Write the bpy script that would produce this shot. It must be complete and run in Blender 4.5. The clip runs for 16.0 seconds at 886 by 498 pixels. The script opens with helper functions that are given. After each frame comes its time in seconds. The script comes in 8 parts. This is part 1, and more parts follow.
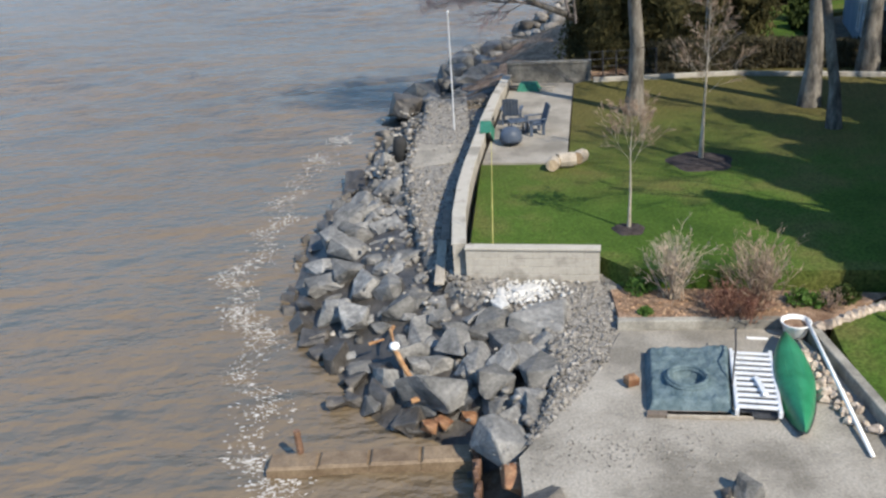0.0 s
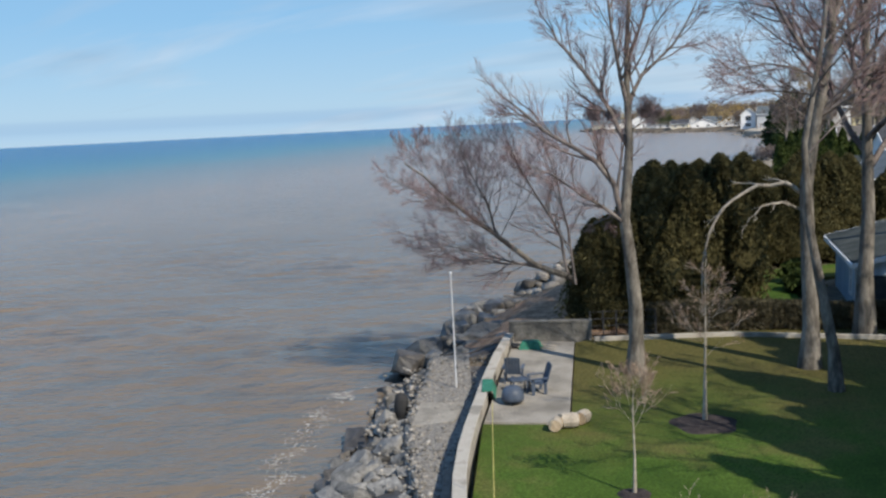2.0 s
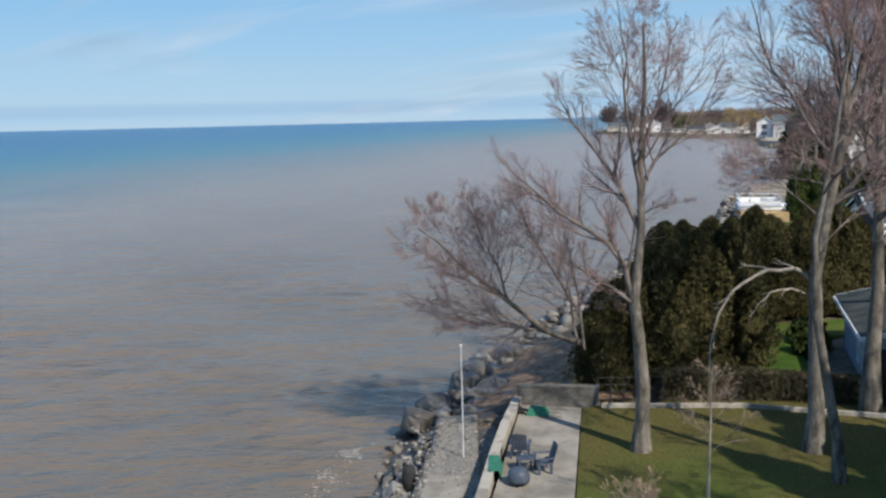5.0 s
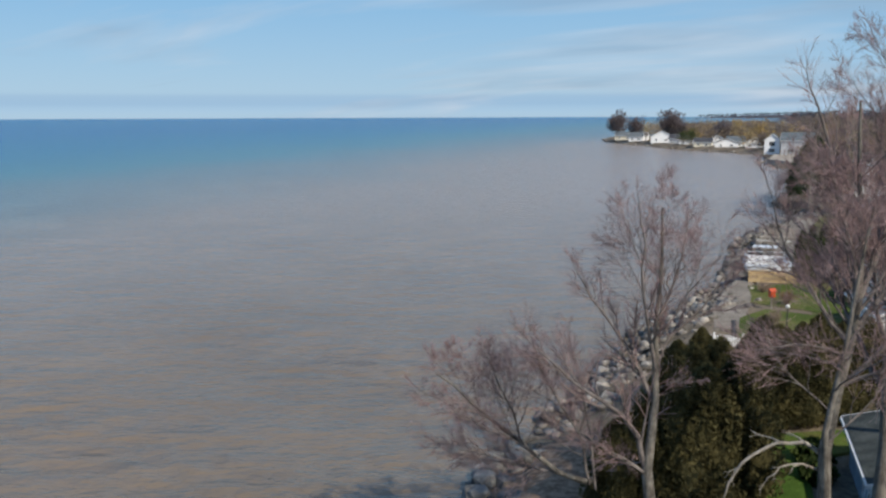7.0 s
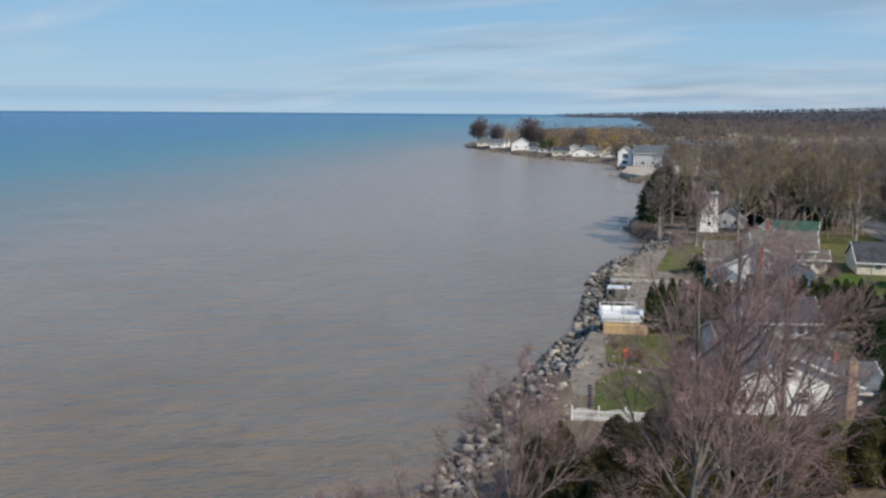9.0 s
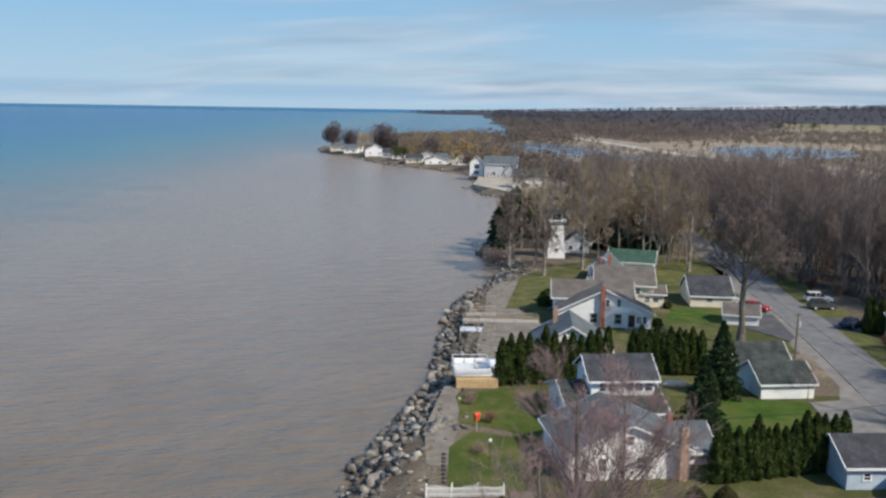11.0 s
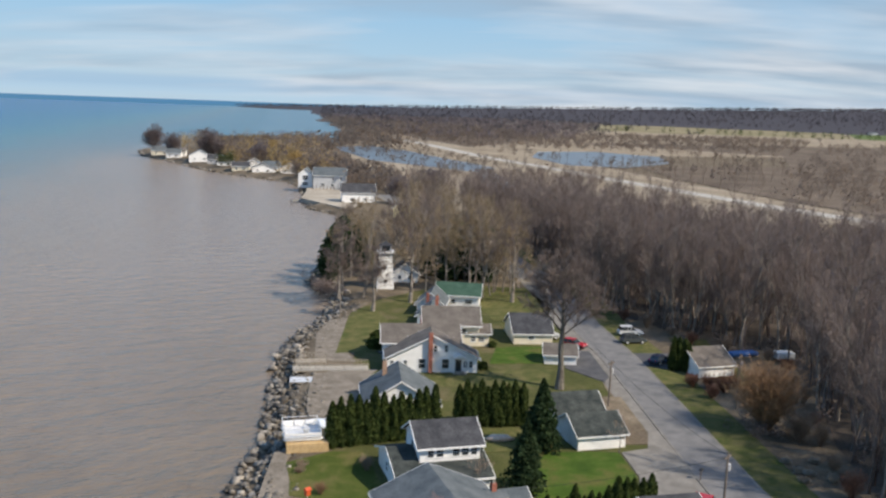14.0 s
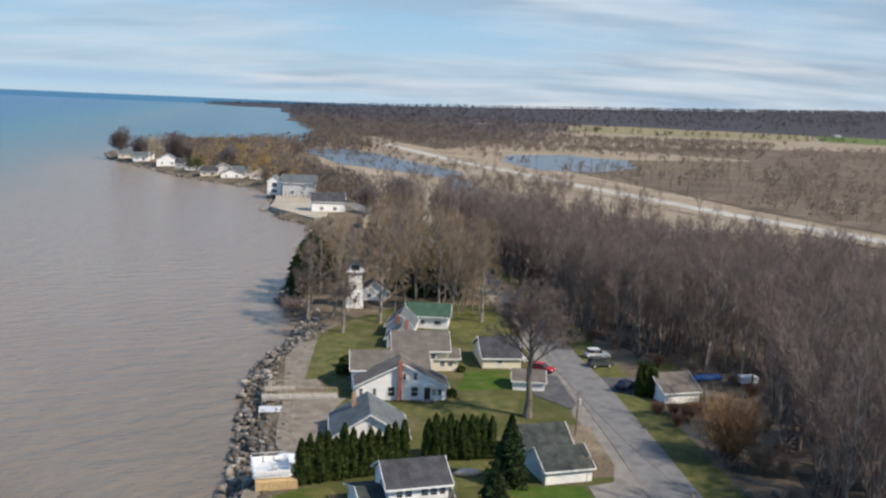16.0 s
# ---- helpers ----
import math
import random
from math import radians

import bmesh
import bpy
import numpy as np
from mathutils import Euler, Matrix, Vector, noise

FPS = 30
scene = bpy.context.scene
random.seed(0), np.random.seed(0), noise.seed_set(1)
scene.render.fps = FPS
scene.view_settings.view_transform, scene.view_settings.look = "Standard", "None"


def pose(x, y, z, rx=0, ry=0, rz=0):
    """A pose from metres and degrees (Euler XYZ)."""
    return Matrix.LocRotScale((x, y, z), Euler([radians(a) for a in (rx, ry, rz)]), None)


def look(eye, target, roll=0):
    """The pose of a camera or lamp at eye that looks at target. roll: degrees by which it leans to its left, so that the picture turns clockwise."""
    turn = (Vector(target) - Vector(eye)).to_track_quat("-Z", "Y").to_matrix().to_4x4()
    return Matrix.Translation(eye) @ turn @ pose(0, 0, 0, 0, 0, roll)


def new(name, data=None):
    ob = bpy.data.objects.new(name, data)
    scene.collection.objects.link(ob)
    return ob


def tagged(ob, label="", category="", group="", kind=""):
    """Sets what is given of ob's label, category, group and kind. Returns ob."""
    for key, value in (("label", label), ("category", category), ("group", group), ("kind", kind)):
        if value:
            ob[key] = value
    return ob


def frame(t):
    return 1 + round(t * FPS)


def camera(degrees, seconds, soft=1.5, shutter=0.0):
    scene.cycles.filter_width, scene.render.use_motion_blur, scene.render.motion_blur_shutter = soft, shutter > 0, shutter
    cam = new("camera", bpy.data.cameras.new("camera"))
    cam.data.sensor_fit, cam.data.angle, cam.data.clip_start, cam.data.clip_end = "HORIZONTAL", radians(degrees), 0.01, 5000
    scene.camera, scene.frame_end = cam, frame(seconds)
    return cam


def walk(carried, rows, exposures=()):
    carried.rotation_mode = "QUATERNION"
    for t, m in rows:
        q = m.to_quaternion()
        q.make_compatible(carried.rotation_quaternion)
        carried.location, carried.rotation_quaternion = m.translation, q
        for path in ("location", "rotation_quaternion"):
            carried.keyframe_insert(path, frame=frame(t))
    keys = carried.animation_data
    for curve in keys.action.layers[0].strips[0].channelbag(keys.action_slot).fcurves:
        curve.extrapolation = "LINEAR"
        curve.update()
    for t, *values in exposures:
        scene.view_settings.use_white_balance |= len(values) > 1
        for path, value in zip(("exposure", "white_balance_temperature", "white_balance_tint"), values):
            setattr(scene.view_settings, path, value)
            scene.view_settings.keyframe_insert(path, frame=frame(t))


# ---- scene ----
# camera: seconds, x, y, z, yaw, pitch, roll
cam = camera(51.61, 16.0, soft=2.5)
ROWS = [
    (0.0, 0.182, -0.051, 10.800, 0.066, -23.475, 3.448),
    (0.5, 0.212, -0.007, 10.848, 0.156, -20.776, 3.394),
    (1.0, 0.226, 0.005, 10.858, 0.250, -15.080, 3.116),
    (1.5, 0.249, -0.015, 10.873, 0.376, -9.150, 2.889),
    (2.0, 0.267, -0.042, 10.975, 0.497, -7.756, 2.868),
    (2.5, 0.308, -0.020, 11.142, 0.637, -7.774, 2.879),
    (3.0, 0.306, -0.020, 11.321, 0.694, -7.923, 3.323),
    (5.5, 0.352, -0.081, 15.199, 1.626, -8.152, 0.644),
    (6.0, 0.133, -0.057, 16.788, 1.733, -8.201, 0.160),
    (6.5, 0.003, -0.019, 18.494, 1.854, -8.161, 0.439),
    (7.0, -0.151, 0.004, 20.121, 1.840, -8.331, 0.196),
    (7.5, -0.242, 0.010, 21.831, 0.293, -8.297, 0.309),
    (8.0, -0.320, 0.005, 23.453, -1.975, -8.336, 0.192),
    (8.5, -0.259, -0.004, 25.180, -4.272, -8.449, -0.108),
    (9.0, -0.231, 0.005, 26.969, -6.595, -8.575, -0.428),
    (11.5, -0.031, 0.019, 36.068, -17.766, -8.801, -1.120),
    (12.0, -0.008, -0.006, 37.604, -19.817, -8.808, -1.376),
    (12.5, -0.019, -0.028, 38.955, -21.795, -8.850, -1.598),
    (13.0, -0.050, -0.014, 40.165, -23.668, -8.849, -1.803),
    (13.5, -0.094, 0.009, 41.414, -25.008, -8.878, -1.947),
    (14.0, -0.125, 0.013, 42.679, -26.189, -8.884, -2.049),
    (14.5, -0.153, 0.034, 43.985, -27.063, -8.889, -2.219),
    (15.0, -0.182, 0.067, 45.247, -27.760, -8.907, -2.292),
    (15.5, -0.193, 0.095, 46.401, -28.095, -8.912, -2.404),
    (16.0, -0.190, 0.101, 47.437, -28.035, -8.947, -2.450),
]
walk(cam, [(t, pose(x, y, z, 90 + pitch, roll, yaw)) for t, x, y, z, yaw, pitch, roll in ROWS],
     exposures=((0.0, 0.40, 6500, 10), (0.5, 0.42, 6500, 10), (1.0, 0.42, 6500, 10), (1.5, 0.24, 6500, 10), (2.0, 0.08, 6500, 10), (3.0, 0.08, 6500, 10), (6.0, 0.0, 6500, 10), (7.5, -0.1, 6500, 10), (9.0, -0.12, 6550, 10), (12.0, 0.02, 6680, 11), (14.0, 0.08, 6950, 12), (16.0, 0.1, 6950, 12)))

# ---- light ----
SUN_DIR = Vector((0.60, -0.80, 0.92)).normalized()
world = bpy.data.worlds.new("sky")
scene.world = world
world.use_nodes = True
wn = world.node_tree
wn.nodes.clear()


def node(tree, kind, **props):
    n = tree.nodes.new(kind)
    for key, value in props.items():
        if key in n.inputs:
            n.inputs[key].default_value = value
        elif key == "op":
            n.operation = value
    return n


def sky():
    L = wn.links.new
    out = node(wn, "ShaderNodeOutputWorld")
    bg = node(wn, "ShaderNodeBackground", Strength=0.1)
    tex = node(wn, "ShaderNodeTexSky")
    tex.sky_type = "NISHITA"
    tex.sun_disc = False
    tex.sun_elevation = math.asin(SUN_DIR.z)
    tex.sun_rotation = math.atan2(SUN_DIR.x, SUN_DIR.y)
    tex.air_density, tex.dust_density, tex.ozone_density = 1.0, 0.4, 2.0
    # cloud deck: the direction met with a plane high above
    co = node(wn, "ShaderNodeTexCoord")
    sep = node(wn, "ShaderNodeSeparateXYZ")
    L(co.outputs["Generated"], sep.inputs[0])
    zz = node(wn, "ShaderNodeMath", op="ADD")
    zz.inputs[1].default_value = 0.16
    zm = node(wn, "ShaderNodeMath", op="MAXIMUM")
    zm.inputs[1].default_value = 0.02
    L(sep.outputs["Z"], zz.inputs[0])
    L(zz.outputs[0], zm.inputs[0])
    dx = node(wn, "ShaderNodeMath", op="DIVIDE")
    dy = node(wn, "ShaderNodeMath", op="DIVIDE")
    L(sep.outputs["X"], dx.inputs[0])
    L(zm.outputs[0], dx.inputs[1])
    L(sep.outputs["Y"], dy.inputs[0])
    L(zm.outputs[0], dy.inputs[1])
    comb = node(wn, "ShaderNodeCombineXYZ")
    L(dx.outputs[0], comb.inputs[0])
    L(dy.outputs[0], comb.inputs[1])
    spin = node(wn, "ShaderNodeMapping")
    spin.inputs["Rotation"].default_value = (0, 0, radians(30))
    L(comb.outputs[0], spin.inputs[0])
    lay = node(wn, "ShaderNodeMapping")
    lay.inputs["Scale"].default_value = (0.62, 1.5, 1)
    L(spin.outputs[0], lay.inputs[0])
    n1 = node(wn, "ShaderNodeTexNoise", Scale=0.85, Detail=6.0, Roughness=0.55, Distortion=0.5)
    L(lay.outputs[0], n1.inputs["Vector"])
    ramp = node(wn, "ShaderNodeValToRGB")
    ramp.color_ramp.elements[0].position = 0.40
    ramp.color_ramp.elements[1].position = 0.74
    # more cloud over the land than over the lake
    cover = node(wn, "ShaderNodeMath", op="MULTIPLY_ADD")
    cover.inputs[1].default_value = 0.26
    cover.inputs[2].default_value = -0.055
    L(sep.outputs["X"], cover.inputs[0])
    add = node(wn, "ShaderNodeMath", op="ADD")
    L(n1.outputs["Fac"], add.inputs[0])
    L(cover.outputs[0], add.inputs[1])
    L(add.outputs[0], ramp.inputs[0])
    # lit and shaded sides of the cloud
    n2 = node(wn, "ShaderNodeTexNoise", Scale=1.5, Detail=4.0, Roughness=0.5)
    L(lay.outputs[0], n2.inputs["Vector"])
    tone = node(wn, "ShaderNodeMix")
    tone.data_type = "RGBA"
    tone.inputs["A"].default_value = (3.4, 4.4, 5.6, 1)
    tone.inputs["B"].default_value = (6.7, 7.2, 7.9, 1)
    r2 = node(wn, "ShaderNodeValToRGB")
    r2.color_ramp.elements[0].position, r2.color_ramp.elements[1].position = 0.38, 0.62
    L(n2.outputs["Fac"], r2.inputs[0])
    L(r2.outputs[0], tone.inputs["Factor"])
    fac = node(wn, "ShaderNodeMath", op="MULTIPLY")
    fac.inputs[1].default_value = 0.8
    L(ramp.outputs[0], fac.inputs[0])
    mix = node(wn, "ShaderNodeMix")
    mix.data_type = "RGBA"
    L(fac.outputs[0], mix.inputs["Factor"])
    # clear spring air: deeper blue overhead, pale blue at the horizon
    rise = node(wn, "ShaderNodeValToRGB")
    for e, pos, c in zip((rise.color_ramp.elements[0], rise.color_ramp.elements[1]), (0.0, 0.5), ((0.48, 0.72, 0.95, 1), (0.14, 0.36, 0.78, 1))):
        e.position, e.color = pos, c
    mid = rise.color_ramp.elements.new(0.12)
    mid.color = (0.30, 0.60, 0.93, 1)
    # a thin grey bank of cloud low over the lake
    for pos, c in ((0.006, (0.44, 0.70, 0.97)), (0.012, (0.36, 0.61, 0.90)), (0.019, (0.37, 0.61, 0.89)), (0.024, (0.45, 0.70, 0.94))):
        e = rise.color_ramp.elements.new(pos)
        e.color = (*c, 1)
    L(sep.outputs["Z"], rise.inputs[0])
    lift = node(wn, "ShaderNodeVectorMath", op="SCALE")
    lift.inputs["Scale"].default_value = 8.6
    L(rise.outputs[0], lift.inputs[0])
    air = node(wn, "ShaderNodeMix")
    air.data_type = "RGBA"
    air.inputs["Factor"].default_value = 0.88
    L(tex.outputs[0], air.inputs["A"])
    L(lift.outputs[0], air.inputs["B"])
    L(air.outputs["Result"], mix.inputs["A"])
    L(tone.outputs["Result"], mix.inputs["B"])
    # the farthest water, past the reach of the lake's sheet, up to the dip of the horizon
    below = node(wn, "ShaderNodeMath", op="LESS_THAN")
    below.inputs[1].default_value = -0.0031
    L(sep.outputs["Z"], below.inputs[0])
    far = node(wn, "ShaderNodeMix")
    far.data_type = "RGBA"
    far.inputs["B"].default_value = (0.82, 2.35, 4.25, 1)
    L(below.outputs[0], far.inputs["Factor"])
    L(mix.outputs["Result"], far.inputs["A"])
    L(far.outputs["Result"], bg.inputs[0])
    L(bg.outputs[0], out.inputs[0])


sky()
sun = new("sun", bpy.data.lights.new("sun", "SUN"))
sun.data.energy, sun.data.angle, sun.data.color = 5.2, radians(0.6), (1.0, 0.92, 0.80)
sun.matrix_world = look(SUN_DIR * 200, (0, 0, 0))
scene.view_settings.exposure = 0.0


# ---- materials ----
def stuff_material(name, dark, light, scale=3.0, rough=0.8, bump=0.3, fine=30.0, grain=0.35, metal=0.0, spec=0.3, vary=0.0, stretch=(1, 1, 1), third=None, thin=0.0):
    """Two colours mixed by coarse noise, fine grain over it, relief from both, and a shift of tone from object to object."""
    m = bpy.data.materials.new(name)
    m.use_nodes = True
    t = m.node_tree
    L = t.links.new
    p = t.nodes["Principled BSDF"]
    p.inputs["Roughness"].default_value, p.inputs["Metallic"].default_value = rough, metal
    p.inputs["Specular IOR Level"].default_value = spec
    co = node(t, "ShaderNodeTexCoord")
    mp = node(t, "ShaderNodeMapping")
    mp.inputs["Scale"].default_value = stretch
    L(co.outputs["Object"], mp.inputs[0])
    a = node(t, "ShaderNodeTexNoise", Scale=scale, Detail=5.0, Roughness=0.6)
    b = node(t, "ShaderNodeTexNoise", Scale=fine, Detail=4.0, Roughness=0.65)
    L(mp.outputs[0], a.inputs["Vector"])
    L(mp.outputs[0], b.inputs["Vector"])
    ra = node(t, "ShaderNodeValToRGB")
    ra.color_ramp.elements[0].position, ra.color_ramp.elements[1].position = 0.36, 0.64
    ra.color_ramp.elements[0].color, ra.color_ramp.elements[1].color = (*dark, 1), (*light, 1)
    if third:
        e = ra.color_ramp.elements.new(0.5)
        e.color = (*third, 1)
    L(a.outputs["Fac"], ra.inputs[0])
    k = node(t, "ShaderNodeMapRange")
    k.inputs["From Min"].default_value, k.inputs["From Max"].default_value = 0.3, 0.7
    k.inputs["To Min"].default_value, k.inputs["To Max"].default_value = 1 - grain, 1 + grain
    L(b.outputs["Fac"], k.inputs[0])
    mul = node(t, "ShaderNodeVectorMath", op="MULTIPLY")
    L(ra.outputs[0], mul.inputs[0])
    if vary:
        oi = node(t, "ShaderNodeObjectInfo")
        geo = node(t, "ShaderNodeNewGeometry")
        s = node(t, "ShaderNodeMath", op="ADD")
        L(oi.outputs["Random"], s.inputs[0])
        L(geo.outputs["Random Per Island"], s.inputs[1])
        fr = node(t, "ShaderNodeMath", op="FRACT")
        L(s.outputs[0], fr.inputs[0])
        v = node(t, "ShaderNodeMapRange")
        v.inputs["To Min"].default_value, v.inputs["To Max"].default_value = 1 - vary, 1 + vary
        L(fr.outputs[0], v.inputs[0])
        mm = node(t, "ShaderNodeMath", op="MULTIPLY")
        L(k.outputs[0], mm.inputs[0])
        L(v.outputs[0], mm.inputs[1])
        L(mm.outputs[0], mul.inputs[1])
    else:
        L(k.outputs[0], mul.inputs[1])
    L(mul.outputs[0], p.inputs["Base Color"])
    if thin:
        # leaves and twig sprays let part of the light through
        tr = node(t, "ShaderNodeBsdfTranslucent")
        L(mul.outputs[0], tr.inputs["Color"])
        ms = node(t, "ShaderNodeMixShader", Fac=thin)
        L(p.outputs[0], ms.inputs[1])
        L(tr.outputs[0], ms.inputs[2])
        L(ms.outputs[0], t.nodes["Material Output"].inputs["Surface"])
    if bump:
        h = node(t, "ShaderNodeMath", op="ADD")
        L(a.outputs["Fac"], h.inputs[0])
        L(b.outputs["Fac"], h.inputs[1])
        bp = node(t, "ShaderNodeBump", Strength=bump, Distance=0.6 / fine)
        L(h.outputs[0], bp.inputs["Height"])
        L(bp.outputs[0], p.inputs["Normal"])
    return m


SM = stuff_material
grass_mat = SM("lawn_grass", (0.036, 0.070, 0.011), (0.098, 0.100, 0.030), 0.28, 0.9, 0.7, 14, 0.55, spec=0.1, third=(0.056, 0.098, 0.016))
dry_grass = SM("dry_grass", (0.062, 0.078, 0.023), (0.135, 0.122, 0.052), 0.5, 0.9, 0.6, 12, 0.4, spec=0.1)
shore_grass = SM("lakeside_grass", (0.048, 0.070, 0.014), (0.118, 0.108, 0.040), 0.3, 0.9, 0.7, 12, 0.5, spec=0.1, third=(0.070, 0.088, 0.020))
yard_grass = SM("worn_yard_grass", (0.060, 0.066, 0.024), (0.125, 0.108, 0.058), 0.22, 0.95, 0.6, 8, 0.4, spec=0.1, third=(0.078, 0.084, 0.03))
litter = SM("leaf_litter", (0.13, 0.105, 0.078), (0.22, 0.18, 0.132), 0.12, 0.95, 0.6, 3, 0.4, spec=0.1, third=(0.14, 0.112, 0.08))
soil_mat = SM("mulch_soil", (0.14, 0.085, 0.055), (0.32, 0.22, 0.15), 2.5, 0.95, 0.8, 28, 0.5, spec=0.1)
mulch = SM("dark_mulch", (0.025, 0.022, 0.022), (0.06, 0.05, 0.048), 5, 0.95, 0.9, 40, 0.5, spec=0.1)
concrete = SM("concrete", (0.23, 0.212, 0.178), (0.36, 0.335, 0.285), 1.2, 0.85, 0.25, 35, 0.15, third=(0.40, 0.37, 0.32))
old_concrete = SM("weathered_concrete", (0.14, 0.13, 0.112), (0.32, 0.30, 0.255), 1.6, 0.9, 0.5, 25, 0.25)
# stained concrete, darkened further to paint in the end wall's shade
shaded_stained_concrete = SM("shade_dark_stained_concrete", (0.07, 0.068, 0.062), (0.22, 0.21, 0.185), 1.1, 0.9, 0.5, 14, 0.3, third=(0.13, 0.124, 0.11))
pad_concrete = SM("dirty_pad_concrete", (0.17, 0.154, 0.128), (0.32, 0.293, 0.25), 0.7, 0.88, 0.6, 20, 0.3, third=(0.26, 0.237, 0.2))
gravel_mat = SM("gravel", (0.13, 0.12, 0.105), (0.27, 0.25, 0.22), 9, 0.9, 0.9, 60, 0.4)
pebble_mat = SM("pebble_stone", (0.14, 0.13, 0.115), (0.28, 0.26, 0.23), 3, 0.85, 0.3, 30, 0.25, vary=0.45)
shore_stone = SM("weathered_armour_stone", (0.075, 0.068, 0.060), (0.275, 0.25, 0.215), 0.5, 0.9, 0.4, 5, 0.35, vary=0.6)
rock_mat = SM("grey_limestone", (0.095, 0.094, 0.09), (0.255, 0.248, 0.232), 1.3, 0.85, 0.8, 12, 0.3, vary=0.35)
white_rock = SM("pale_limestone", (0.40, 0.39, 0.37), (0.58, 0.565, 0.53), 3, 0.85, 0.4, 14, 0.2)
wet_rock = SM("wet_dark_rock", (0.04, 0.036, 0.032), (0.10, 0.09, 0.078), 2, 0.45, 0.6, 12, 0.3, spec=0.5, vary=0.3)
rust_rock = SM("rusty_rock", (0.16, 0.07, 0.035), (0.30, 0.17, 0.09), 3, 0.6, 0.5, 14, 0.3, vary=0.3)
asphalt = SM("worn_asphalt", (0.125, 0.125, 0.126), (0.185, 0.182, 0.18), 0.5, 0.9, 0.3, 8, 0.14)
dark_asphalt = SM("dark_asphalt", (0.06, 0.062, 0.068), (0.10, 0.10, 0.105), 0.6, 0.9, 0.3, 10, 0.15)
pale_road = SM("pale_concrete_road", (0.33, 0.31, 0.275), (0.43, 0.405, 0.36), 0.05, 0.9, 0.0, 0.5, 0.15)
dirt_drive = SM("gravel_drive", (0.155, 0.145, 0.13), (0.23, 0.216, 0.195), 0.6, 0.95, 0.4, 8, 0.18)
bark = SM("grey_bark", (0.075, 0.066, 0.056), (0.23, 0.21, 0.18), 3.5, 0.9, 0.8, 18, 0.3, spec=0.1, stretch=(1, 1, 0.3), vary=0.12)
limb_bark = SM("mauve_grey_limb_bark", (0.095, 0.080, 0.074), (0.225, 0.195, 0.178), 2, 0.9, 0.3, 18, 0.3, spec=0.1, vary=0.1)
twig_mat = SM("reddish_twigs", (0.24, 0.162, 0.155), (0.42, 0.30, 0.285), 0.6, 0.9, 0.0, 6, 0.3, spec=0.1, vary=0.25, thin=0.4)
wood_bark = SM("forest_bark", (0.15, 0.13, 0.112), (0.32, 0.285, 0.25), 0.5, 0.9, 0.0, 4, 0.3, spec=0.1, vary=0.3)
tan_twig = SM("tan_olive_twigs", (0.24, 0.185, 0.122), (0.39, 0.305, 0.205), 0.25, 0.95, 0.0, 3, 0.3, spec=0.05, vary=0.3, thin=0.4)
wood_twig = SM("forest_twigs", (0.162, 0.127, 0.114), (0.288, 0.234, 0.207), 0.25, 0.95, 0.0, 3, 0.3, spec=0.05, vary=0.3, thin=0.4)
willow_mat = SM("golden_willow_twigs", (0.33, 0.225, 0.095), (0.48, 0.35, 0.16), 0.03, 0.9, 0.0, 1, 0.2, spec=0.1, vary=0.2, thin=0.4)
cedar_mat = SM("arborvitae_foliage", (0.027, 0.047, 0.014), (0.082, 0.108, 0.03), 0.8, 0.85, 0.0, 9, 0.4, spec=0.15, vary=0.4, thin=0.4)
olive_mat = SM("olive_arborvitae_foliage", (0.058, 0.056, 0.025), (0.145, 0.126, 0.056), 0.35, 0.85, 0.0, 3, 0.3, spec=0.1, vary=0.2, thin=0.45)
spruce_mat = SM("spruce_foliage", (0.020, 0.040, 0.018), (0.052, 0.084, 0.036), 1.0, 0.85, 0.0, 9, 0.4, spec=0.15, vary=0.4, thin=0.4)
shrub_mat = SM("bare_shrub_stems", (0.19, 0.13, 0.095), (0.36, 0.28, 0.21), 3, 0.9, 0.0, 14, 0.3, spec=0.1, vary=0.3)
shrub_red = SM("reddish_shrub_stems", (0.16, 0.075, 0.055), (0.27, 0.15, 0.10), 3, 0.9, 0.0, 14, 0.3, spec=0.1, vary=0.3)
leaf_green = SM("fresh_leaves", (0.05, 0.11, 0.02), (0.12, 0.21, 0.04), 3, 0.7, 0.0, 14, 0.3, vary=0.3, thin=0.4)
reed_mat = SM("tan_reeds", (0.22, 0.18, 0.132), (0.33, 0.28, 0.215), 0.03, 0.95, 0.4, 0.6, 0.25, spec=0.05)
field_green = SM("green_field", (0.085, 0.125, 0.045), (0.14, 0.17, 0.07), 0.012, 0.95, 0.0, 0.1, 0.2, spec=0.05)
pale_green = SM("thin_grass_field", (0.175, 0.162, 0.092), (0.27, 0.23, 0.15), 0.008, 0.95, 0.0, 0.1, 0.2, spec=0.05)
far_wood = SM("far_woods", (0.085, 0.080, 0.088), (0.125, 0.112, 0.116), 0.006, 0.95, 0.0, 0.05, 0.15, spec=0.0, vary=0.06, thin=0.7)
point_twig = SM("mauve_bare_twigs", (0.19, 0.155, 0.15), (0.28, 0.235, 0.225), 0.05, 0.95, 0.0, 0.5, 0.2, spec=0.0, vary=0.08, thin=0.7)
far_brown = SM("far_brown_woods", (0.20, 0.157, 0.130), (0.29, 0.235, 0.19), 0.02, 0.95, 0.0, 0.1, 0.2, spec=0.0, vary=0.08, thin=0.7)
white_paint = SM("white_siding", (0.76, 0.755, 0.735), (0.86, 0.855, 0.84), 0.8, 0.6, 0.15, 12, 0.06)
cream_paint = SM("cream_siding", (0.66, 0.60, 0.47), (0.76, 0.70, 0.56), 0.8, 0.6, 0.15, 12, 0.06)
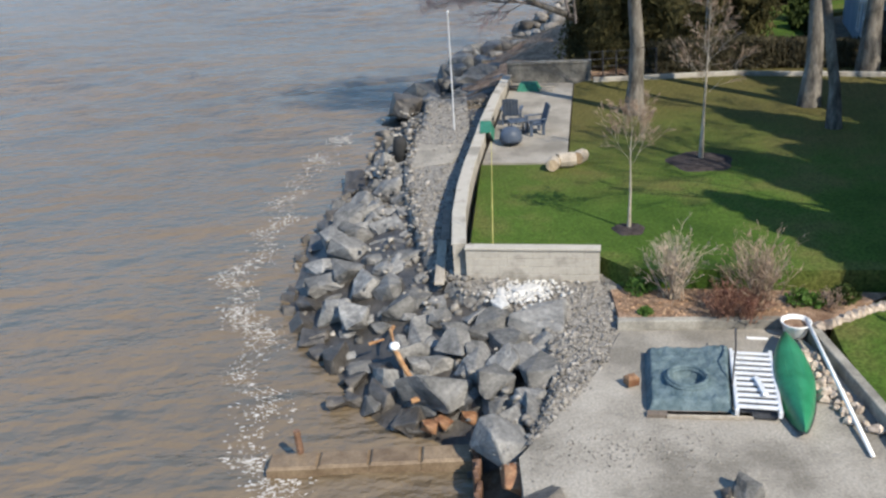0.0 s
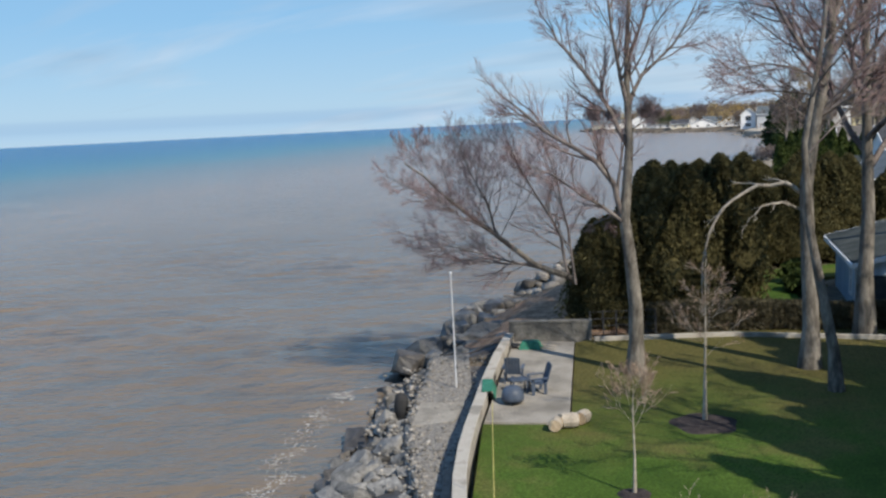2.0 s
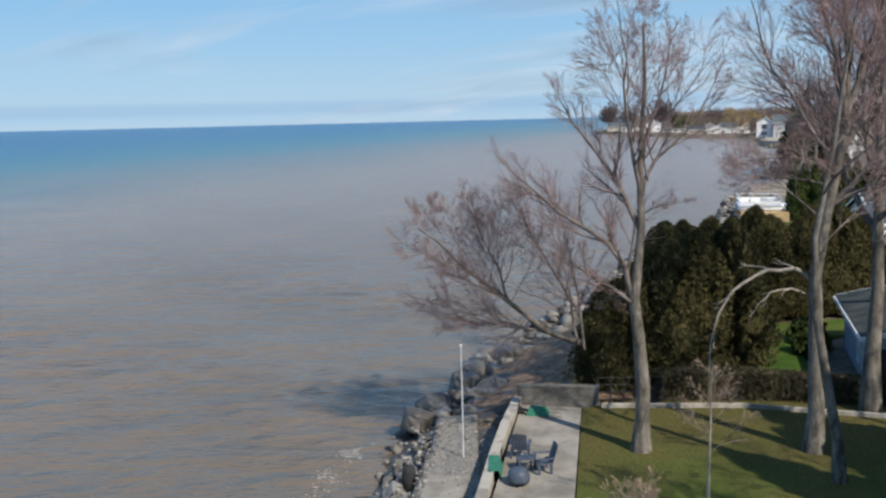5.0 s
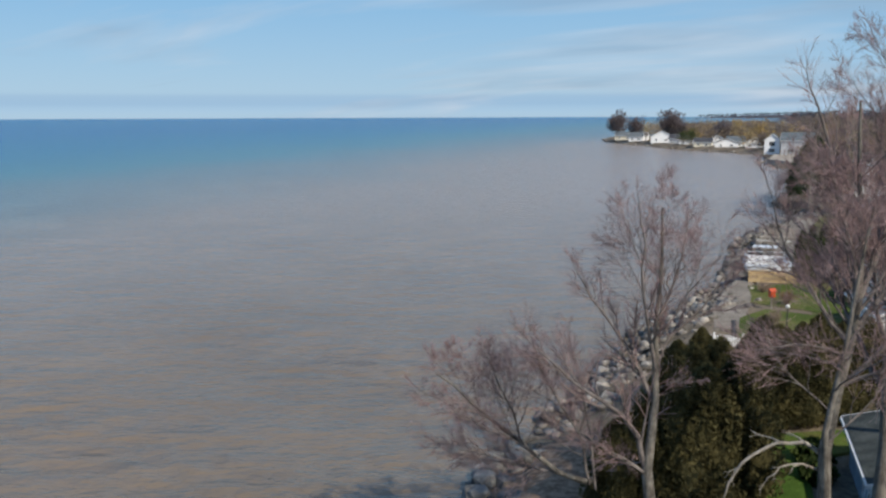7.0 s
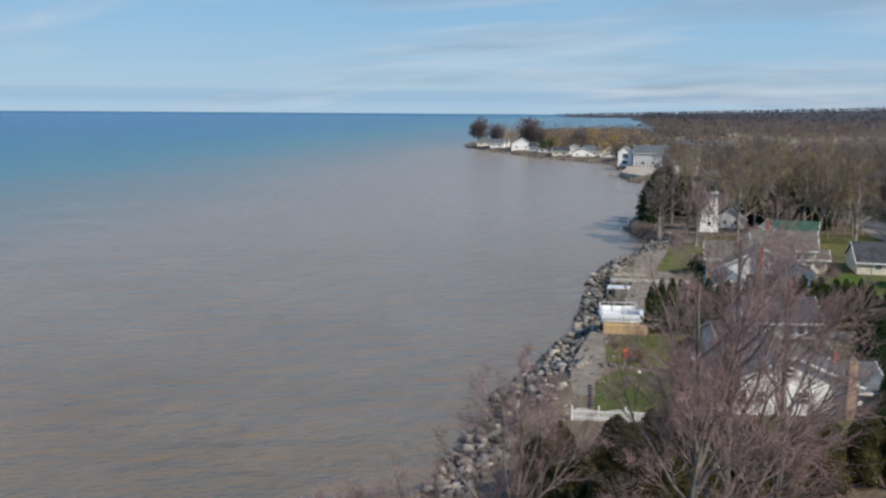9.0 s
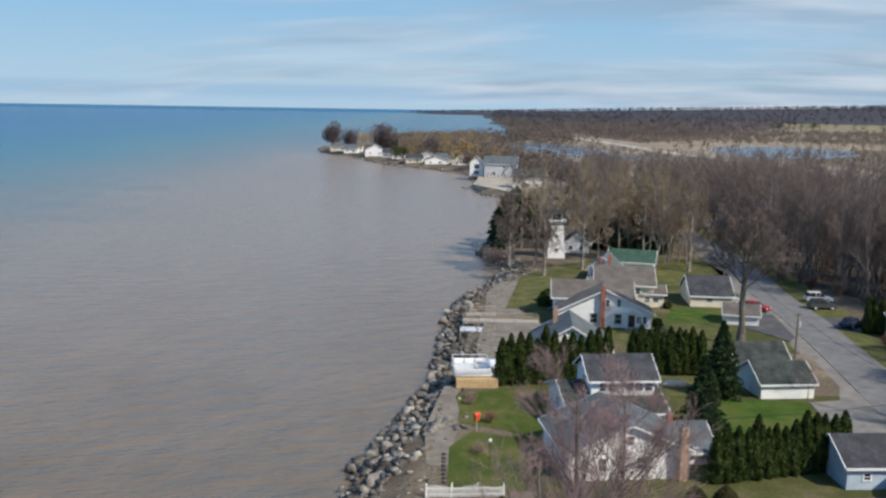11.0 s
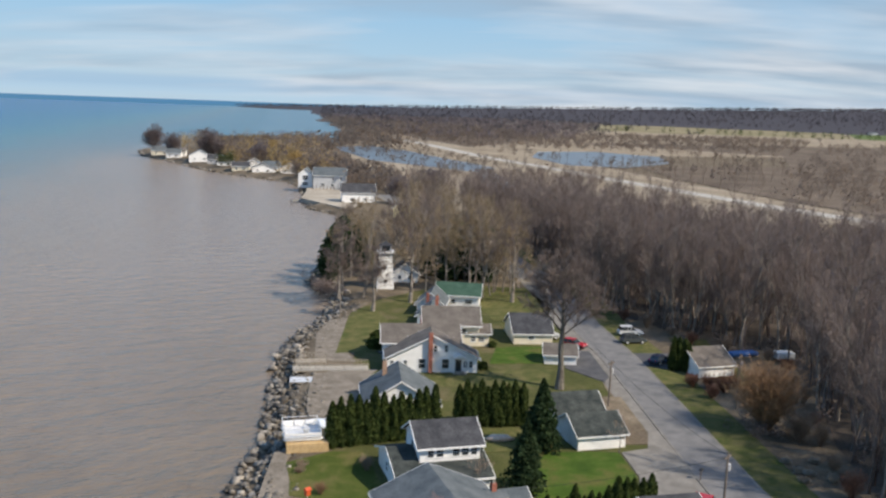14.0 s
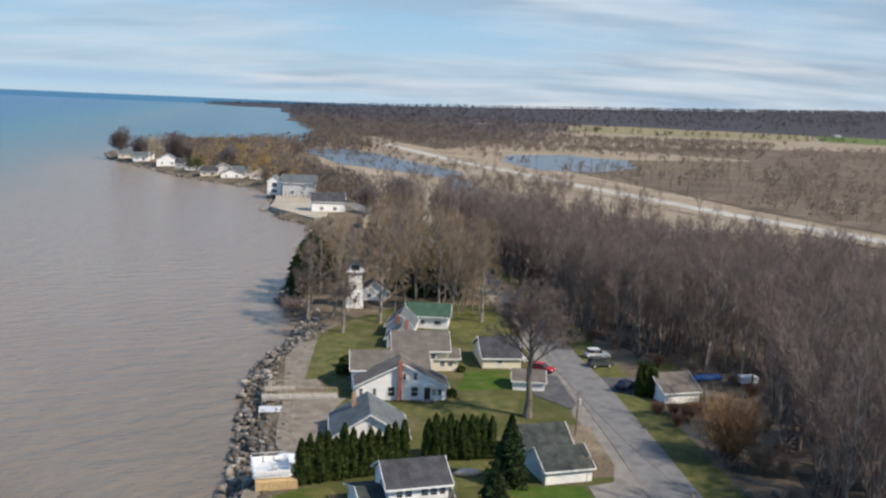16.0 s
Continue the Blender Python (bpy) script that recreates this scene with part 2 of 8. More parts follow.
blue_paint = SM("pale_blue_siding", (0.36, 0.44, 0.52), (0.47, 0.55, 0.62), 0.8, 0.6, 0.15, 12, 0.06)
grey_paint = SM("grey_siding", (0.40, 0.41, 0.42), (0.52, 0.53, 0.54), 0.8, 0.6, 0.15, 12, 0.06)
yellow_paint = SM("pale_yellow_siding", (0.68, 0.60, 0.34), (0.78, 0.70, 0.43), 0.8, 0.6, 0.15, 12, 0.06)
trim_white = SM("white_trim", (0.72, 0.72, 0.71), (0.82, 0.82, 0.81), 2, 0.5, 0.05, 20, 0.05)
roof_grey = SM("grey_shingles", (0.040, 0.042, 0.048), (0.074, 0.076, 0.083), 0.6, 0.9, 0.6, 6, 0.3, spec=0.15)
roof_teal = SM("blue_grey_shingles", (0.072, 0.088, 0.098), (0.125, 0.142, 0.152), 0.6, 0.9, 0.6, 6, 0.2)
roof_brown = SM("brown_shingles", (0.098, 0.086, 0.076), (0.15, 0.133, 0.118), 0.6, 0.9, 0.6, 6, 0.2)
roof_dark = SM("dark_green_grey_shingles", (0.030, 0.037, 0.036), (0.066, 0.074, 0.070), 0.8, 0.9, 0.6, 6, 0.3, spec=0.15)
roof_green = SM("green_shingles", (0.028, 0.07, 0.05), (0.05, 0.10, 0.072), 0.8, 0.9, 0.4, 6, 0.2)
brick_red = SM("red_brick", (0.24, 0.085, 0.06), (0.36, 0.15, 0.11), 3, 0.9, 0.5, 18, 0.3)
brick_tan = SM("tan_brick", (0.30, 0.19, 0.13), (0.42, 0.29, 0.21), 3, 0.9, 0.5, 18, 0.3)
dark_glass = SM("window_glass", (0.02, 0.025, 0.03), (0.05, 0.06, 0.07), 1, 0.08, 0.0, 5, 0.1, spec=0.6)
timber = SM("weathered_timber", (0.25, 0.215, 0.17), (0.42, 0.37, 0.30), 2, 0.85, 0.5, 20, 0.25, stretch=(1, 0.25, 1))
new_timber = SM("new_pine_lumber", (0.45, 0.31, 0.15), (0.58, 0.42, 0.23), 2, 0.7, 0.3, 20, 0.2, stretch=(1, 0.25, 1))
pole_wood = SM("utility_pole_wood", (0.13, 0.105, 0.085), (0.22, 0.18, 0.15), 2, 0.9, 0.4, 15, 0.25, stretch=(1, 1, 0.2))
rusty = SM("rusty_steel", (0.10, 0.055, 0.035), (0.22, 0.13, 0.085), 4, 0.8, 0.5, 25, 0.35, metal=0.2)
dark_metal = SM("dark_metal", (0.03, 0.032, 0.036), (0.07, 0.072, 0.078), 4, 0.5, 0.2, 25, 0.2, metal=0.3)
alu = SM("white_aluminium", (0.62, 0.63, 0.64), (0.76, 0.77, 0.78), 4, 0.4, 0.1, 25, 0.1, metal=0.3)
canoe_green = SM("green_canoe_hull", (0.012, 0.13, 0.055), (0.025, 0.20, 0.095), 2, 0.4, 0.1, 15, 0.12, spec=0.45)
net_mat = SM("blue_grey_net", (0.058, 0.092, 0.104), (0.122, 0.168, 0.182), 5, 0.75, 0.6, 30, 0.3)
cloth_green = SM("green_cloth", (0.02, 0.12, 0.075), (0.04, 0.19, 0.13), 5, 0.8, 0.3, 30, 0.2)
chair_blue = SM("slate_blue_plastic", (0.045, 0.06, 0.085), (0.075, 0.095, 0.13), 3, 0.5, 0.1, 20, 0.15)
stump_mat = SM("cut_stump_wood", (0.38, 0.28, 0.18), (0.58, 0.46, 0.32), 6, 0.9, 0.5, 30, 0.3)
drift_mat = SM("orange_driftwood", (0.28, 0.14, 0.06), (0.44, 0.26, 0.13), 6, 0.85, 0.4, 30, 0.3)
foam_mat = SM("foam", (0.30, 0.28, 0.25), (0.47, 0.45, 0.42), 3, 0.9, 0.4, 25, 0.1)
rubber = SM("tyre_rubber", (0.018, 0.018, 0.018), (0.03, 0.03, 0.03), 8, 0.8, 0.1, 40, 0.2)
beach_sand = SM("pale_beach_sand", (0.30, 0.265, 0.215), (0.42, 0.375, 0.31), 0.1, 0.95, 0.3, 2, 0.2, spec=0.1)
# litter colour darkened to hold the shade between the trunks
wood_floor = SM("shade_darkened_litter", (0.060, 0.050, 0.042), (0.115, 0.094, 0.076), 0.15, 0.95, 0.5, 3, 0.35, spec=0.1)
sandy = SM("stony_sand", (0.14, 0.12, 0.095), (0.23, 0.20, 0.165), 0.7, 0.95, 0.6, 5, 0.3)
scrub_floor = SM("brown_scrub_floor", (0.10, 0.080, 0.064), (0.17, 0.137, 0.108), 0.03, 0.95, 0.0, 0.4, 0.3, spec=0.05)
wet_concrete = SM("wet_brown_concrete", (0.13, 0.09, 0.055), (0.23, 0.17, 0.11), 2, 0.5, 0.5, 20, 0.25)
pale_stem = SM("pale_young_bark", (0.26, 0.225, 0.18), (0.40, 0.36, 0.30), 4, 0.85, 0.2, 20, 0.2)
pond_mat = SM("pond_water", (0.06, 0.08, 0.105), (0.10, 0.118, 0.135), 0.02, 0.3, 0.0, 0.2, 0.15, spec=0.5)


def ground_material():
    """Leaf litter near by, its colour blended to dark blue-grey with distance from the origin."""
    m = SM("land", (0.108, 0.089, 0.066), (0.19, 0.156, 0.116), 0.12, 0.95, 0.6, 3, 0.4, spec=0.1, third=(0.14, 0.112, 0.08))
    t = m.node_tree
    L = t.links.new
    p = t.nodes["Principled BSDF"]
    src = p.inputs["Base Color"].links[0].from_socket
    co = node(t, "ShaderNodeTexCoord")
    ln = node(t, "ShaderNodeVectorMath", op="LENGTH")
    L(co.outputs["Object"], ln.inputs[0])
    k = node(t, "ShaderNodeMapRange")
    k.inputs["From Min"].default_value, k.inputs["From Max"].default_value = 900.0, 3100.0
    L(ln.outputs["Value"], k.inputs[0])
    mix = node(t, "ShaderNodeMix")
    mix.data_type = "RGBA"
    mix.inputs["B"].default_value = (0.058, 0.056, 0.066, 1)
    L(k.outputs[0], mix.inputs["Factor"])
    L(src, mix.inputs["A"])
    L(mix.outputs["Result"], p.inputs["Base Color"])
    return m


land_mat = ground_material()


def lawn_material():
    """Spring grass, going thin and brown at the far end, with tree shade painted into the brown."""
    m = grass_mat.copy()
    m.name = "lawn_under_trees"
    t = m.node_tree
    L = t.links.new
    p = t.nodes["Principled BSDF"]
    src = p.inputs["Base Color"].links[0].from_socket
    co = node(t, "ShaderNodeTexCoord")
    nz = node(t, "ShaderNodeTexNoise", Scale=0.35, Detail=5.0, Roughness=0.6)
    L(co.outputs["Object"], nz.inputs["Vector"])
    sep = node(t, "ShaderNodeSeparateXYZ")
    L(co.outputs["Object"], sep.inputs[0])
    far = node(t, "ShaderNodeMath", op="MULTIPLY_ADD")
    far.inputs[1].default_value = 14.0
    L(nz.outputs["Fac"], far.inputs[0])
    L(sep.outputs["Y"], far.inputs[2])
    k = node(t, "ShaderNodeMapRange")
    k.inputs["From Min"].default_value, k.inputs["From Max"].default_value = 30.0, 40.0
    k.inputs["To Max"].default_value = 0.85
    L(far.outputs[0], k.inputs[0])
    b = node(t, "ShaderNodeTexNoise", Scale=9.0, Detail=4.0, Roughness=0.65)
    L(co.outputs["Object"], b.inputs["Vector"])
    dry = node(t, "ShaderNodeValToRGB")
    dry.color_ramp.elements[0].position, dry.color_ramp.elements[1].position = 0.35, 0.65
    dry.color_ramp.elements[0].color, dry.color_ramp.elements[1].color = (0.052, 0.044, 0.014, 1), (0.13, 0.105, 0.04, 1)
    L(b.outputs["Fac"], dry.inputs[0])
    mix = node(t, "ShaderNodeMix")
    mix.data_type = "RGBA"
    L(k.outputs[0], mix.inputs["Factor"])
    L(src, mix.inputs["A"])
    L(dry.outputs[0], mix.inputs["B"])
    L(mix.outputs["Result"], p.inputs["Base Color"])
    return m


lawn_mat = lawn_material()


def car_paint(name, c):
    return SM(name, [x * 0.92 for x in c], [min(1, x * 1.05) for x in c], 1, 0.25, 0.0, 10, 0.04, spec=0.6)


paint_white = car_paint("white_car_paint", (0.72, 0.73, 0.74))
paint_grey = car_paint("dark_grey_car_paint", (0.06, 0.07, 0.075))
paint_blue = car_paint("dark_blue_car_paint", (0.02, 0.03, 0.06))
paint_red = car_paint("red_car_paint", (0.36, 0.015, 0.025))
paint_silver = car_paint("silver_car_paint", (0.45, 0.47, 0.48))


orange_paint = car_paint("orange_red_paint", (0.55, 0.09, 0.03))


def water_material():
    """Lake water: silty brown along the shore, clearing to blue offshore, with ripples and wind streaks."""
    m = bpy.data.materials.new("lake_water")
    m.use_nodes = True
    t = m.node_tree
    L = t.links.new
    p = t.nodes["Principled BSDF"]
    p.inputs["Roughness"].default_value = 0.24
    p.inputs["IOR"].default_value = 1.37
    p.inputs["Specular IOR Level"].default_value = 0.5
    co = node(t, "ShaderNodeTexCoord")
    # metres offshore, across the run of the coast
    dot = node(t, "ShaderNodeVectorMath", op="DOT_PRODUCT")
    dot.inputs[1].default_value = (-0.96, 0.28, 0)
    L(co.outputs["Object"], dot.inputs[0])
    wob = node(t, "ShaderNodeTexNoise", Scale=0.006, Detail=4.0, Roughness=0.6)
    L(co.outputs["Object"], wob.inputs["Vector"])
    off = node(t, "ShaderNodeMath", op="MULTIPLY_ADD")
    off.inputs[1].default_value = 130.0
    off.inputs[2].default_value = -65.0
    L(wob.outputs["Fac"], off.inputs[0])
    d = node(t, "ShaderNodeMath", op="ADD")
    L(dot.outputs["Value"], d.inputs[0])
    L(off.outputs[0], d.inputs[1])
    mr = node(t, "ShaderNodeMapRange")
    mr.inputs["From Min"].default_value, mr.inputs["From Max"].default_value = -20.0, 700.0
    L(d.outputs[0], mr.inputs[0])
    ramp = node(t, "ShaderNodeValToRGB")
    cr = ramp.color_ramp
    cr.elements[0].position, cr.elements[0].color = 0.0, (0.150, 0.111, 0.064, 1)
    cr.elements[1].position, cr.elements[1].color = 1.0, (0.014, 0.095, 0.205, 1)
    for pos, c in ((0.07, (0.160, 0.122, 0.084)), (0.16, (0.204, 0.167, 0.132)), (0.26, (0.122, 0.150, 0.15)), (0.36, (0.052, 0.142, 0.170)), (0.55, (0.016, 0.112, 0.19))):
        e = cr.elements.new(pos)
        e.color = (*c, 1)
    L(mr.outputs[0], ramp.inputs[0])
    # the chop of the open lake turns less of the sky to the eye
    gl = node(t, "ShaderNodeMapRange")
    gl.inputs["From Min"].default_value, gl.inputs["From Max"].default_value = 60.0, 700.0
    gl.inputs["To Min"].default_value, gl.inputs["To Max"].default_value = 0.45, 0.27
    # extra sheen put in by position, brightening the water close inshore
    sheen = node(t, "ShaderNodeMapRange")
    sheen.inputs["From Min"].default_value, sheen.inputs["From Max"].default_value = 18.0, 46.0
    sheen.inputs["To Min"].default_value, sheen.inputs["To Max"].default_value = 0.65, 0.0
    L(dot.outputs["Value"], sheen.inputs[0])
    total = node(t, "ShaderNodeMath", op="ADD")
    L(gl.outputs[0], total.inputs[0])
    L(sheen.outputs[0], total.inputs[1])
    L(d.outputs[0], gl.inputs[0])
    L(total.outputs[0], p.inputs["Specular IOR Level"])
    # patches of silt
    sil = node(t, "ShaderNodeTexNoise", Scale=0.05, Detail=5.0, Roughness=0.6)
    L(co.outputs["Object"], sil.inputs["Vector"])
    k = node(t, "ShaderNodeMapRange")
    k.inputs["From Min"].default_value, k.inputs["From Max"].default_value = 0.3, 0.7
    k.inputs["To Min"].default_value, k.inputs["To Max"].default_value = 0.85, 1.12
    L(sil.outputs["Fac"], k.inputs[0])
    mul = node(t, "ShaderNodeVectorMath", op="MULTIPLY")
    L(ramp.outputs[0], mul.inputs[0])
    L(k.outputs[0], mul.inputs[1])
    along = node(t, "ShaderNodeSeparateXYZ")
    L(co.outputs["Object"], along.inputs[0])
    plume = node(t, "ShaderNodeMapRange")
    plume.inputs["From Min"].default_value, plume.inputs["From Max"].default_value = 70.0, 240.0
    L(along.outputs["Y"], plume.inputs[0])
    inshore = node(t, "ShaderNodeMapRange")
    inshore.inputs["From Min"].default_value, inshore.inputs["From Max"].default_value = 135.0, 55.0
    L(d.outputs[0], inshore.inputs[0])
    both = node(t, "ShaderNodeMath", op="MULTIPLY")
    L(plume.outputs[0], both.inputs[0])
    L(inshore.outputs[0], both.inputs[1])
    silt = node(t, "ShaderNodeMix")
    silt.data_type = "RGBA"
    silt.inputs["B"].default_value = (0.232, 0.186, 0.150, 1)
    L(both.outputs[0], silt.inputs["Factor"])
    L(mul.outputs[0], silt.inputs["A"])
    bay = node(t, "ShaderNodeMapRange")
    bay.inputs["From Min"].default_value, bay.inputs["From Max"].default_value = 620.0, 1100.0
    L(along.outputs["Y"], bay.inputs[0])
    clear = node(t, "ShaderNodeMix")
    clear.data_type = "RGBA"
    clear.inputs["B"].default_value = (0.045, 0.12, 0.16, 1)
    keep_blue = node(t, "ShaderNodeMapRange")
    keep_blue.inputs["From Min"].default_value, keep_blue.inputs["From Max"].default_value = 260.0, 120.0
    L(d.outputs[0], keep_blue.inputs[0])
    bf = node(t, "ShaderNodeMath", op="MULTIPLY")
    L(bay.outputs[0], bf.inputs[0])
    L(keep_blue.outputs[0], bf.inputs[1])
    L(bf.outputs[0], clear.inputs["Factor"])
    L(silt.outputs["Result"], clear.inputs["A"])
    L(clear.outputs["Result"], p.inputs["Base Color"])
    # ripples, long across the wind
    heights = []
    for scale, stretch, rot in ((0.9, (1, 1.9, 1), 14), (2.6, (1, 1.7, 1), -18), (0.16, (1, 2.0, 1), 8)):
        mp = node(t, "ShaderNodeMapping")
        mp.inputs["Scale"].default_value = stretch
        mp.inputs["Rotation"].default_value = (0, 0, radians(rot))
        L(co.outputs["Object"], mp.inputs[0])
        nz = node(t, "ShaderNodeTexNoise", Scale=scale, Detail=4.0, Roughness=0.55)
        L(mp.outputs[0], nz.inputs["Vector"])
        w = node(t, "ShaderNodeMath", op="MULTIPLY")
        w.inputs[1].default_value = 0.45 / scale
        L(nz.outputs["Fac"], w.inputs[0])
        heights.append(w)
    s = node(t, "ShaderNodeMath", op="ADD")
    L(heights[0].outputs[0], s.inputs[0])
    L(heights[1].outputs[0], s.inputs[1])
    s2 = node(t, "ShaderNodeMath", op="ADD")
    L(s.outputs[0], s2.inputs[0])
    L(heights[2].outputs[0], s2.inputs[1])
    bp = node(t, "ShaderNodeBump", Strength=0.9, Distance=0.5)
    L(s2.outputs[0], bp.inputs["Height"])
    L(bp.outputs[0], p.inputs["Normal"])
    return m


water_mat = water_material()


# ---- geometry helpers ----
class Shape:
    """Collects vertices and faces of one mesh."""

    def __init__(self):
        self.v, self.f = [], []

    def add(self, verts, faces):
        n = len(self.v)
        self.v += [tuple(p) for p in verts]
        self.f += [tuple(i + n for i in q) for q in faces]
        return self

    def box(self, c, s, turn=0.0, bevel=0.0):
        """A box with centre c and size s, turned about z by degrees, its upright edges cut by bevel."""
        hx, hy, hz = s[0] / 2, s[1] / 2, s[2] / 2
        b = min(bevel, hx * 0.8, hy * 0.8, hz * 0.8)
        a = radians(turn)
        ca, sa = math.cos(a), math.sin(a)

        def w(x, y, z):
            return (c[0] + x * ca - y * sa, c[1] + x * sa + y * ca, c[2] + z)
        if b <= 0:
            v = [w(x, y, z) for z in (-hz, hz) for x, y in ((-hx, -hy), (hx, -hy), (hx, hy), (-hx, hy))]
            return self.add(v, [(3, 2, 1, 0), (4, 5, 6, 7), (0, 1, 5, 4), (1, 2, 6, 5), (2, 3, 7, 6), (3, 0, 4, 7)])
        ring = []
        for z, i in ((-hz, b), (-hz + b, 0), (hz - b, 0), (hz, b)):
            for x, y in ((-hx, -hy), (hx, -hy), (hx, hy), (-hx, hy)):
                ring.append(w(x - math.copysign(i, x), y - math.copysign(i, y), z))
        f = [(3, 2, 1, 0), (12, 13, 14, 15)]
        for k in range(3):
            for i in range(4):
                j = (i + 1) % 4
                f.append((4 * k + i, 4 * k + j, 4 * k + 4 + j, 4 * k + 4 + i))
        return self.add(ring, f)

    def slab(self, poly, z0, z1):
        """A prism over a polygon given anticlockwise."""
        n = len(poly)
        v = [(x, y, z0) for x, y in poly] + [(x, y, z1) for x, y in poly]
        f = [tuple(range(n, 2 * n)), tuple(range(n - 1, -1, -1))]
        f += [(i, (i + 1) % n, n + (i + 1) % n, n + i) for i in range(n)]
        return self.add(v, f)

    def tube(self, path, radii, k=6):
        """A round tube along a path."""
        path = [Vector(p) for p in path]
        n = len(path)
        rings = []
        for i, p in enumerate(path):
            d = (path[min(i + 1, n - 1)] - path[max(i - 1, 0)]).normalized()
            u = d.cross(Vector((0, 0, 1)) if abs(d.z) < 0.9 else Vector((1, 0, 0))).normalized()
            w = d.cross(u)
            r = radii[i] if isinstance(radii, (list, tuple)) else radii
            rings += [p + r * (u * math.cos(6.2832 * j / k) + w * math.sin(6.2832 * j / k)) for j in range(k)]
        f = [(i * k + j, i * k + (j + 1) % k, (i + 1) * k + (j + 1) % k, (i + 1) * k + j) for i in range(n - 1) for j in range(k)]
        f += [tuple(range(k - 1, -1, -1)), tuple(range((n - 1) * k, n * k))]
        return self.add(rings, f)

    def lathe(self, c, profile, k=20):
        """A turned body about the upright through c; profile: radius, height."""
        n = len(profile)
        v = [(c[0] + r * math.cos(6.2832 * j / k), c[1] + r * math.sin(6.2832 * j / k), c[2] + z) for r, z in profile for j in range(k)]
        f = [(i * k + j, i * k + (j + 1) % k, (i + 1) * k + (j + 1) % k, (i + 1) * k + j) for i in range(n - 1) for j in range(k)]
        f += [tuple(range(k - 1, -1, -1)), tuple(range((n - 1) * k, n * k))]
        return self.add(v, f)

    def mesh(self, name, material, smooth=False):
        me = bpy.data.meshes.new(name)
        me.from_pydata(self.v, [], self.f)
        me.materials.append(material)
        if smooth:
            me.shade_smooth()
        me.update()
        return me


def thing(name, at=(0, 0, 0), turn=0.0, label="", category="", group="", kind=""):
    ob = new(name)
    ob.empty_display_size = 0.2
    ob.matrix_world = pose(*at, 0, 0, turn)
    return tagged(ob, label, category, group, kind)


def part(name, shape, material, parent, label="", smooth=False):
    ob = new(name, shape.mesh(name, material, smooth))
    ob.parent = parent
    if label:
        tagged(ob, label)
    return ob


def solid(name, shape, material, label="", category="", group="", kind="", smooth=False):
    return tagged(new(name, shape.mesh(name, material, smooth)), label, category, group, kind)


def array_mesh(name, verts, faces, material, smooth=False):
    """A mesh from arrays of equal-sided faces."""
    me = bpy.data.meshes.new(name)
    verts, faces = np.asarray(verts, dtype=np.float32), np.asarray(faces, dtype=np.int32)
    n, k = faces.shape
    me.vertices.add(len(verts))
    me.vertices.foreach_set("co", verts.ravel())
    me.loops.add(n * k)
    me.loops.foreach_set("vertex_index", faces.ravel())
    me.polygons.add(n)
    me.polygons.foreach_set("loop_start", np.arange(0, n * k, k, dtype=np.int32))
    me.materials.append(material)
    me.update(calc_edges=True)
    if smooth:
        me.shade_smooth()
    return me


# ---- the lie of the land ----
SHORE = [(-120, -400), (-40, -120), (-6, -30), (0.1, 8), (0.1, 15), (-1.6, 15.9), (-3.1, 18.6), (-4.5, 21.7), (-4.5, 25.9), (-3.9, 27.7), (-3.1, 33.8),
         (-2.6, 38.8), (0, 48.2), (4.5, 58), (9, 68), (16, 84), (20.5, 92), (29, 107), (36, 128), (44.7, 151.7), (57, 167.6), (66, 183), (66, 203),
         (75, 222), (95, 265), (118, 327), (113, 352), (124, 375), (127, 400), (138, 440), (140, 468), (130, 492), (116, 535), (108, 600), (97, 675),
         (104, 745), (125, 775), (210, 790), (330, 920), (480, 1300), (707, 2108), (1430, 4250), (1140, 4480), (1120, 4700), (1650, 7000)]
LAND = np.array(SHORE + [(9000, 7000), (9000, -3000), (-300, -3000)], dtype=float)


def inland(x, y):
    """Metres from the water's edge, positive on land."""
    shape = np.shape(x)
    p = np.stack([np.ravel(x), np.ravel(y)], 1).astype(float)
    inside = np.zeros(len(p), bool)
    best = np.full(len(p), 1e9)
    n = len(LAND)
    for i in range(n):
        a, b = LAND[i], LAND[(i + 1) % n]
        cross = (a[1] > p[:, 1]) != (b[1] > p[:, 1])
        with np.errstate(divide="ignore", invalid="ignore"):
            xs = (b[0] - a[0]) * (p[:, 1] - a[1]) / (b[1] - a[1]) + a[0]
        inside ^= cross & (p[:, 0] < xs)
        if i < len(SHORE) - 1:
            ab = b - a
            u = np.clip(((p - a) @ ab) / (ab @ ab), 0, 1)
            best = np.minimum(best, np.hypot(*(p - a - u[:, None] * ab).T))
    return np.where(inside, best, -best).reshape(shape)


def sstep(a, b, x):
    u = np.clip((np.asarray(x, float) - a) / (b - a), 0, 1)
    return u * u * (3 - 2 * u)


def ridge(x, y):
    """The low wooded ridge far inland."""
    az = np.degrees(np.arctan2(x, np.maximum(y, 1)))
    return sstep(2900, 4900, np.hypot(x, y)) * np.clip(12 + 2.3 * (az - 18), 3, 98)


def ground_height(x, y):
    x, y = np.asarray(x, float), np.asarray(y, float)
    d = inland(x, y)
    flat = 1.75 + 0.4 * sstep(46, 62, y)
    near = (sstep(-24, -18, x) - sstep(24, 30, x)) * (sstep(-20, -14, y) - sstep(37.2, 38.2, y))
    top = flat * (1 - near) + 0.95 * near
    h = np.where(d < 0, np.maximum(d * 0.3, -2.5), np.minimum(top, d * 0.36))
    return h + ridge(x, y) * sstep(0, 150, d)


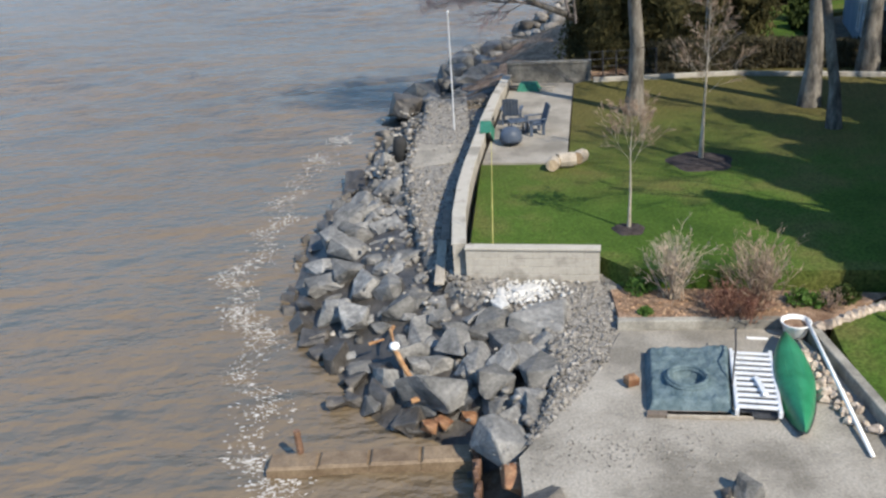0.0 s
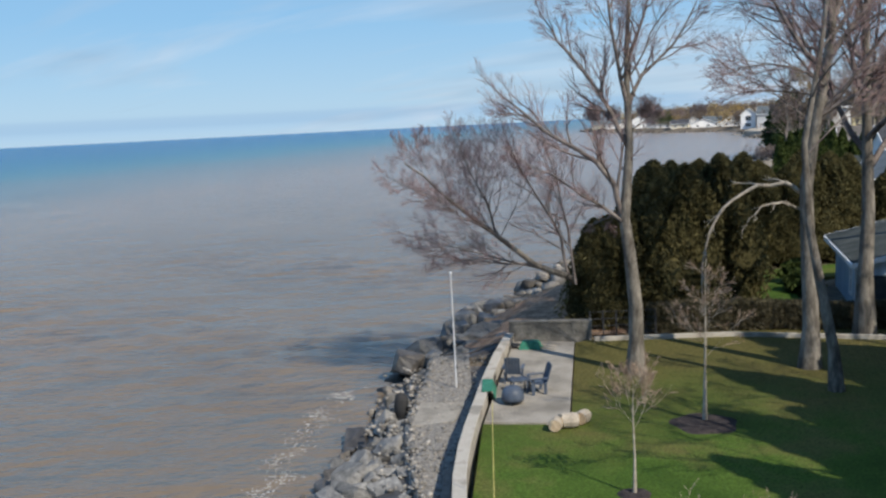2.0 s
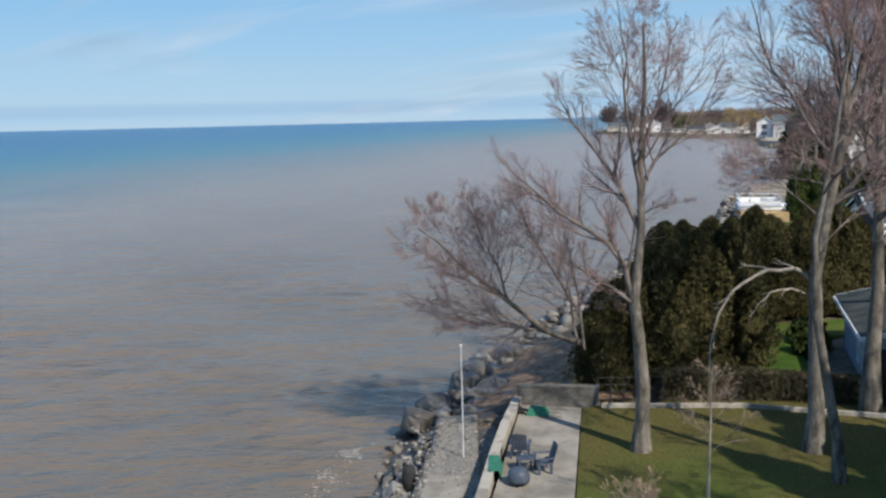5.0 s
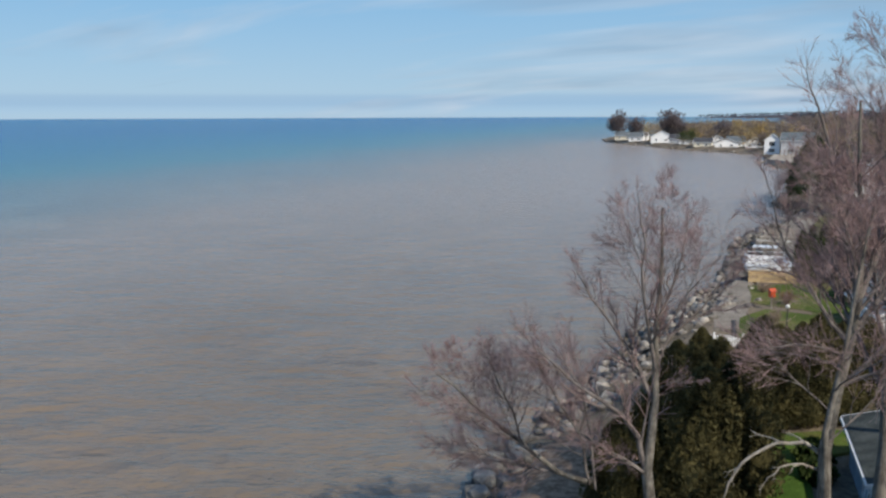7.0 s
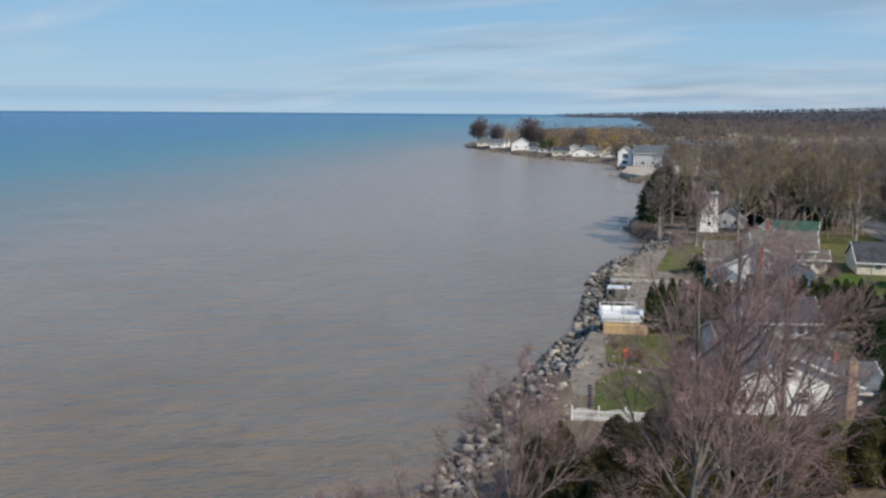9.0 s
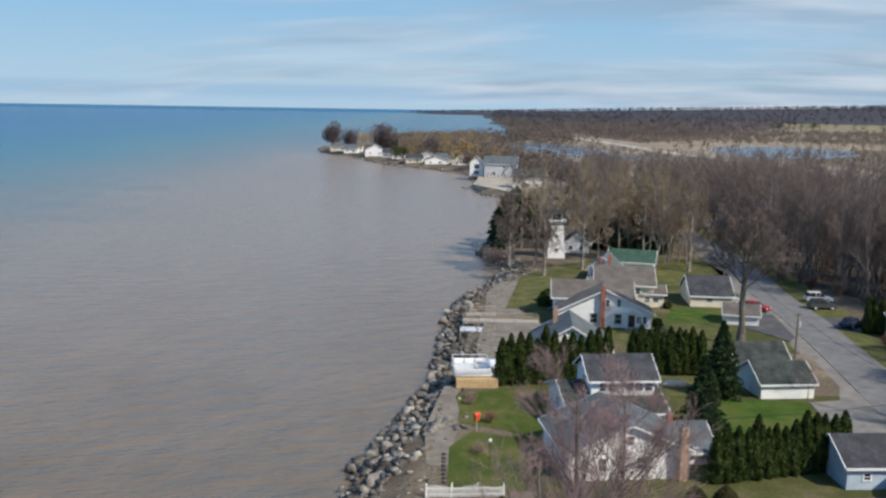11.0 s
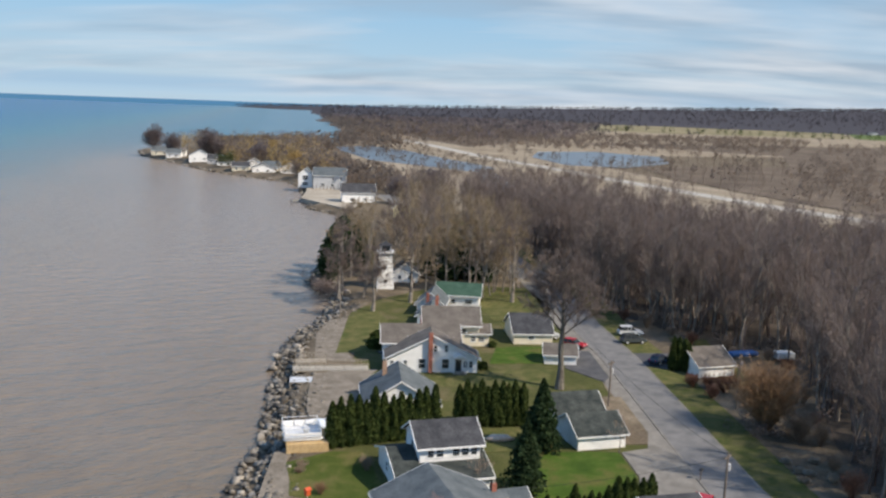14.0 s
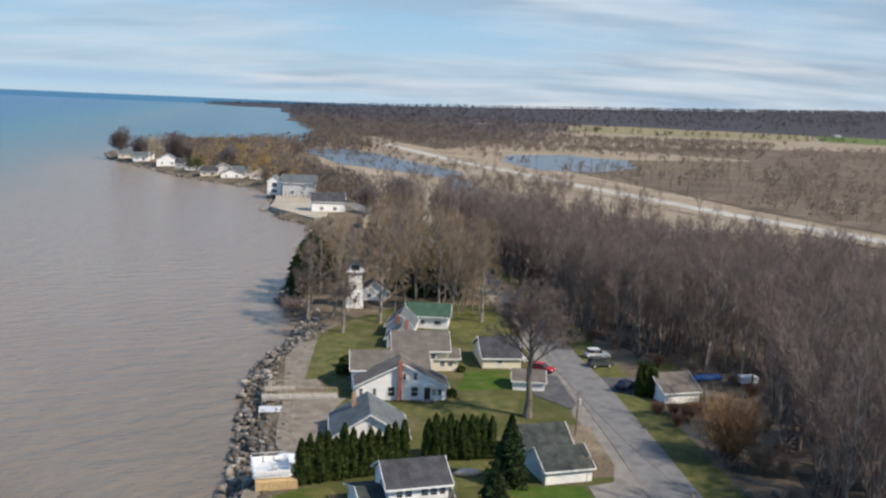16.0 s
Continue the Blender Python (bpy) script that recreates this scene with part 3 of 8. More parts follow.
def axis(lo, hi, steps, far_lo, far_hi, growth=1.09):
    """Coordinates: the given steps between lo and hi, widening outward to the far ends."""
    a = [lo]
    for end, step in steps:
        a += list(np.arange(a[-1] + step, end + step / 2, step))
    step = steps[-1][1]
    while a[-1] < far_hi:
        step *= growth
        a.append(a[-1] + step)
    step = steps[0][1]
    while a[0] > far_lo:
        step *= growth
        a.insert(0, a[0] - step)
    return np.array(a)


def sheet(name, xs, ys, z, material, smooth=True):
    X, Y = np.meshgrid(xs, ys)
    nx, ny = len(xs), len(ys)
    idx = np.arange(nx * ny).reshape(ny, nx)
    faces = np.stack([idx[:-1, :-1], idx[:-1, 1:], idx[1:, 1:], idx[1:, :-1]], -1).reshape(-1, 4)
    V = np.stack([X, Y, z(X, Y)], -1).reshape(-1, 3)
    return new(name, array_mesh(name, V, faces, material, smooth))


def waves(X, Y):
    fade = 1 - sstep(45, 90, np.hypot(X + 10, Y - 25))
    z = 0.048 * np.sin(0.9 * X + 2.3 * Y + 2.2 * np.sin(0.55 * X - 0.3 * Y)) + 0.036 * np.sin(-0.9 * X + 1.6 * Y + 1.7 * np.sin(0.6 * Y + 0.5 * X))
    z += 0.018 * np.sin(2.4 * X + 3.6 * Y + 2.4 * np.sin(0.9 * X - 0.7 * Y))
    z *= 0.55 + 0.45 * np.sin(0.13 * X + 0.21 * Y)
    return z * fade


gx = axis(-12, 30, [(30, 0.6), (115, 1.4), (200, 4)], -500, 5600, 1.12)
gy = axis(4, 60, [(60, 0.7), (220, 1.6), (800, 6)], -400, 5600, 1.12)
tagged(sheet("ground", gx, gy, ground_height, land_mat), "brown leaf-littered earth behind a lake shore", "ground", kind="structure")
wx = axis(-45, 12, [(12, 0.35)], -5600, 5600, 1.1)
wy = axis(9, 70, [(70, 0.4)], -400, 5600, 1.1)
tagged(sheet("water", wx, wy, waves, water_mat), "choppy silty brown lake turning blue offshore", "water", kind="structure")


def patch(name, poly, z, material, label, category, thick=0.25, kind="structure"):
    return solid(name, Shape().slab(poly, z - thick, z), material, label, category, kind=kind)


# near garden: lawn on its retaining walls
patch("lawn", [(0.25, 20.3), (3.35, 19.75), (3.9, 19.0), (6.9, 18.5), (9.5, 18.2), (9.6, 18.0), (30, 16), (30, 38.5), (6.2, 37.6), (4.95, 36.9), (3.45, 26.7), (0.8, 27.1)], 1.8, lawn_mat,
      "mown green lawn with thin yellow patches", "lawn", 1.0)
patch("side_lawn", [(7.25, 11.0), (30, 9.0), (30, 15.96), (9.56, 17.8), (8.3, 17.2), (7.6, 16.6), (7.42, 15.5)], 1.4, grass_mat, "mown green lawn behind a concrete kerb", "lawn", 0.9)
patch("flower_bed", [(3.4, 17.35), (6.9, 17.0), (7.5, 16.7), (8.2, 17.3), (9.5, 18.0), (6.9, 18.45), (3.9, 18.95), (3.45, 18.9)], 1.34, soil_mat, "flower bed of brown leaf mulch", "flower bed", 0.7)
patch("pad", [(0.9, 11.0), (7.2, 10.6), (7.35, 15.4), (6.85, 17.0), (3.4, 17.28), (2.6, 15.6), (1.7, 14.2), (0.9, 13.0)], 1.15, pad_concrete, "dirty worn concrete boat pad", "pad", 0.6)
# the pad's darker concrete puts the patio's tree shade into its colour
patch("patio", [(0.84, 27.14), (3.4, 26.72), (4.9, 36.85), (2.45, 37.4)], 1.85, pad_concrete, "pale concrete patio", "patio", 0.5)


def wall_run(name, points, base, top, thick, material, label, parent=None, joints=True, cap=0.0):
    """A wall along points, in straight lengths, with a coping."""
    w = thing(name, label=label, category="wall", kind="structure")
    for (x0, y0), (x1, y1) in zip(points, points[1:]):
        ln = math.hypot(x1 - x0, y1 - y0)
        a = math.degrees(math.atan2(y1 - y0, x1 - x0))
        part("wall_length", Shape().box(((x0 + x1) / 2, (y0 + y1) / 2, (base + top) / 2), (ln, thick, top - base), a, 0.015), material, w)
        if cap:
            part("coping", Shape().box(((x0 + x1) / 2, (y0 + y1) / 2, top + cap / 2), (ln + 0.02, thick + 0.06, cap), a, 0.012), material, w)
    return w


wall_run("wall_seawall", [(0.02, 20.15), (0.05, 22.2), (0.2, 24.3), (0.42, 26.2), (0.68, 28.0), (1.1, 31.0), (1.62, 34.2), (2.3, 37.6)], 0.4, 2.12, 0.3, concrete, "pale poured concrete seawall along the lawn", cap=0.05)
bw = thing("wall_block", (0.18, 20.05, 0.0), math.degrees(math.atan2(-0.5, 3.12)), "pale concrete block retaining wall", "wall", kind="structure")
part("mortar", Shape().box((1.58, 0, 1.33), (3.14, 0.17, 1.42)), old_concrete, bw)
for course in range(7):
    for k in range(9):
        x0, x1 = max(0.0, 0.4 * k - 0.2 * (course % 2)), min(3.16, 0.4 * k + 0.4 - 0.2 * (course % 2))
        if x1 - x0 > 0.05:
            part("block", Shape().box(((x0 + x1) / 2, 0, 0.745 + 0.203 * course), (x1 - x0 - 0.008, 0.2, 0.196), 0, 0.008), concrete, bw)
part("coping", Shape().box((1.58, 0, 2.105), (3.2, 0.27, 0.07), 0, 0.012), concrete, bw)
wall_run("wall_patio_end", [(2.3, 37.75), (5.7, 37.35)], 1.0, 2.54, 0.3, shaded_stained_concrete, "weathered stained concrete wall ending the patio, its shade painted in", cap=0.1)
wall_run("kerb_bed", [(3.35, 17.42), (6.75, 17.1)], 0.7, 1.36, 0.2, old_concrete, "grey concrete kerb in front of the flower bed")
wall_run("kerb_side", [(7.2, 16.75), (7.36, 13.2), (7.2, 10.5)], 0.7, 1.43, 0.2, old_concrete, "grey concrete kerb beside the boat pad")
wall_run("kerb_lawn_edge", [(5.75, 37.0), (11.4, 36.75), (17.0, 35.0), (26, 32.5)], 1.5, 1.98, 0.12, concrete, "pale low concrete kerb at the end of the lawn")


# ---- rocks ----
def hull_mesh(name, seed, material, count=20, flat=0.66, fine=True):
    rnd = random.Random(seed)
    bm = bmesh.new()
    for _ in range(count):
        v = Vector((rnd.gauss(0, 1), rnd.gauss(0, 1), rnd.gauss(0, 1))).normalized()
        q = Vector((max(-flat, min(flat, v.x)), max(-flat, min(flat, v.y)), max(-flat, min(flat, v.z))))
        bm.verts.new(q * rnd.uniform(0.55, 0.7))
    res = bmesh.ops.convex_hull(bm, input=bm.verts)
    bmesh.ops.delete(bm, geom=list({g for g in res["geom_interior"] if isinstance(g, bmesh.types.BMVert)}), context="VERTS")
    bmesh.ops.dissolve_limit(bm, angle_limit=radians(12), verts=bm.verts, edges=bm.edges)
    if fine:
        bmesh.ops.bevel(bm, geom=bm.edges[:], offset=0.022, segments=1, affect="EDGES", profile=0.5)
    bmesh.ops.triangulate(bm, faces=bm.faces)
    if fine:
        bmesh.ops.subdivide_edges(bm, edges=bm.edges[:], cuts=1, use_grid_fill=True)
        bmesh.ops.triangulate(bm, faces=bm.faces)
    for v in bm.verts:
        v.co *= 1 + 0.10 * noise.noise(v.co * 2.6 + Vector((seed * 1.7, seed, 0))) + 0.05 * noise.noise(v.co * 7.0 + Vector((seed, 3, seed)))
    me = bpy.data.meshes.new(name)
    bm.to_mesh(me)
    bm.free()
    me.materials.append(material)
    return me


BOULDERS = [hull_mesh("boulder", k, rock_mat, 11 + k % 6) for k in range(14)]
PALE = [hull_mesh("boulder", 60 + k, white_rock, 16) for k in range(2)]
WET = [hull_mesh("boulder", 40 + k, wet_rock, 16) for k in range(5)]
RUST = [hull_mesh("boulder", 50 + k, rust_rock, 18) for k in range(2)]
rock_rnd = random.Random(11)


def boulder(x, y, z, w, l, h, kind="grey", turn=None, label=""):
    meshes = {"grey": BOULDERS, "pale": PALE, "wet": WET, "rust": RUST}[kind]
    ob = new("boulder", rock_rnd.choice(meshes))
    t = rock_rnd.uniform(0, 360) if turn is None else turn
    ob.matrix_world = pose(x, y, z, rock_rnd.uniform(-14, 14), rock_rnd.uniform(-14, 14), t) @ Matrix.Diagonal((w, l, h, 1))
    words = {"grey": "angular grey limestone armour boulder on the shore", "pale": "pale whitish limestone boulder on the gravel bank",
             "wet": "dark wet boulder at the water's edge", "rust": "rust-brown stained stone at the water's edge"}[kind]
    return tagged(ob, label or words, "boulder", "shore boulders")


tagged(sheet("bank_soil", np.arange(0.4, 7.4, 0.3), np.arange(38.1, 52, 0.35), lambda X, Y: ground_height(X, Y) + 0.07 + 0.05 * np.sin(2.3 * X) * np.sin(1.9 * Y), soil_mat), "bare brown bank of soil behind the patio wall", "bank", kind="structure")
# one dark sheet fills the gaps between the boulders
tagged(sheet("rock_bed", np.arange(-5.2, 2.6, 0.3), np.arange(14.0, 62, 0.3), lambda X, Y: ground_height(X, Y) + 0.03, wet_rock), "dark rubble bed under the boulders", "rubble", kind="structure")
# the large boulders of the bank: x, y, width
for x, y, w in ((1.71, 18.0, 1.25), (0.23, 18.8, 0.85), (0.72, 18.15, 0.9), (-0.69, 18.5, 1.0), (-1.47, 19.7, 1.1), (-2.47, 21.0, 0.95), (-1.73, 22.25, 1.15), (-3.0, 24.5, 1.05), (1.69, 17.1, 0.75), (0.93, 17.35, 0.85),
                (0.43, 17.15, 0.8), (-0.12, 17.35, 0.75), (-1.19, 17.75, 0.9), (-0.5, 16.35, 1.4), (0.54, 15.8, 0.8), (0.8, 16.45, 0.75), (1.55, 15.9, 1.05), (1.5, 14.7, 0.9)):
    w *= 1.24
    boulder(x, y, 0.74 + 0.2 * (x > -0.3), w, w * rock_rnd.uniform(0.75, 0.95), w * rock_rnd.uniform(0.62, 0.85))
for x, y, w in ((0.75, 13.85, 1.1), (-0.87, 21.2, 0.7), (-0.64, 19.85, 0.7), (1.14, 18.65, 0.65), (-0.93, 17.2, 0.65), (-3.35, 26.3, 1.1), (-2.64, 19.6, 0.9), (-2.2, 28.2, 1.15), (-2.9, 27.2, 1.1), (-1.9, 29.9, 0.95),
                (-2.3, 25.7, 1.0), (-1.7, 25.0, 0.9), (-2.0, 23.7, 0.9), (-1.3, 21.0, 0.8), (1.1, 16.9, 0.7), (1.25, 15.2, 0.7), (0.1, 16.6, 0.6), (0.95, 14.6, 0.7)):
    w *= 1.2
    boulder(x, y, 0.64 + 0.2 * (x > -0.3), w, w * rock_rnd.uniform(0.75, 0.95), w * rock_rnd.uniform(0.55, 0.8))
for x, y, w, h in ((-2.25, 28.1, 1.15, 0.86), (-1.85, 29.5, 0.54, 0.84), (-3.0, 23.6, 1.0, 0.6), (-3.63, 24.4, 0.97, 0.62), (-2.71, 26.4, 1.04, 0.77), (-2.85, 24.8, 0.62, 0.57), (-1.76, 21.8, 1.02, 0.7), (-2.1, 32.5, 0.79, 0.92), (-1.3, 34.4, 0.97, 0.76),
                   (-2.36, 33.5, 0.81, 0.61), (-1.7, 36.5, 0.88, 0.88), (-0.7, 37.1, 0.89, 0.82), (0.0, 44.6, 1.24, 1.3), (1.3, 42.2, 1.76, 1.7), (-2.96, 22.1, 1.04, 0.66), (-2.16, 24.5, 0.62, 0.62), (-1.42, 25.6, 0.85, 0.64), (-2.4, 30.8, 0.88, 0.75), (-1.03, 39.6, 0.95, 0.79)):
    boulder(x, y, 0.72, w * 1.3, w * rock_rnd.uniform(0.9, 1.15), h * 1.25, "grey", None, "large grey boulder below the seawall")
boulder(2.5, 17.0, 1.05, 1.55, 0.75, 0.42, "grey", 4, "flat pale slab of stone on the gravel bank")
boulder(-3.69, 21.9, 0.4, 1.05, 0.85, 0.7, "grey", 20, "large pale grey boulder at the water's edge")
# the dark heap beyond the patio wall
for k in range(26):
    y = 38.3 + 13 * (k + rock_rnd.random()) / 26
    lo = np.interp(y, [38.8, 48.2, 58], [-2.6, 0, 4.5])
    w = rock_rnd.uniform(0.8, 1.9)
    boulder(lo + rock_rnd.uniform(0.2, 3.6), y, 0.75, w, w * 0.8, w * 0.75, "wet" if k % 3 == 0 else "grey")
for x, y, w in ((1.0, 19.0, 0.55), (1.5, 19.25, 0.75), (0.9, 18.6, 0.5)):
    boulder(x, y, 1.28, w, w * 0.8, w * 0.45, "pale")
for x, y, w in ((-2.85, 18.4, 1.15), (-1.75, 16.7, 1.1), (-1.15, 15.8, 0.9), (-2.75, 16.6, 0.55), (-1.7, 17.8, 1.0), (-3.9, 21.2, 0.9), (-1.9, 19.0, 0.8), (-0.2, 15.7, 0.6), (1.15, 12.6, 1.3), (1.3, 13.6, 0.9),
                (-3.5, 19.6, 0.6), (-2.4, 17.5, 0.7), (-3.0, 29.7, 0.9), (-2.8, 31.4, 0.9)):
    boulder(x, y, 0.14, w, w * 0.8, w * 0.6, "wet")
for x, y, w in ((-0.75, 15.35, 0.42), (-0.45, 15.5, 0.4), (0.05, 15.6, 0.4), (-0.6, 16.0, 0.35), (0.25, 16.0, 0.35)):
    boulder(x, y, 0.25, w, w * 0.9, w * 0.7, "rust")
# the bank between and beyond them
taken, bank_stones = [], []
for k in range(1300):
    y = rock_rnd.uniform(15.5, 60) if k % 3 == 0 else rock_rnd.uniform(15.5, 36)
    lo = np.interp(y, [p[1] for p in SHORE[4:15]], [p[0] for p in SHORE[4:15]])
    x = lo + rock_rnd.uniform(-0.3, 3.3)
    if (y < 20 and x > 1.3) or (abs(x + 0.6) < 1.0 and 28.4 < y < 31.3):
        continue
    w = rock_rnd.choice((0.35, 0.55, 0.8, 0.95, 1.1, 1.2)) * rock_rnd.uniform(0.85, 1.15) if y < 40 else rock_rnd.uniform(0.6, 1.6)
    if any((x - a) ** 2 + (y - b) ** 2 < (0.37 * (w + c)) ** 2 for a, b, c in taken):
        continue
    taken.append((x, y, w))
    edge = x - lo < 0.35
    z = max(0.05, min(0.9, 0.33 * (x - lo)))
    if y < 33 and w > 0.45:
        boulder(x, y, z, w, w * rock_rnd.uniform(0.7, 1), w * rock_rnd.uniform(0.5, 0.8), "wet" if edge and rock_rnd.random() < 0.7 else "grey")
    else:
        bank_stones.append((x, y, z, w))


def rock_field(name, spots, label, material=rock_mat):
    """Many stones in one mesh: x, y, z, size."""
    base = [hull_mesh("stone", 80 + k, material, 11, fine=False) for k in range(6)]
    packs = []
    for me in base:
        v = np.empty(len(me.vertices) * 3, np.float32)
        me.vertices.foreach_get("co", v)
        f = np.empty(len(me.polygons) * 3, np.int32)
        me.polygons.foreach_get("vertices", f)
        packs.append((v.reshape(-1, 3), f.reshape(-1, 3)))
    for me in base:
        bpy.data.meshes.remove(me)
    V, F, n = [], [], 0
    for i, (x, y, z, w) in enumerate(spots):
        v, f = packs[i % 6]
        a = rock_rnd.uniform(0, 6.28)
        R = np.array([[math.cos(a), -math.sin(a), 0], [math.sin(a), math.cos(a), 0], [0, 0, 1]])
        V.append((v * (w, w * rock_rnd.uniform(0.65, 1), w * rock_rnd.uniform(0.45, 0.8))) @ R.T + (x, y, z))
        F.append(f + n)
        n += len(v)
    return tagged(new(name, array_mesh(name, np.concatenate(V), np.concatenate(F), material)), label, "rocks", kind="stuff")


def along_shore(s0, s1, step):
    """Points along the water's edge with the way inland, from index s0 to s1."""
    out = []
    for a, b in zip(SHORE[s0:s1], SHORE[s0 + 1:s1 + 1]):
        a, b = Vector(a), Vector(b)
        ln = (b - a).length
        n = Vector((b.y - a.y, a.x - b.x)).normalized()
        for k in range(int(ln / step)):
            out.append((a + (b - a) * (k * step / ln), n))
    return out


spots = []
for p, n in along_shore(13, 24, 0.5):
    for _ in range(3):
        q = p + n * rock_rnd.uniform(-0.6, 4.2)
        d = (q - p).length
        spots.append((q.x, q.y, 0.05 + 0.36 * min(d, 4.5) * 0.9 + rock_rnd.uniform(0, 0.35), rock_rnd.uniform(0.5, 1.6) * (1 if rock_rnd.random() < 0.82 else 1.5)))
# heaps of larger stone and a tail of rubble inland
for cx, cy in ((20.8, 89.0), (24.5, 87.4), (17.2, 81.0), (19.5, 79.4), (28.0, 98.6), (35.0, 113.1), (43.4, 145.4), (26.4, 88.0), (40.2, 127.0), (10.0, 67.0)):
    for _ in range(26):
        x, y = cx + rock_rnd.gauss(0, 1.4), cy + rock_rnd.gauss(0, 1.5)
        d = float(inland(np.array(x), np.array(y)))
        z, w = rock_rnd.uniform(0.9, 2.3), rock_rnd.uniform(0.5, 1.9)
        if d > -0.3:
            spots.append((x, y, min(z, 0.1 + 0.36 * max(d, 0)), w))
for p, n in along_shore(14, 21, 0.9):
    for _ in range(2):
        q = p + n * rock_rnd.uniform(3.5, 8.0)
        spots.append((q.x, q.y, 2.1, rock_rnd.uniform(0.25, 0.9)))
for p, n in along_shore(24, 36, 3.0):
    for _ in range(2):
        q = p + n * rock_rnd.uniform(-0.6, 4.0)
        spots.append((q.x, q.y, 0.4, rock_rnd.uniform(1.0, 2.6)))
rock_field("bank_stones", bank_stones, "smaller grey stones packed between the boulders", shore_stone)
rock_field("shore_rocks", spots, "grey armour stone heaped along the lake shore", shore_stone)


# ---- trees ----
def prisms(segs, k):
    """Tapered k-sided tubes: rows of x0 y0 z0 x1 y1 z1 r0 r1."""
    s = np.asarray(segs, float)
    d = s[:, 3:6] - s[:, :3]
    d /= np.linalg.norm(d, axis=1)[:, None] + 1e-9
    ref = np.where(np.abs(d[:, 2:3]) < 0.9, np.array([[0, 0, 1.0]]), np.array([[1.0, 0, 0]]))
    u = np.cross(d, ref)
    u /= np.linalg.norm(u, axis=1)[:, None] + 1e-9
    w = np.cross(d, u)
    a = 2 * np.pi * np.arange(k) / k
    ring = u[:, None, :] * np.cos(a)[None, :, None] + w[:, None, :] * np.sin(a)[None, :, None]
    lo = s[:, None, :3] + ring * s[:, 6, None, None]
    hi = s[:, None, 3:6] + ring * s[:, 7, None, None]
    V = np.concatenate([lo, hi], 1).reshape(-1, 3)
    b = (np.arange(len(s)) * 2 * k)[:, None]
    j = np.arange(k)[None, :]
    F = np.stack([b + j, b + (j + 1) % k, b + k + (j + 1) % k, b + k + j], -1).reshape(-1, 4)
    return V, F


def ribbons(segs, seed=0):
    """Fine twigs as narrow leaf-thin blades, each turned its own way."""
    s = np.asarray(segs, float)
    r = np.random.default_rng(seed)
    d = s[:, 3:6] - s[:, :3]
    u = np.cross(d, r.normal(0, 1, (len(s), 3)))
    u /= np.linalg.norm(u, axis=1)[:, None] + 1e-9
    V = np.stack([s[:, :3] - u * s[:, 6:7], s[:, :3] + u * s[:, 6:7], s[:, 3:6] + u * s[:, 7:8], s[:, 3:6] - u * s[:, 7:8]], 1).reshape(-1, 3)
    return V, np.arange(len(s) * 4).reshape(-1, 4)


def grow(rnd, segs, start, way, length, radius, level, spec):
    """One limb and all that branches from it. spec per level: segments, children, share of length, spread in degrees, lift."""
    n, kids, share, spread, lift = spec[level]
    p, d = np.array(start, float), np.array(way, float)
    d /= np.linalg.norm(d)
    pts, dirs = [p], [d]
    for i in range(n):
        d = d + rnd.normal(0, 0.10 + 0.015 * level, 3)
        d[2] += lift
        d /= np.linalg.norm(d)
        p = p + d * length / n
        pts.append(p)
        dirs.append(d)
    rad = radius * (1 - 0.72 * np.arange(n + 1) / n)
    for i in range(n):
        segs[level].append((*pts[i], *pts[i + 1], rad[i], rad[i + 1]))
    if level + 1 >= len(spec):
        return
    for c in range(kids):
        f = 0.22 + 0.78 * (c + rnd.random()) / kids
        i = min(int(f * n), n - 1)
        q = pts[i] + (pts[i + 1] - pts[i]) * (f * n - i)
        ax = np.cross(dirs[i], rnd.normal(0, 1, 3))
        ax /= np.linalg.norm(ax) + 1e-9
        ang = radians(spread * rnd.uniform(0.6, 1.25))
        w = dirs[i] * math.cos(ang) + ax * math.sin(ang)
        grow(rnd, segs, q, w, length * share * rnd.uniform(0.7, 1.2) * (1.25 - 0.6 * f), max(0.005, radius * (1 - 0.72 * f) * 0.62), level + 1, spec)


def tree_parts(segs, sides):
    """Trunk, limbs and twigs as three pairs of arrays."""
    out = []
    for levels in (range(0, 1), range(1, len(segs) - 2), range(len(segs) - 2, len(segs))):
        V, F, n = [], [], 0
        for l in levels:
            if not segs[l]:
                continue
            v, f = prisms(segs[l], sides[l]) if sides[l] > 2 else ribbons(segs[l])
            V.append(v)
            F.append(f + n)
            n += len(v)
        out.append((np.concatenate(V), np.concatenate(F)))
    return out


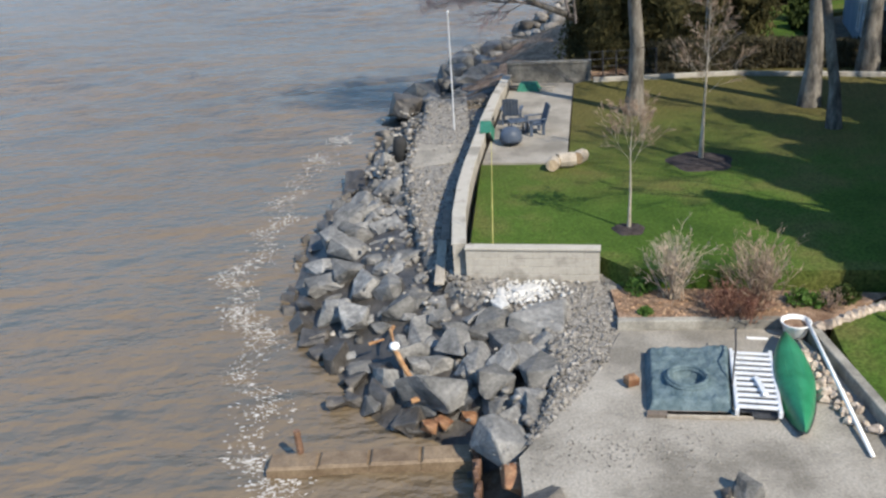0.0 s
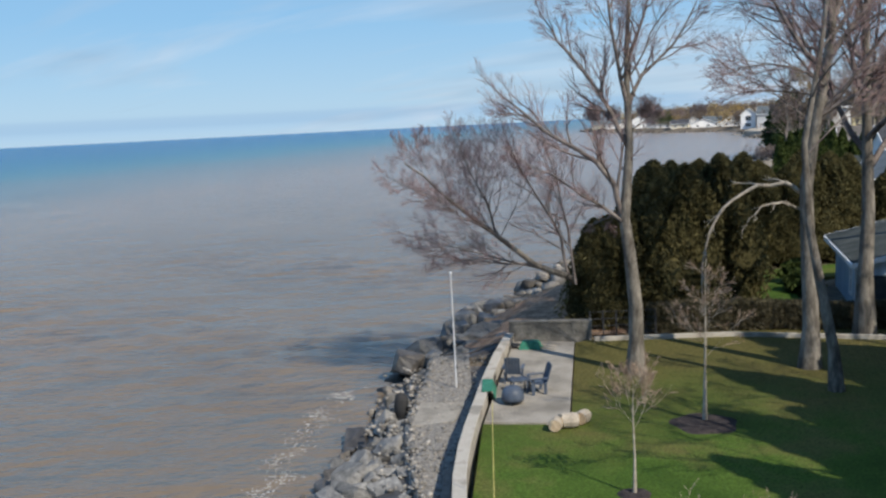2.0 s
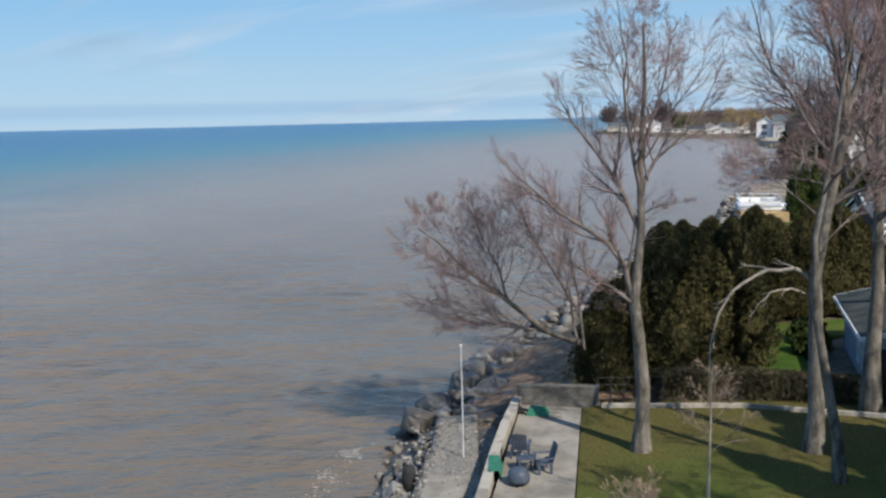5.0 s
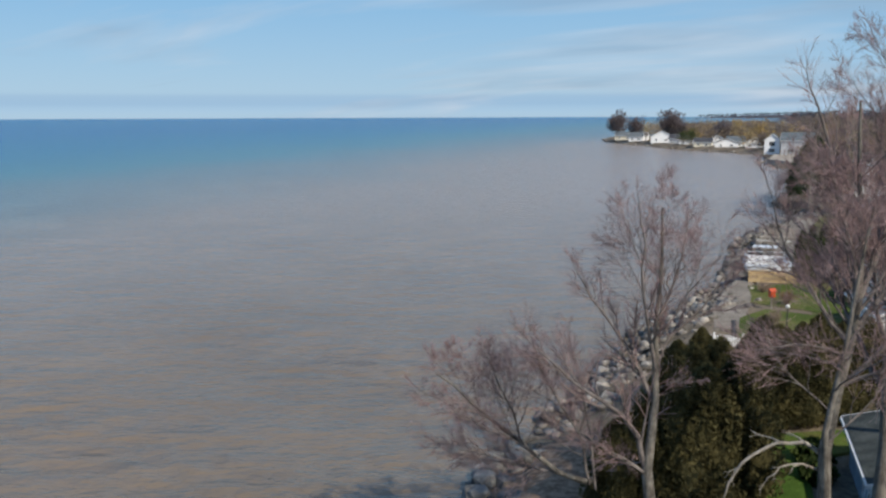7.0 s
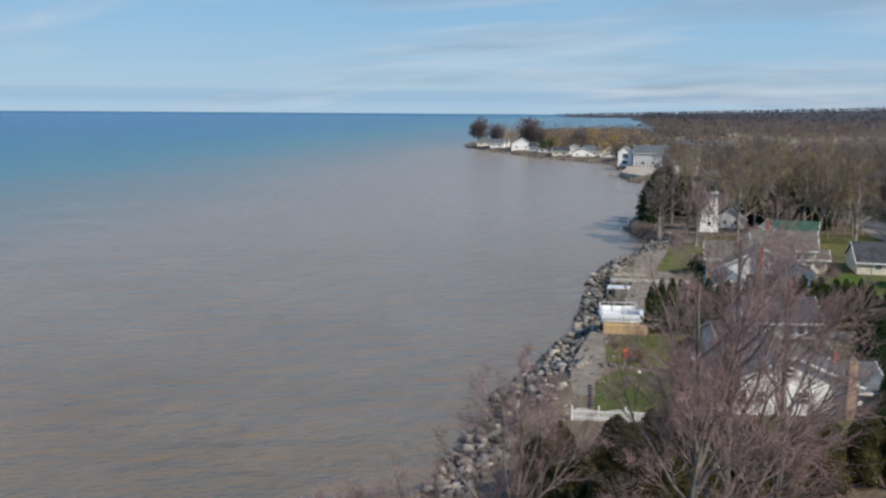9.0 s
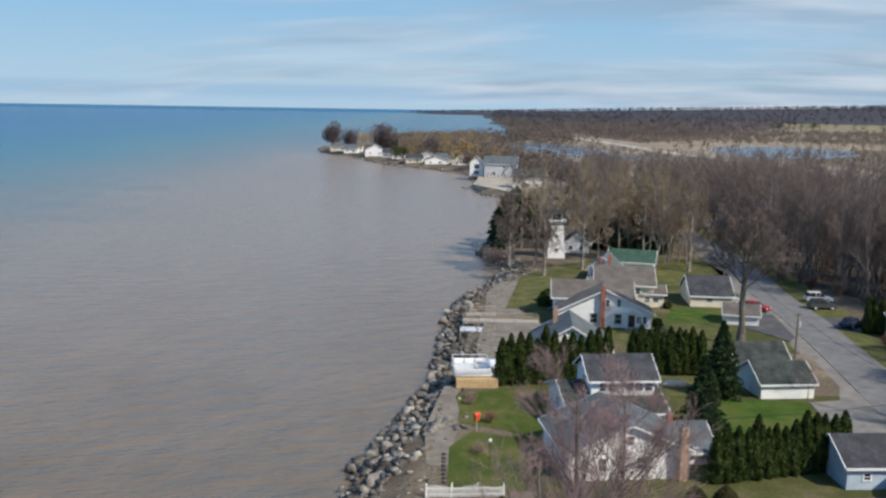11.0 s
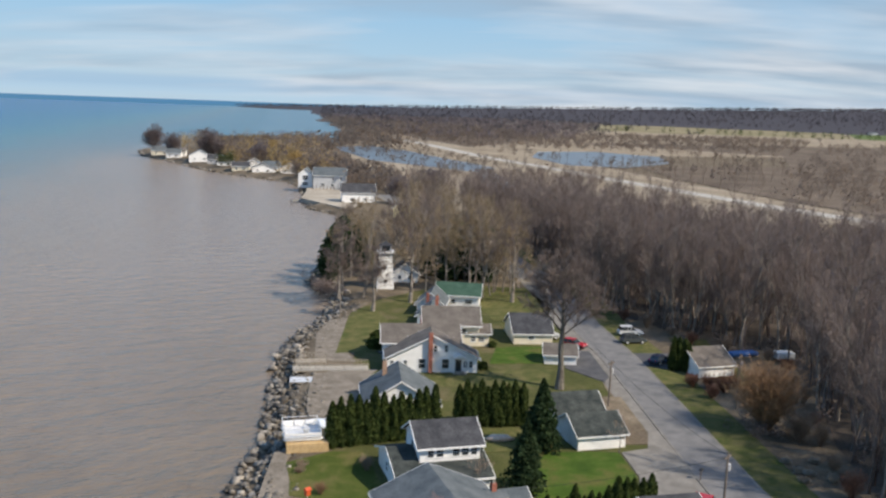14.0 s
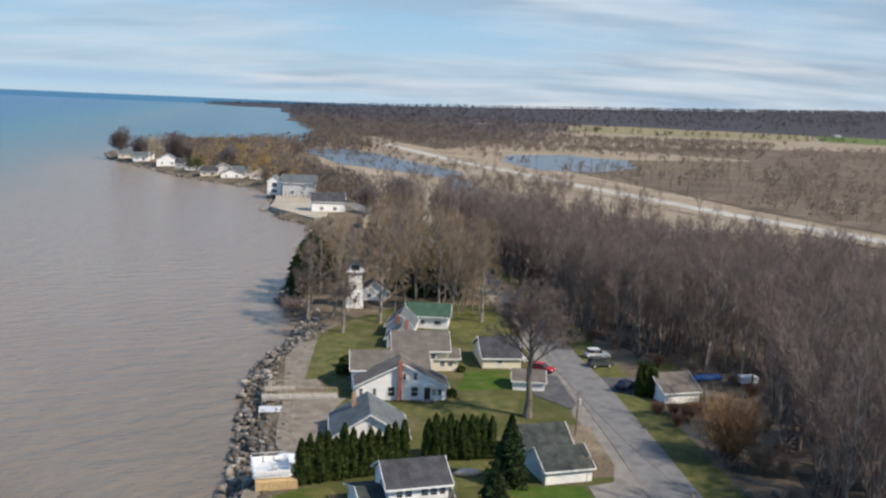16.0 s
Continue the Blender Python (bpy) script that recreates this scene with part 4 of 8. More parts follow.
def bare_tree(name, seed, base, path, radius, limbs, label, group="", category="tree", twigs=twig_mat, wood=bark, density=1.0, sides=(8, 5, 4, 3, 2), fine=0.0062, stout=0.30, boughs=()):
    """A leafless tree: its trunk along path (offsets from base), limbs given as share of the trunk, way, length and lift."""
    rnd = np.random.default_rng(seed)
    segs = [[] for _ in range(5)]
    pts = [np.array(p, float) for p in path]
    n = len(pts)
    rad = [radius * (1.0 - 0.86 * (i / (n - 1)) ** 0.9) for i in range(n)]
    rad[0] = radius * 1.35
    for i in range(n - 1):
        for j in range(3):
            a, b = j / 3, (j + 1) / 3
            segs[0].append((*(pts[i] * (1 - a) + pts[i + 1] * a), *(pts[i] * (1 - b) + pts[i + 1] * b), rad[i] * (1 - a) + rad[i + 1] * a, rad[i] * (1 - b) + rad[i + 1] * b))
    spec = [(1, 0, 0, 0, 0), (7, int(9 * density), 0.52, 38, 0.05), (5, int(8 * density), 0.55, 34, 0.06), (3, 8, 0.6, 30, 0.05), (1, 0, 0, 0, 0.03)]
    for f, way, length, lift in limbs:
        i = min(int(f * (n - 1)), n - 2)
        q = pts[i] + (pts[i + 1] - pts[i]) * (f * (n - 1) - i)
        sp = list(spec)
        sp[1] = (7, spec[1][1], 0.52, 38, lift)
        grow(rnd, segs, q, way, length, max(0.025, radius * stout * (1.1 - 0.7 * f)) * min(1.2, length / 5), 1, sp)
    for line, r0, kids in boughs:
        bough(rnd, segs, line, r0, [spec[0], (7, kids, 0.40, 38, 0.05)] + spec[2:])
    for l in (3, 4):
        segs[l] = [(*q[:6], max(q[6], fine), max(q[7], fine * 0.7)) for q in segs[l]]
    (wv, wf), (lv, lf), (tv, tf) = tree_parts(segs, sides)
    t = thing(name, base, label=label, category=category, group=group)
    trunk_faces = len(wf)
    wv, wf = np.concatenate([wv, lv]), np.concatenate([wf, lf + len(wv)])
    for nm, v, f, m in (("trunk", wv, wf, wood), ("crown", tv, tf, twigs)):
        ob = new(nm, array_mesh(nm, v, f, m, nm == "trunk"))
        if nm == "trunk" and wood is bark:
            # thinner limbs carry smoother, darker bark
            ob.data.materials.append(limb_bark)
            ob.data.polygons.foreach_set("material_index", (np.arange(len(f)) >= trunk_faces).astype(np.int32))
        ob.parent = t
    return t


def around(seed, count, lo, hi, length, rise=(0.3, 1.0), lift=0.05):
    """Limbs set all round a trunk from share lo to hi, shorter towards the top."""
    r = random.Random(seed)
    out = []
    for k in range(count):
        f = lo + (hi - lo) * (k + r.random()) / count
        a = 2.4 * k + r.uniform(-0.5, 0.5)
        out.append((f, (math.cos(a), math.sin(a), r.uniform(*rise)), length * (1.15 - 0.75 * (f - lo) / max(0.01, hi - lo)) * r.uniform(0.8, 1.15), lift))
    return out


def bough(rnd, segs, pts, r0, spec, thin=0.75):
    """A limb along its own line of points, with what branches from it."""
    pts = [np.array(p, float) for p in pts]
    n = len(pts) - 1
    way = [(b - a) / np.linalg.norm(b - a) for a, b in zip(pts, pts[1:])]
    rad = [r0 * (1 - thin * i / n) for i in range(n + 1)]
    for i in range(n):
        m = (pts[i] + pts[i + 1]) / 2 + rnd.normal(0, 0.05, 3)
        rm = (rad[i] + rad[i + 1]) / 2
        segs[1].append((*pts[i], *m, rad[i], rm))
        segs[1].append((*m, *pts[i + 1], rm, rad[i + 1]))
    total = sum(np.linalg.norm(b - a) for a, b in zip(pts, pts[1:]))
    kids = spec[1][1]
    for c in range(kids):
        f = 0.15 + 0.85 * (c + rnd.random()) / kids
        i = min(int(f * n), n - 1)
        q = pts[i] + (pts[i + 1] - pts[i]) * (f * n - i)
        ax = np.cross(way[i], rnd.normal(0, 1, 3))
        ax /= np.linalg.norm(ax) + 1e-9
        ang = radians(spec[1][3] * rnd.uniform(0.6, 1.25))
        grow(rnd, segs, q, way[i] * math.cos(ang) + ax * math.sin(ang), total * spec[1][2] * rnd.uniform(0.6, 1.1) * (1.2 - 0.6 * f), max(0.012, r0 * (1 - thin * f) * 0.55), 2, spec)
    grow(rnd, segs, pts[-1], way[-1], total * 0.25, rad[-1], 2, spec)


# the tall maple beside the patio, forked above the hedge
bare_tree("tree", 3, (6.45, 32.0, 1.7), [(0, 0, 0), (0.05, 0, 1.2), (0.05, -0.1, 2.5), (-0.12, -0.2, 4.2), (-0.3, -0.2, 5.7), (-0.18, -0.2, 7.0), (-0.07, -0.2, 8.3), (-0.1, -0.1, 9.8), (-0.07, 0, 11.2), (0.05, 0, 13.2), (0.0, 0, 15.2)], 0.31,
          around(5, 7, 0.72, 1.0, 3.4, (1.2, 2.4), 0.05), "tall leafless grey-barked maple with a forked trunk", "shoreline trees", density=1.0, fine=0.0042, stout=0.24,
          boughs=[([(-0.3, -0.2, 5.6), (-0.62, -0.2, 6.9), (-1.2, -0.1, 7.7), (-2.4, 0.0, 8.5), (-3.4, 0.1, 9.3), (-4.2, 0.2, 10.0)], 0.12, 16),
                  ([(-0.28, -0.2, 5.5), (-1.1, -0.5, 6.2), (-2.3, -0.9, 7.0), (-3.5, -1.2, 7.7)], 0.075, 11),
                  ([(-0.1, -0.1, 8.2), (-0.55, 0.1, 9.2), (-1.0, 0.2, 10.1), (-2.0, 0.3, 11.5), (-2.6, 0.4, 12.4)], 0.11, 15),
                  ([(-0.08, -0.1, 9.1), (0.45, 0.1, 10.6), (1.6, 0.3, 11.6), (2.4, 0.4, 12.9)], 0.085, 11),
                  ([(-0.1, -0.1, 9.6), (-0.5, -0.6, 11.2), (-0.8, -0.8, 13.2), (-0.9, -0.9, 14.8)], 0.085, 11),
                  ([(-0.05, 0, 11.0), (0.6, 0.3, 12.6), (1.0, 0.5, 14.4)], 0.075, 9),
                  ([(-0.1, -0.1, 8.7), (0.5, -0.5, 9.1), (1.2, -0.8, 9.2)], 0.035, 5),
                  ([(-0.3, -0.1, 6.0), (-0.9, 0.7, 5.6), (-1.6, 1.3, 5.4)], 0.035, 6)])
# the leaning tree rooted behind the patio wall, out over the water
bare_tree("tree", 4, (6.3, 42.4, 1.7), [(0, 0, 0), (-0.3, -1.0, 1.0), (-0.8, -2.6, 2.1), (-1.55, -4.6, 2.75), (-2.8, -4.9, 3.3), (-4.4, -5.0, 4.65), (-5.55, -5.1, 5.6), (-6.45, -5.2, 6.4), (-7.2, -5.3, 7.2), (-8.0, -5.4, 7.8)], 0.2,
          around(6, 9, 0.5, 1.0, 3.4, (0.7, 1.8), 0.07), "leafless tree leaning low from the bank over the water", "shoreline trees", density=1.0, fine=0.0046, stout=0.25,
          boughs=[([(-2.4, -4.8, 3.1), (-3.8, -5.0, 3.5), (-5.0, -5.2, 3.95), (-6.3, -5.4, 4.35), (-7.6, -5.5, 4.8)], 0.06, 20),
                  ([(-3.0, -4.9, 3.4), (-4.4, -4.5, 3.4), (-5.8, -4.3, 3.6), (-7.3, -4.1, 3.75)], 0.05, 18),
                  ([(-1.4, -4.5, 2.6), (-1.7, -4.6, 4.4), (-2.5, -4.7, 5.9), (-3.35, -4.8, 7.4), (-3.8, -4.9, 8.6)], 0.075, 18),
                  ([(-1.1, -4.3, 2.3), (-1.3, -4.0, 4.6), (-1.7, -3.8, 6.6), (-2.1, -3.7, 8.2)], 0.065, 16),
                  ([(-4.4, -5.0, 4.65), (-4.7, -5.2, 6.0), (-5.4, -5.3, 7.4), (-5.9, -5.4, 8.6)], 0.06, 18),
                  ([(-5.55, -5.1, 5.6), (-6.2, -5.6, 6.1), (-7.4, -6.1, 6.6), (-8.4, -6.3, 7.2)], 0.055, 18),
                  ([(-3.6, -4.95, 4.0), (-4.6, -5.7, 4.9), (-5.8, -6.3, 5.6), (-6.8, -6.7, 6.4)], 0.05, 18)])
# the pair in the middle of the lawn and one behind
mid_maple = bare_tree("tree", 7, (12.55, 31.7, 1.7), [(0, 0, 0), (0.05, 0, 1.6), (-0.05, 0, 4.0), (-0.1, 0.1, 6.5), (0.2, 0.1, 8.6), (0.55, 0.1, 10.4), (0.72, 0, 12.0), (0.7, 0, 14.0), (0.5, 0.1, 16.5), (0.4, 0.1, 18.8)], 0.34,
          [(0.5, (-0.9, 0.3, 0.5), 3.0, -0.05), (0.46, (0.9, -0.2, 0.8), 6.0, 0.1), (0.5, (0.6, 0.6, 0.9), 6.0, 0.09)] + around(8, 7, 0.62, 0.95, 3.8, (0.8, 1.7), 0.06),
          "leafless maple with a drooping bleached branch on the lawn", "shoreline trees", fine=0.0055, stout=0.36, density=1.1,
          boughs=[([(0.7, 0, 11.8), (0.2, -0.3, 14.0), (-0.5, -0.4, 16.0), (-1.2, -0.5, 18.6)], 0.12, 13),
                  ([(0.7, 0, 12.0), (1.5, 0.2, 14.2), (2.2, 0.4, 16.6), (2.7, 0.5, 18.8)], 0.13, 13),
                  ([(0.6, 0, 10.8), (2.0, 0.5, 12.4), (3.2, 0.9, 14.6), (4.0, 1.1, 17.0)], 0.12, 14),
                  ([(0.55, 0.1, 10.4), (-0.6, 0.4, 12.0), (-1.6, 0.7, 13.6), (-2.2, 0.8, 15.6)], 0.085, 12),
                  ([(0.6, 0.1, 9.8), (-0.4, -0.6, 10.4), (-1.8, -1.1, 10.7), (-3.0, -1.4, 10.6)], 0.06, 9),
                  ([(0.2, 0.1, 8.8), (1.4, -0.5, 9.6), (2.8, -0.9, 10.8), (4.2, -1.1, 12.2)], 0.085, 11)])
SPARSE = [(1, 0, 0, 0, 0), (5, 6, 0.2, 40, -0.1), (3, 3, 0.5, 34, -0.12), (2, 2, 0.6, 30, -0.1), (1, 0, 0, 0, 0)]
for sd, r0, line in ((70, 0.085, [(-0.2, 0.4, 6.3), (-0.7, 0.5, 6.65), (-1.6, 0.6, 6.6), (-2.5, 0.6, 6.1), (-3.1, 0.6, 5.4), (-3.45, 0.6, 4.5), (-3.6, 0.6, 3.4)]), (71, 0.05, [(-0.2, 0.2, 5.7), (-0.9, 0.1, 6.0), (-1.7, 0.0, 5.9), (-2.1, 0.0, 5.5)])):
    drp = [[] for _ in range(5)]
    bough(np.random.default_rng(sd), drp, line, r0, SPARSE, 0.7)
    dv, df = prisms([q for lev in drp for q in lev], 5)
    drooping = new("drooping_branch", array_mesh("drooping_branch", dv, df, pale_stem, True))
    drooping.parent = mid_maple
    tagged(drooping, "bleached bare branch arching down")
bare_tree("tree", 9, (12.35, 28.9, 1.7), [(0, 0, 0), (-0.1, 0, 1.4), (-0.55, 0, 3.6), (-0.85, 0.2, 5.6), (-1.0, 0.2, 8.1), (-0.5, 0.2, 11), (-0.2, 0.2, 13.5), (0.1, 0.2, 15.5)], 0.22,
          around(10, 10, 0.52, 1.0, 4.0, (0.6, 1.5), 0.05), "slender leafless maple leaning over the lawn", "shoreline trees", fine=0.0055, density=1.1)
bare_tree("tree", 12, (16.4, 36.0, 1.7), [(0, 0, 0), (0, 0, 2.5), (0.1, 0, 5), (0, 0, 8), (-0.1, 0, 12), (0.1, 0, 16), (0, 0, 20.0)], 0.38,
          around(14, 18, 0.42, 1.0, 6.2, (0.5, 1.4), 0.06), "large leafless maple beside the blue-grey house", "shoreline trees", fine=0.006, stout=0.38, density=1.1)
bare_tree("tree", 15, (21.6, 41.5, 1.7), [(0, 0, 0), (0.1, 0, 3), (0, 0.1, 6), (0.2, 0, 9), (0, 0, 12), (0.1, 0, 15), (0, 0, 17.5)], 0.34,
          around(16, 16, 0.4, 1.0, 5.6, (0.5, 1.4), 0.06), "large leafless maple behind the blue house", "shoreline trees", fine=0.006, stout=0.36)
# bare trees added out of view to cast shadow bands on the lawn
for sx, sy, sd in ((15.5, 15.5, 21), (19.0, 19.5, 23), (23.5, 25.0, 25)):
    bare_tree("tree", sd, (sx, sy, 1.5), [(0, 0, 0), (0, 0, 3), (0.1, 0, 6), (0, 0, 9), (0, 0, 12), (0, 0, 15)], 0.34, around(sd, 11, 0.4, 1.0, 5.0), "unseen leafless maple added to shade the lawn", "shoreline trees", density=0.56, fine=0.012)
# staked young trees
bare_tree("sapling", 31, (4.3, 21.3, 1.8), [(0, 0, 0), (0.02, 0, 1.0), (0, 0, 2.0), (0.02, 0, 2.9)], 0.042, around(32, 13, 0.55, 1.0, 1.15, (1.0, 2.0), 0.06), "thin leafless young tree in a mulch ring", "young trees", density=0.56, sides=(6, 3, 3, 3, 2), twigs=shrub_mat, wood=pale_stem, fine=0.0035, stout=0.2)
bare_tree("sapling", 33, (7.4, 26.4, 1.8), [(0, 0, 0), (0.02, 0, 1.5), (0.05, 0, 3.0), (0.05, 0, 4.6)], 0.06, around(34, 15, 0.42, 1.0, 1.3, (0.3, 0.9), 0.04), "leafless young tree in a wide dark mulch ring", "young trees", density=0.56, sides=(6, 3, 3, 3, 2), twigs=shrub_mat, wood=pale_stem, fine=0.0035, stout=0.2)


def foliage(rnd, pts, size, aspect=1.5):
    """A small bent leaf spray at each point: two triangles."""
    n = len(pts)
    u = rnd.normal(0, 1, (n, 3))
    u[:, 2] = np.abs(u[:, 2]) + 0.4
    u /= np.linalg.norm(u, axis=1)[:, None]
    w = np.cross(u, rnd.normal(0, 1, (n, 3)))
    w /= np.linalg.norm(w, axis=1)[:, None]
    s = size * rnd.uniform(0.6, 1.4, (n, 1))
    a, b = pts - u * s * 0.5 * aspect, pts + u * s * 0.5 * aspect
    c, d = pts + w * s * 0.5, pts - w * s * 0.45 + np.cross(u, w) * s * 0.35
    V = np.stack([a, c, b, d], 1).reshape(-1, 3)
    i = (np.arange(n) * 4)[:, None]
    F = np.concatenate([i + [[0, 1, 2]], i + [[0, 2, 3]]], 0)
    return V, F


def cone_points(rnd, n, height, radius, shape, tiers=0):
    """Points near the outside of a tapering crown with an uneven outline."""
    t = rnd.random(n) ** 0.8
    a = rnd.uniform(0, 2 * np.pi, n)
    prof = {"column": np.minimum(1, 5 * t + 0.55) * (1 - t ** 2.2) ** 0.65, "spire": (1 - t) ** 0.9 * np.minimum(1, 8 * t + 0.6) + 0.02, "mound": np.sqrt(np.clip(1 - (2 * t - 0.75) ** 2 / 1.6, 0.03, 1))}[shape]
    lump = 1 + 0.16 * np.sin(3 * a + 7 * t) + 0.12 * np.sin(5 * a - 11 * t) + 0.08 * np.sin(23 * t + 2 * a)
    if tiers:
        lump *= 0.72 + 0.36 * ((t * tiers + 0.15 * np.sin(3 * a)) % 1.0 < 0.55) * (1 - (t * tiers % 1.0) * 0.6) / 0.8
    r = radius * prof * lump * rnd.uniform(0.72, 1.04, n)
    return np.stack([r * np.cos(a), r * np.sin(a), t * height], 1)


def evergreen_mesh(name, seed, height, radius, shape, material, n=1500, size=0.35, tiers=0, aspect=1.5):
    rnd = np.random.default_rng(seed)
    V, F = foliage(rnd, cone_points(rnd, n, height, radius, shape, tiers), size, aspect)
    # a ragged inner mass, so that no daylight shows through
    a, t = np.meshgrid(np.linspace(0, 2 * np.pi, 15)[:-1], np.linspace(0.02, 0.93, 12))
    prof = {"column": np.minimum(1, 5 * t + 0.55) * (1 - t ** 2.2) ** 0.65, "spire": (1 - t) ** 0.9 + 0.02, "mound": np.sqrt(np.clip(1 - (2 * t - 0.75) ** 2 / 1.6, 0.03, 1))}[shape]
    lump = 1 + 0.16 * np.sin(3 * a + 7 * t) + 0.12 * np.sin(5 * a - 11 * t) + 0.08 * np.sin(23 * t + 2 * a)
    r = radius * prof * lump * (0.5 if tiers else 0.80)
    core = np.stack([r * np.cos(a), r * np.sin(a), t * height], -1).reshape(-1, 3)
    i = np.arange(11)[:, None] * 14 + np.arange(14)[None, :]
    j = np.arange(11)[:, None] * 14 + (np.arange(14)[None, :] + 1) % 14
    tri = np.concatenate([np.stack([i, j, j + 14], -1).reshape(-1, 3), np.stack([i, j + 14, i + 14], -1).reshape(-1, 3)])
    return array_mesh(name, np.concatenate([V, core]), np.concatenate([F, tri + len(V)]), material)


def evergreen(name, at, mesh, height, material, scale=1.0, turn=0.0, label="", category="tree", group=""):
    t = thing(name, at, turn, label, category, group)
    t.scale = (scale, scale, scale * rock_rnd.uniform(0.94, 1.06))
    part("trunk", Shape().tube([(0, 0, -0.3), (0, 0, height * 0.5), (0, 0, height * 0.93)], [0.13, 0.08, 0.02], 5), bark, t)
    ob = new("crown", mesh)
    ob.parent = t
    return t


CEDARS = [evergreen_mesh("crown", 100 + k, 6.0, 0.85, "column", cedar_mat, 1900, 0.17) for k in range(4)]
OLIVES = [evergreen_mesh("crown", 110 + k, 6.8, 2.0, "column", olive_mat, 6500, 0.105, aspect=3.0) for k in range(3)]
SPRUCES = [evergreen_mesh("crown", 120 + k, 8.0, 2.3, "spire", spruce_mat, 4500, 0.26, 11) for k in range(2)]
PINES = [evergreen_mesh("crown", 140 + k, 9.0, 2.5, "column", spruce_mat, 2600, 0.36, 7) for k in range(3)]
MOUNDS = [evergreen_mesh("crown", 130 + k, 1.5, 1.0, "mound", cedar_mat, 700, 0.22) for k in range(2)]


def row_of(n, a, b, meshes, height, label, group, scale=(0.9, 1.1), jitter=0.15, z=2.1, material=cedar_mat, category="hedge tree"):
    for k in range(n):
        f = k / max(1, n - 1)
        evergreen("arborvitae", (a[0] + (b[0] - a[0]) * f + rock_rnd.uniform(-jitter, jitter), a[1] + (b[1] - a[1]) * f + rock_rnd.uniform(-jitter, jitter), z), rock_rnd.choice(meshes), height, material,
                  rock_rnd.uniform(*scale), rock_rnd.uniform(0, 360), label, category, group)


row_of(3, (9.3, 41.0), (12.6, 42.6), OLIVES, 6.8, "broad olive-brown arborvitae behind the fence", "tall hedge by the patio", (0.94, 1.03), 0.3, 1.75)
row_of(4, (9.6, 44.0), (12.6, 47.6), OLIVES, 6.8, "broad olive-brown arborvitae behind the fence", "tall hedge by the patio", (0.9, 1.05), 0.5, 1.8)
row_of(9, (15.5, 52.5), (24, 54.5), OLIVES, 6.8, "dense olive arborvitae behind the far lawn", "hedge behind the far lawn", (0.75, 0.95), 0.4, 1.9)
row_of(9, (25.2, 53.6), (38.5, 56.5), OLIVES, 6.8, "dense olive arborvitae behind the far lawn", "hedge behind the far lawn", (0.6, 0.9), 0.9, 1.9)
row_of(6, (13.2, 55.5), (22.0, 58.5), OLIVES, 6.8, "dense olive arborvitae behind the far lawn", "hedge behind the far lawn", (0.5, 0.75), 0.8, 1.9)
row_of(4, (6.3, 40.0), (8.3, 41.2), OLIVES, 6.8, "broad olive-brown arborvitae behind the fence", "tall hedge by the patio", (0.70, 0.80), 0.2, 1.75)
row_of(13, (35.0, 98.3), (48.3, 97.7), CEDARS, 6.0, "narrow dark green arborvitae in a clipped row", "hedge between two gardens", (0.92, 1.12))
row_of(10, (52.8, 99.6), (60.5, 97.0), CEDARS, 6.0, "narrow dark green arborvitae in a clipped row", "hedge behind the spruces", (0.9, 1.08))
row_of(14, (44.0, 67.0), (57.3, 67.2), CEDARS, 6.0, "narrow dark green arborvitae in a clipped row", "hedge beside the parking court", (0.8, 0.98))
row_of(4, (97.0, 110.6), (98.6, 109.0), CEDARS, 6.0, "narrow dark green arborvitae beside a garage", "evergreens by the garage", (0.8, 1.0))
for at, sc, k in (((50.3, 79.4, 2.1), 0.98, 0), ((58.4, 89.0, 2.1), 1.14, 1)):
    evergreen("spruce", at, SPRUCES[k], 8.0, spruce_mat, sc, 40, "dark green conical spruce on the lawn", "tree", "garden spruces")

# unseen tall spruces, added so that shade falls across lawn and blue house
for at, sc, k in (((14.4, 13.6, 1.4), 1.4, 1), ((16.6, 15.8, 1.5), 1.7, 0), ((19.0, 19.0, 1.7), 1.8, 1), ((22.0, 23.2, 1.7), 1.9, 0), ((19.8, 14.6, 1.5), 1.9, 1), ((24.5, 19.6, 1.6), 2.1, 0), ((18.4, 25.4, 1.7), 1.25, 1), ((22.8, 30.6, 1.7), 1.5, 0)):
    evergreen("spruce", at, SPRUCES[k], 8.0, spruce_mat, sc, 70, "unseen tall spruce added to shade the lawn", "tree", "shading spruces")

# ---- the woods ----
def small_tree(seed, height, spec, radius=0.2):
    rnd = np.random.default_rng(seed)
    segs = [[] for _ in range(4)]
    grow(rnd, segs, (0, 0, -0.2), (0, 0, 1), height, radius, 0, spec)
    V, F, n = [], [], 0
    for l, k in zip(range(4), (5, 3, 3, 3)):
        if segs[l]:
            v, f = prisms(segs[l], k)
            V.append(v)
            F.append(f + n)
            n += len(v)
    return segs, np.concatenate(V), np.concatenate(F)


WOOD_SPEC = [(6, 14, 0.34, 30, 0.12), (3, 6, 0.55, 28, 0.09), (1, 6, 0.9, 26, 0.06), (1, 0, 0, 0, 0.03)]
FAR_SPEC = [(4, 10, 0.34, 30, 0.12), (2, 5, 0.55, 28, 0.09), (1, 3, 0.9, 26, 0.06), (1, 0, 0, 0, 0)]
WOOD_MESH = []
for k in range(6):
    segs, _, _ = small_tree(200 + k, 15.5, WOOD_SPEC)
    v0, f0 = prisms(segs[0] + segs[1], 4)
    v1, f1 = ribbons([(*q[:6], max(q[6], 0.02), 0.012) for q in segs[2] + segs[3]], k)
    WOOD_MESH.append((array_mesh("trunk", v0, f0, wood_bark), array_mesh("crown", v1, f1, wood_twig)))
FAR_TREES = []
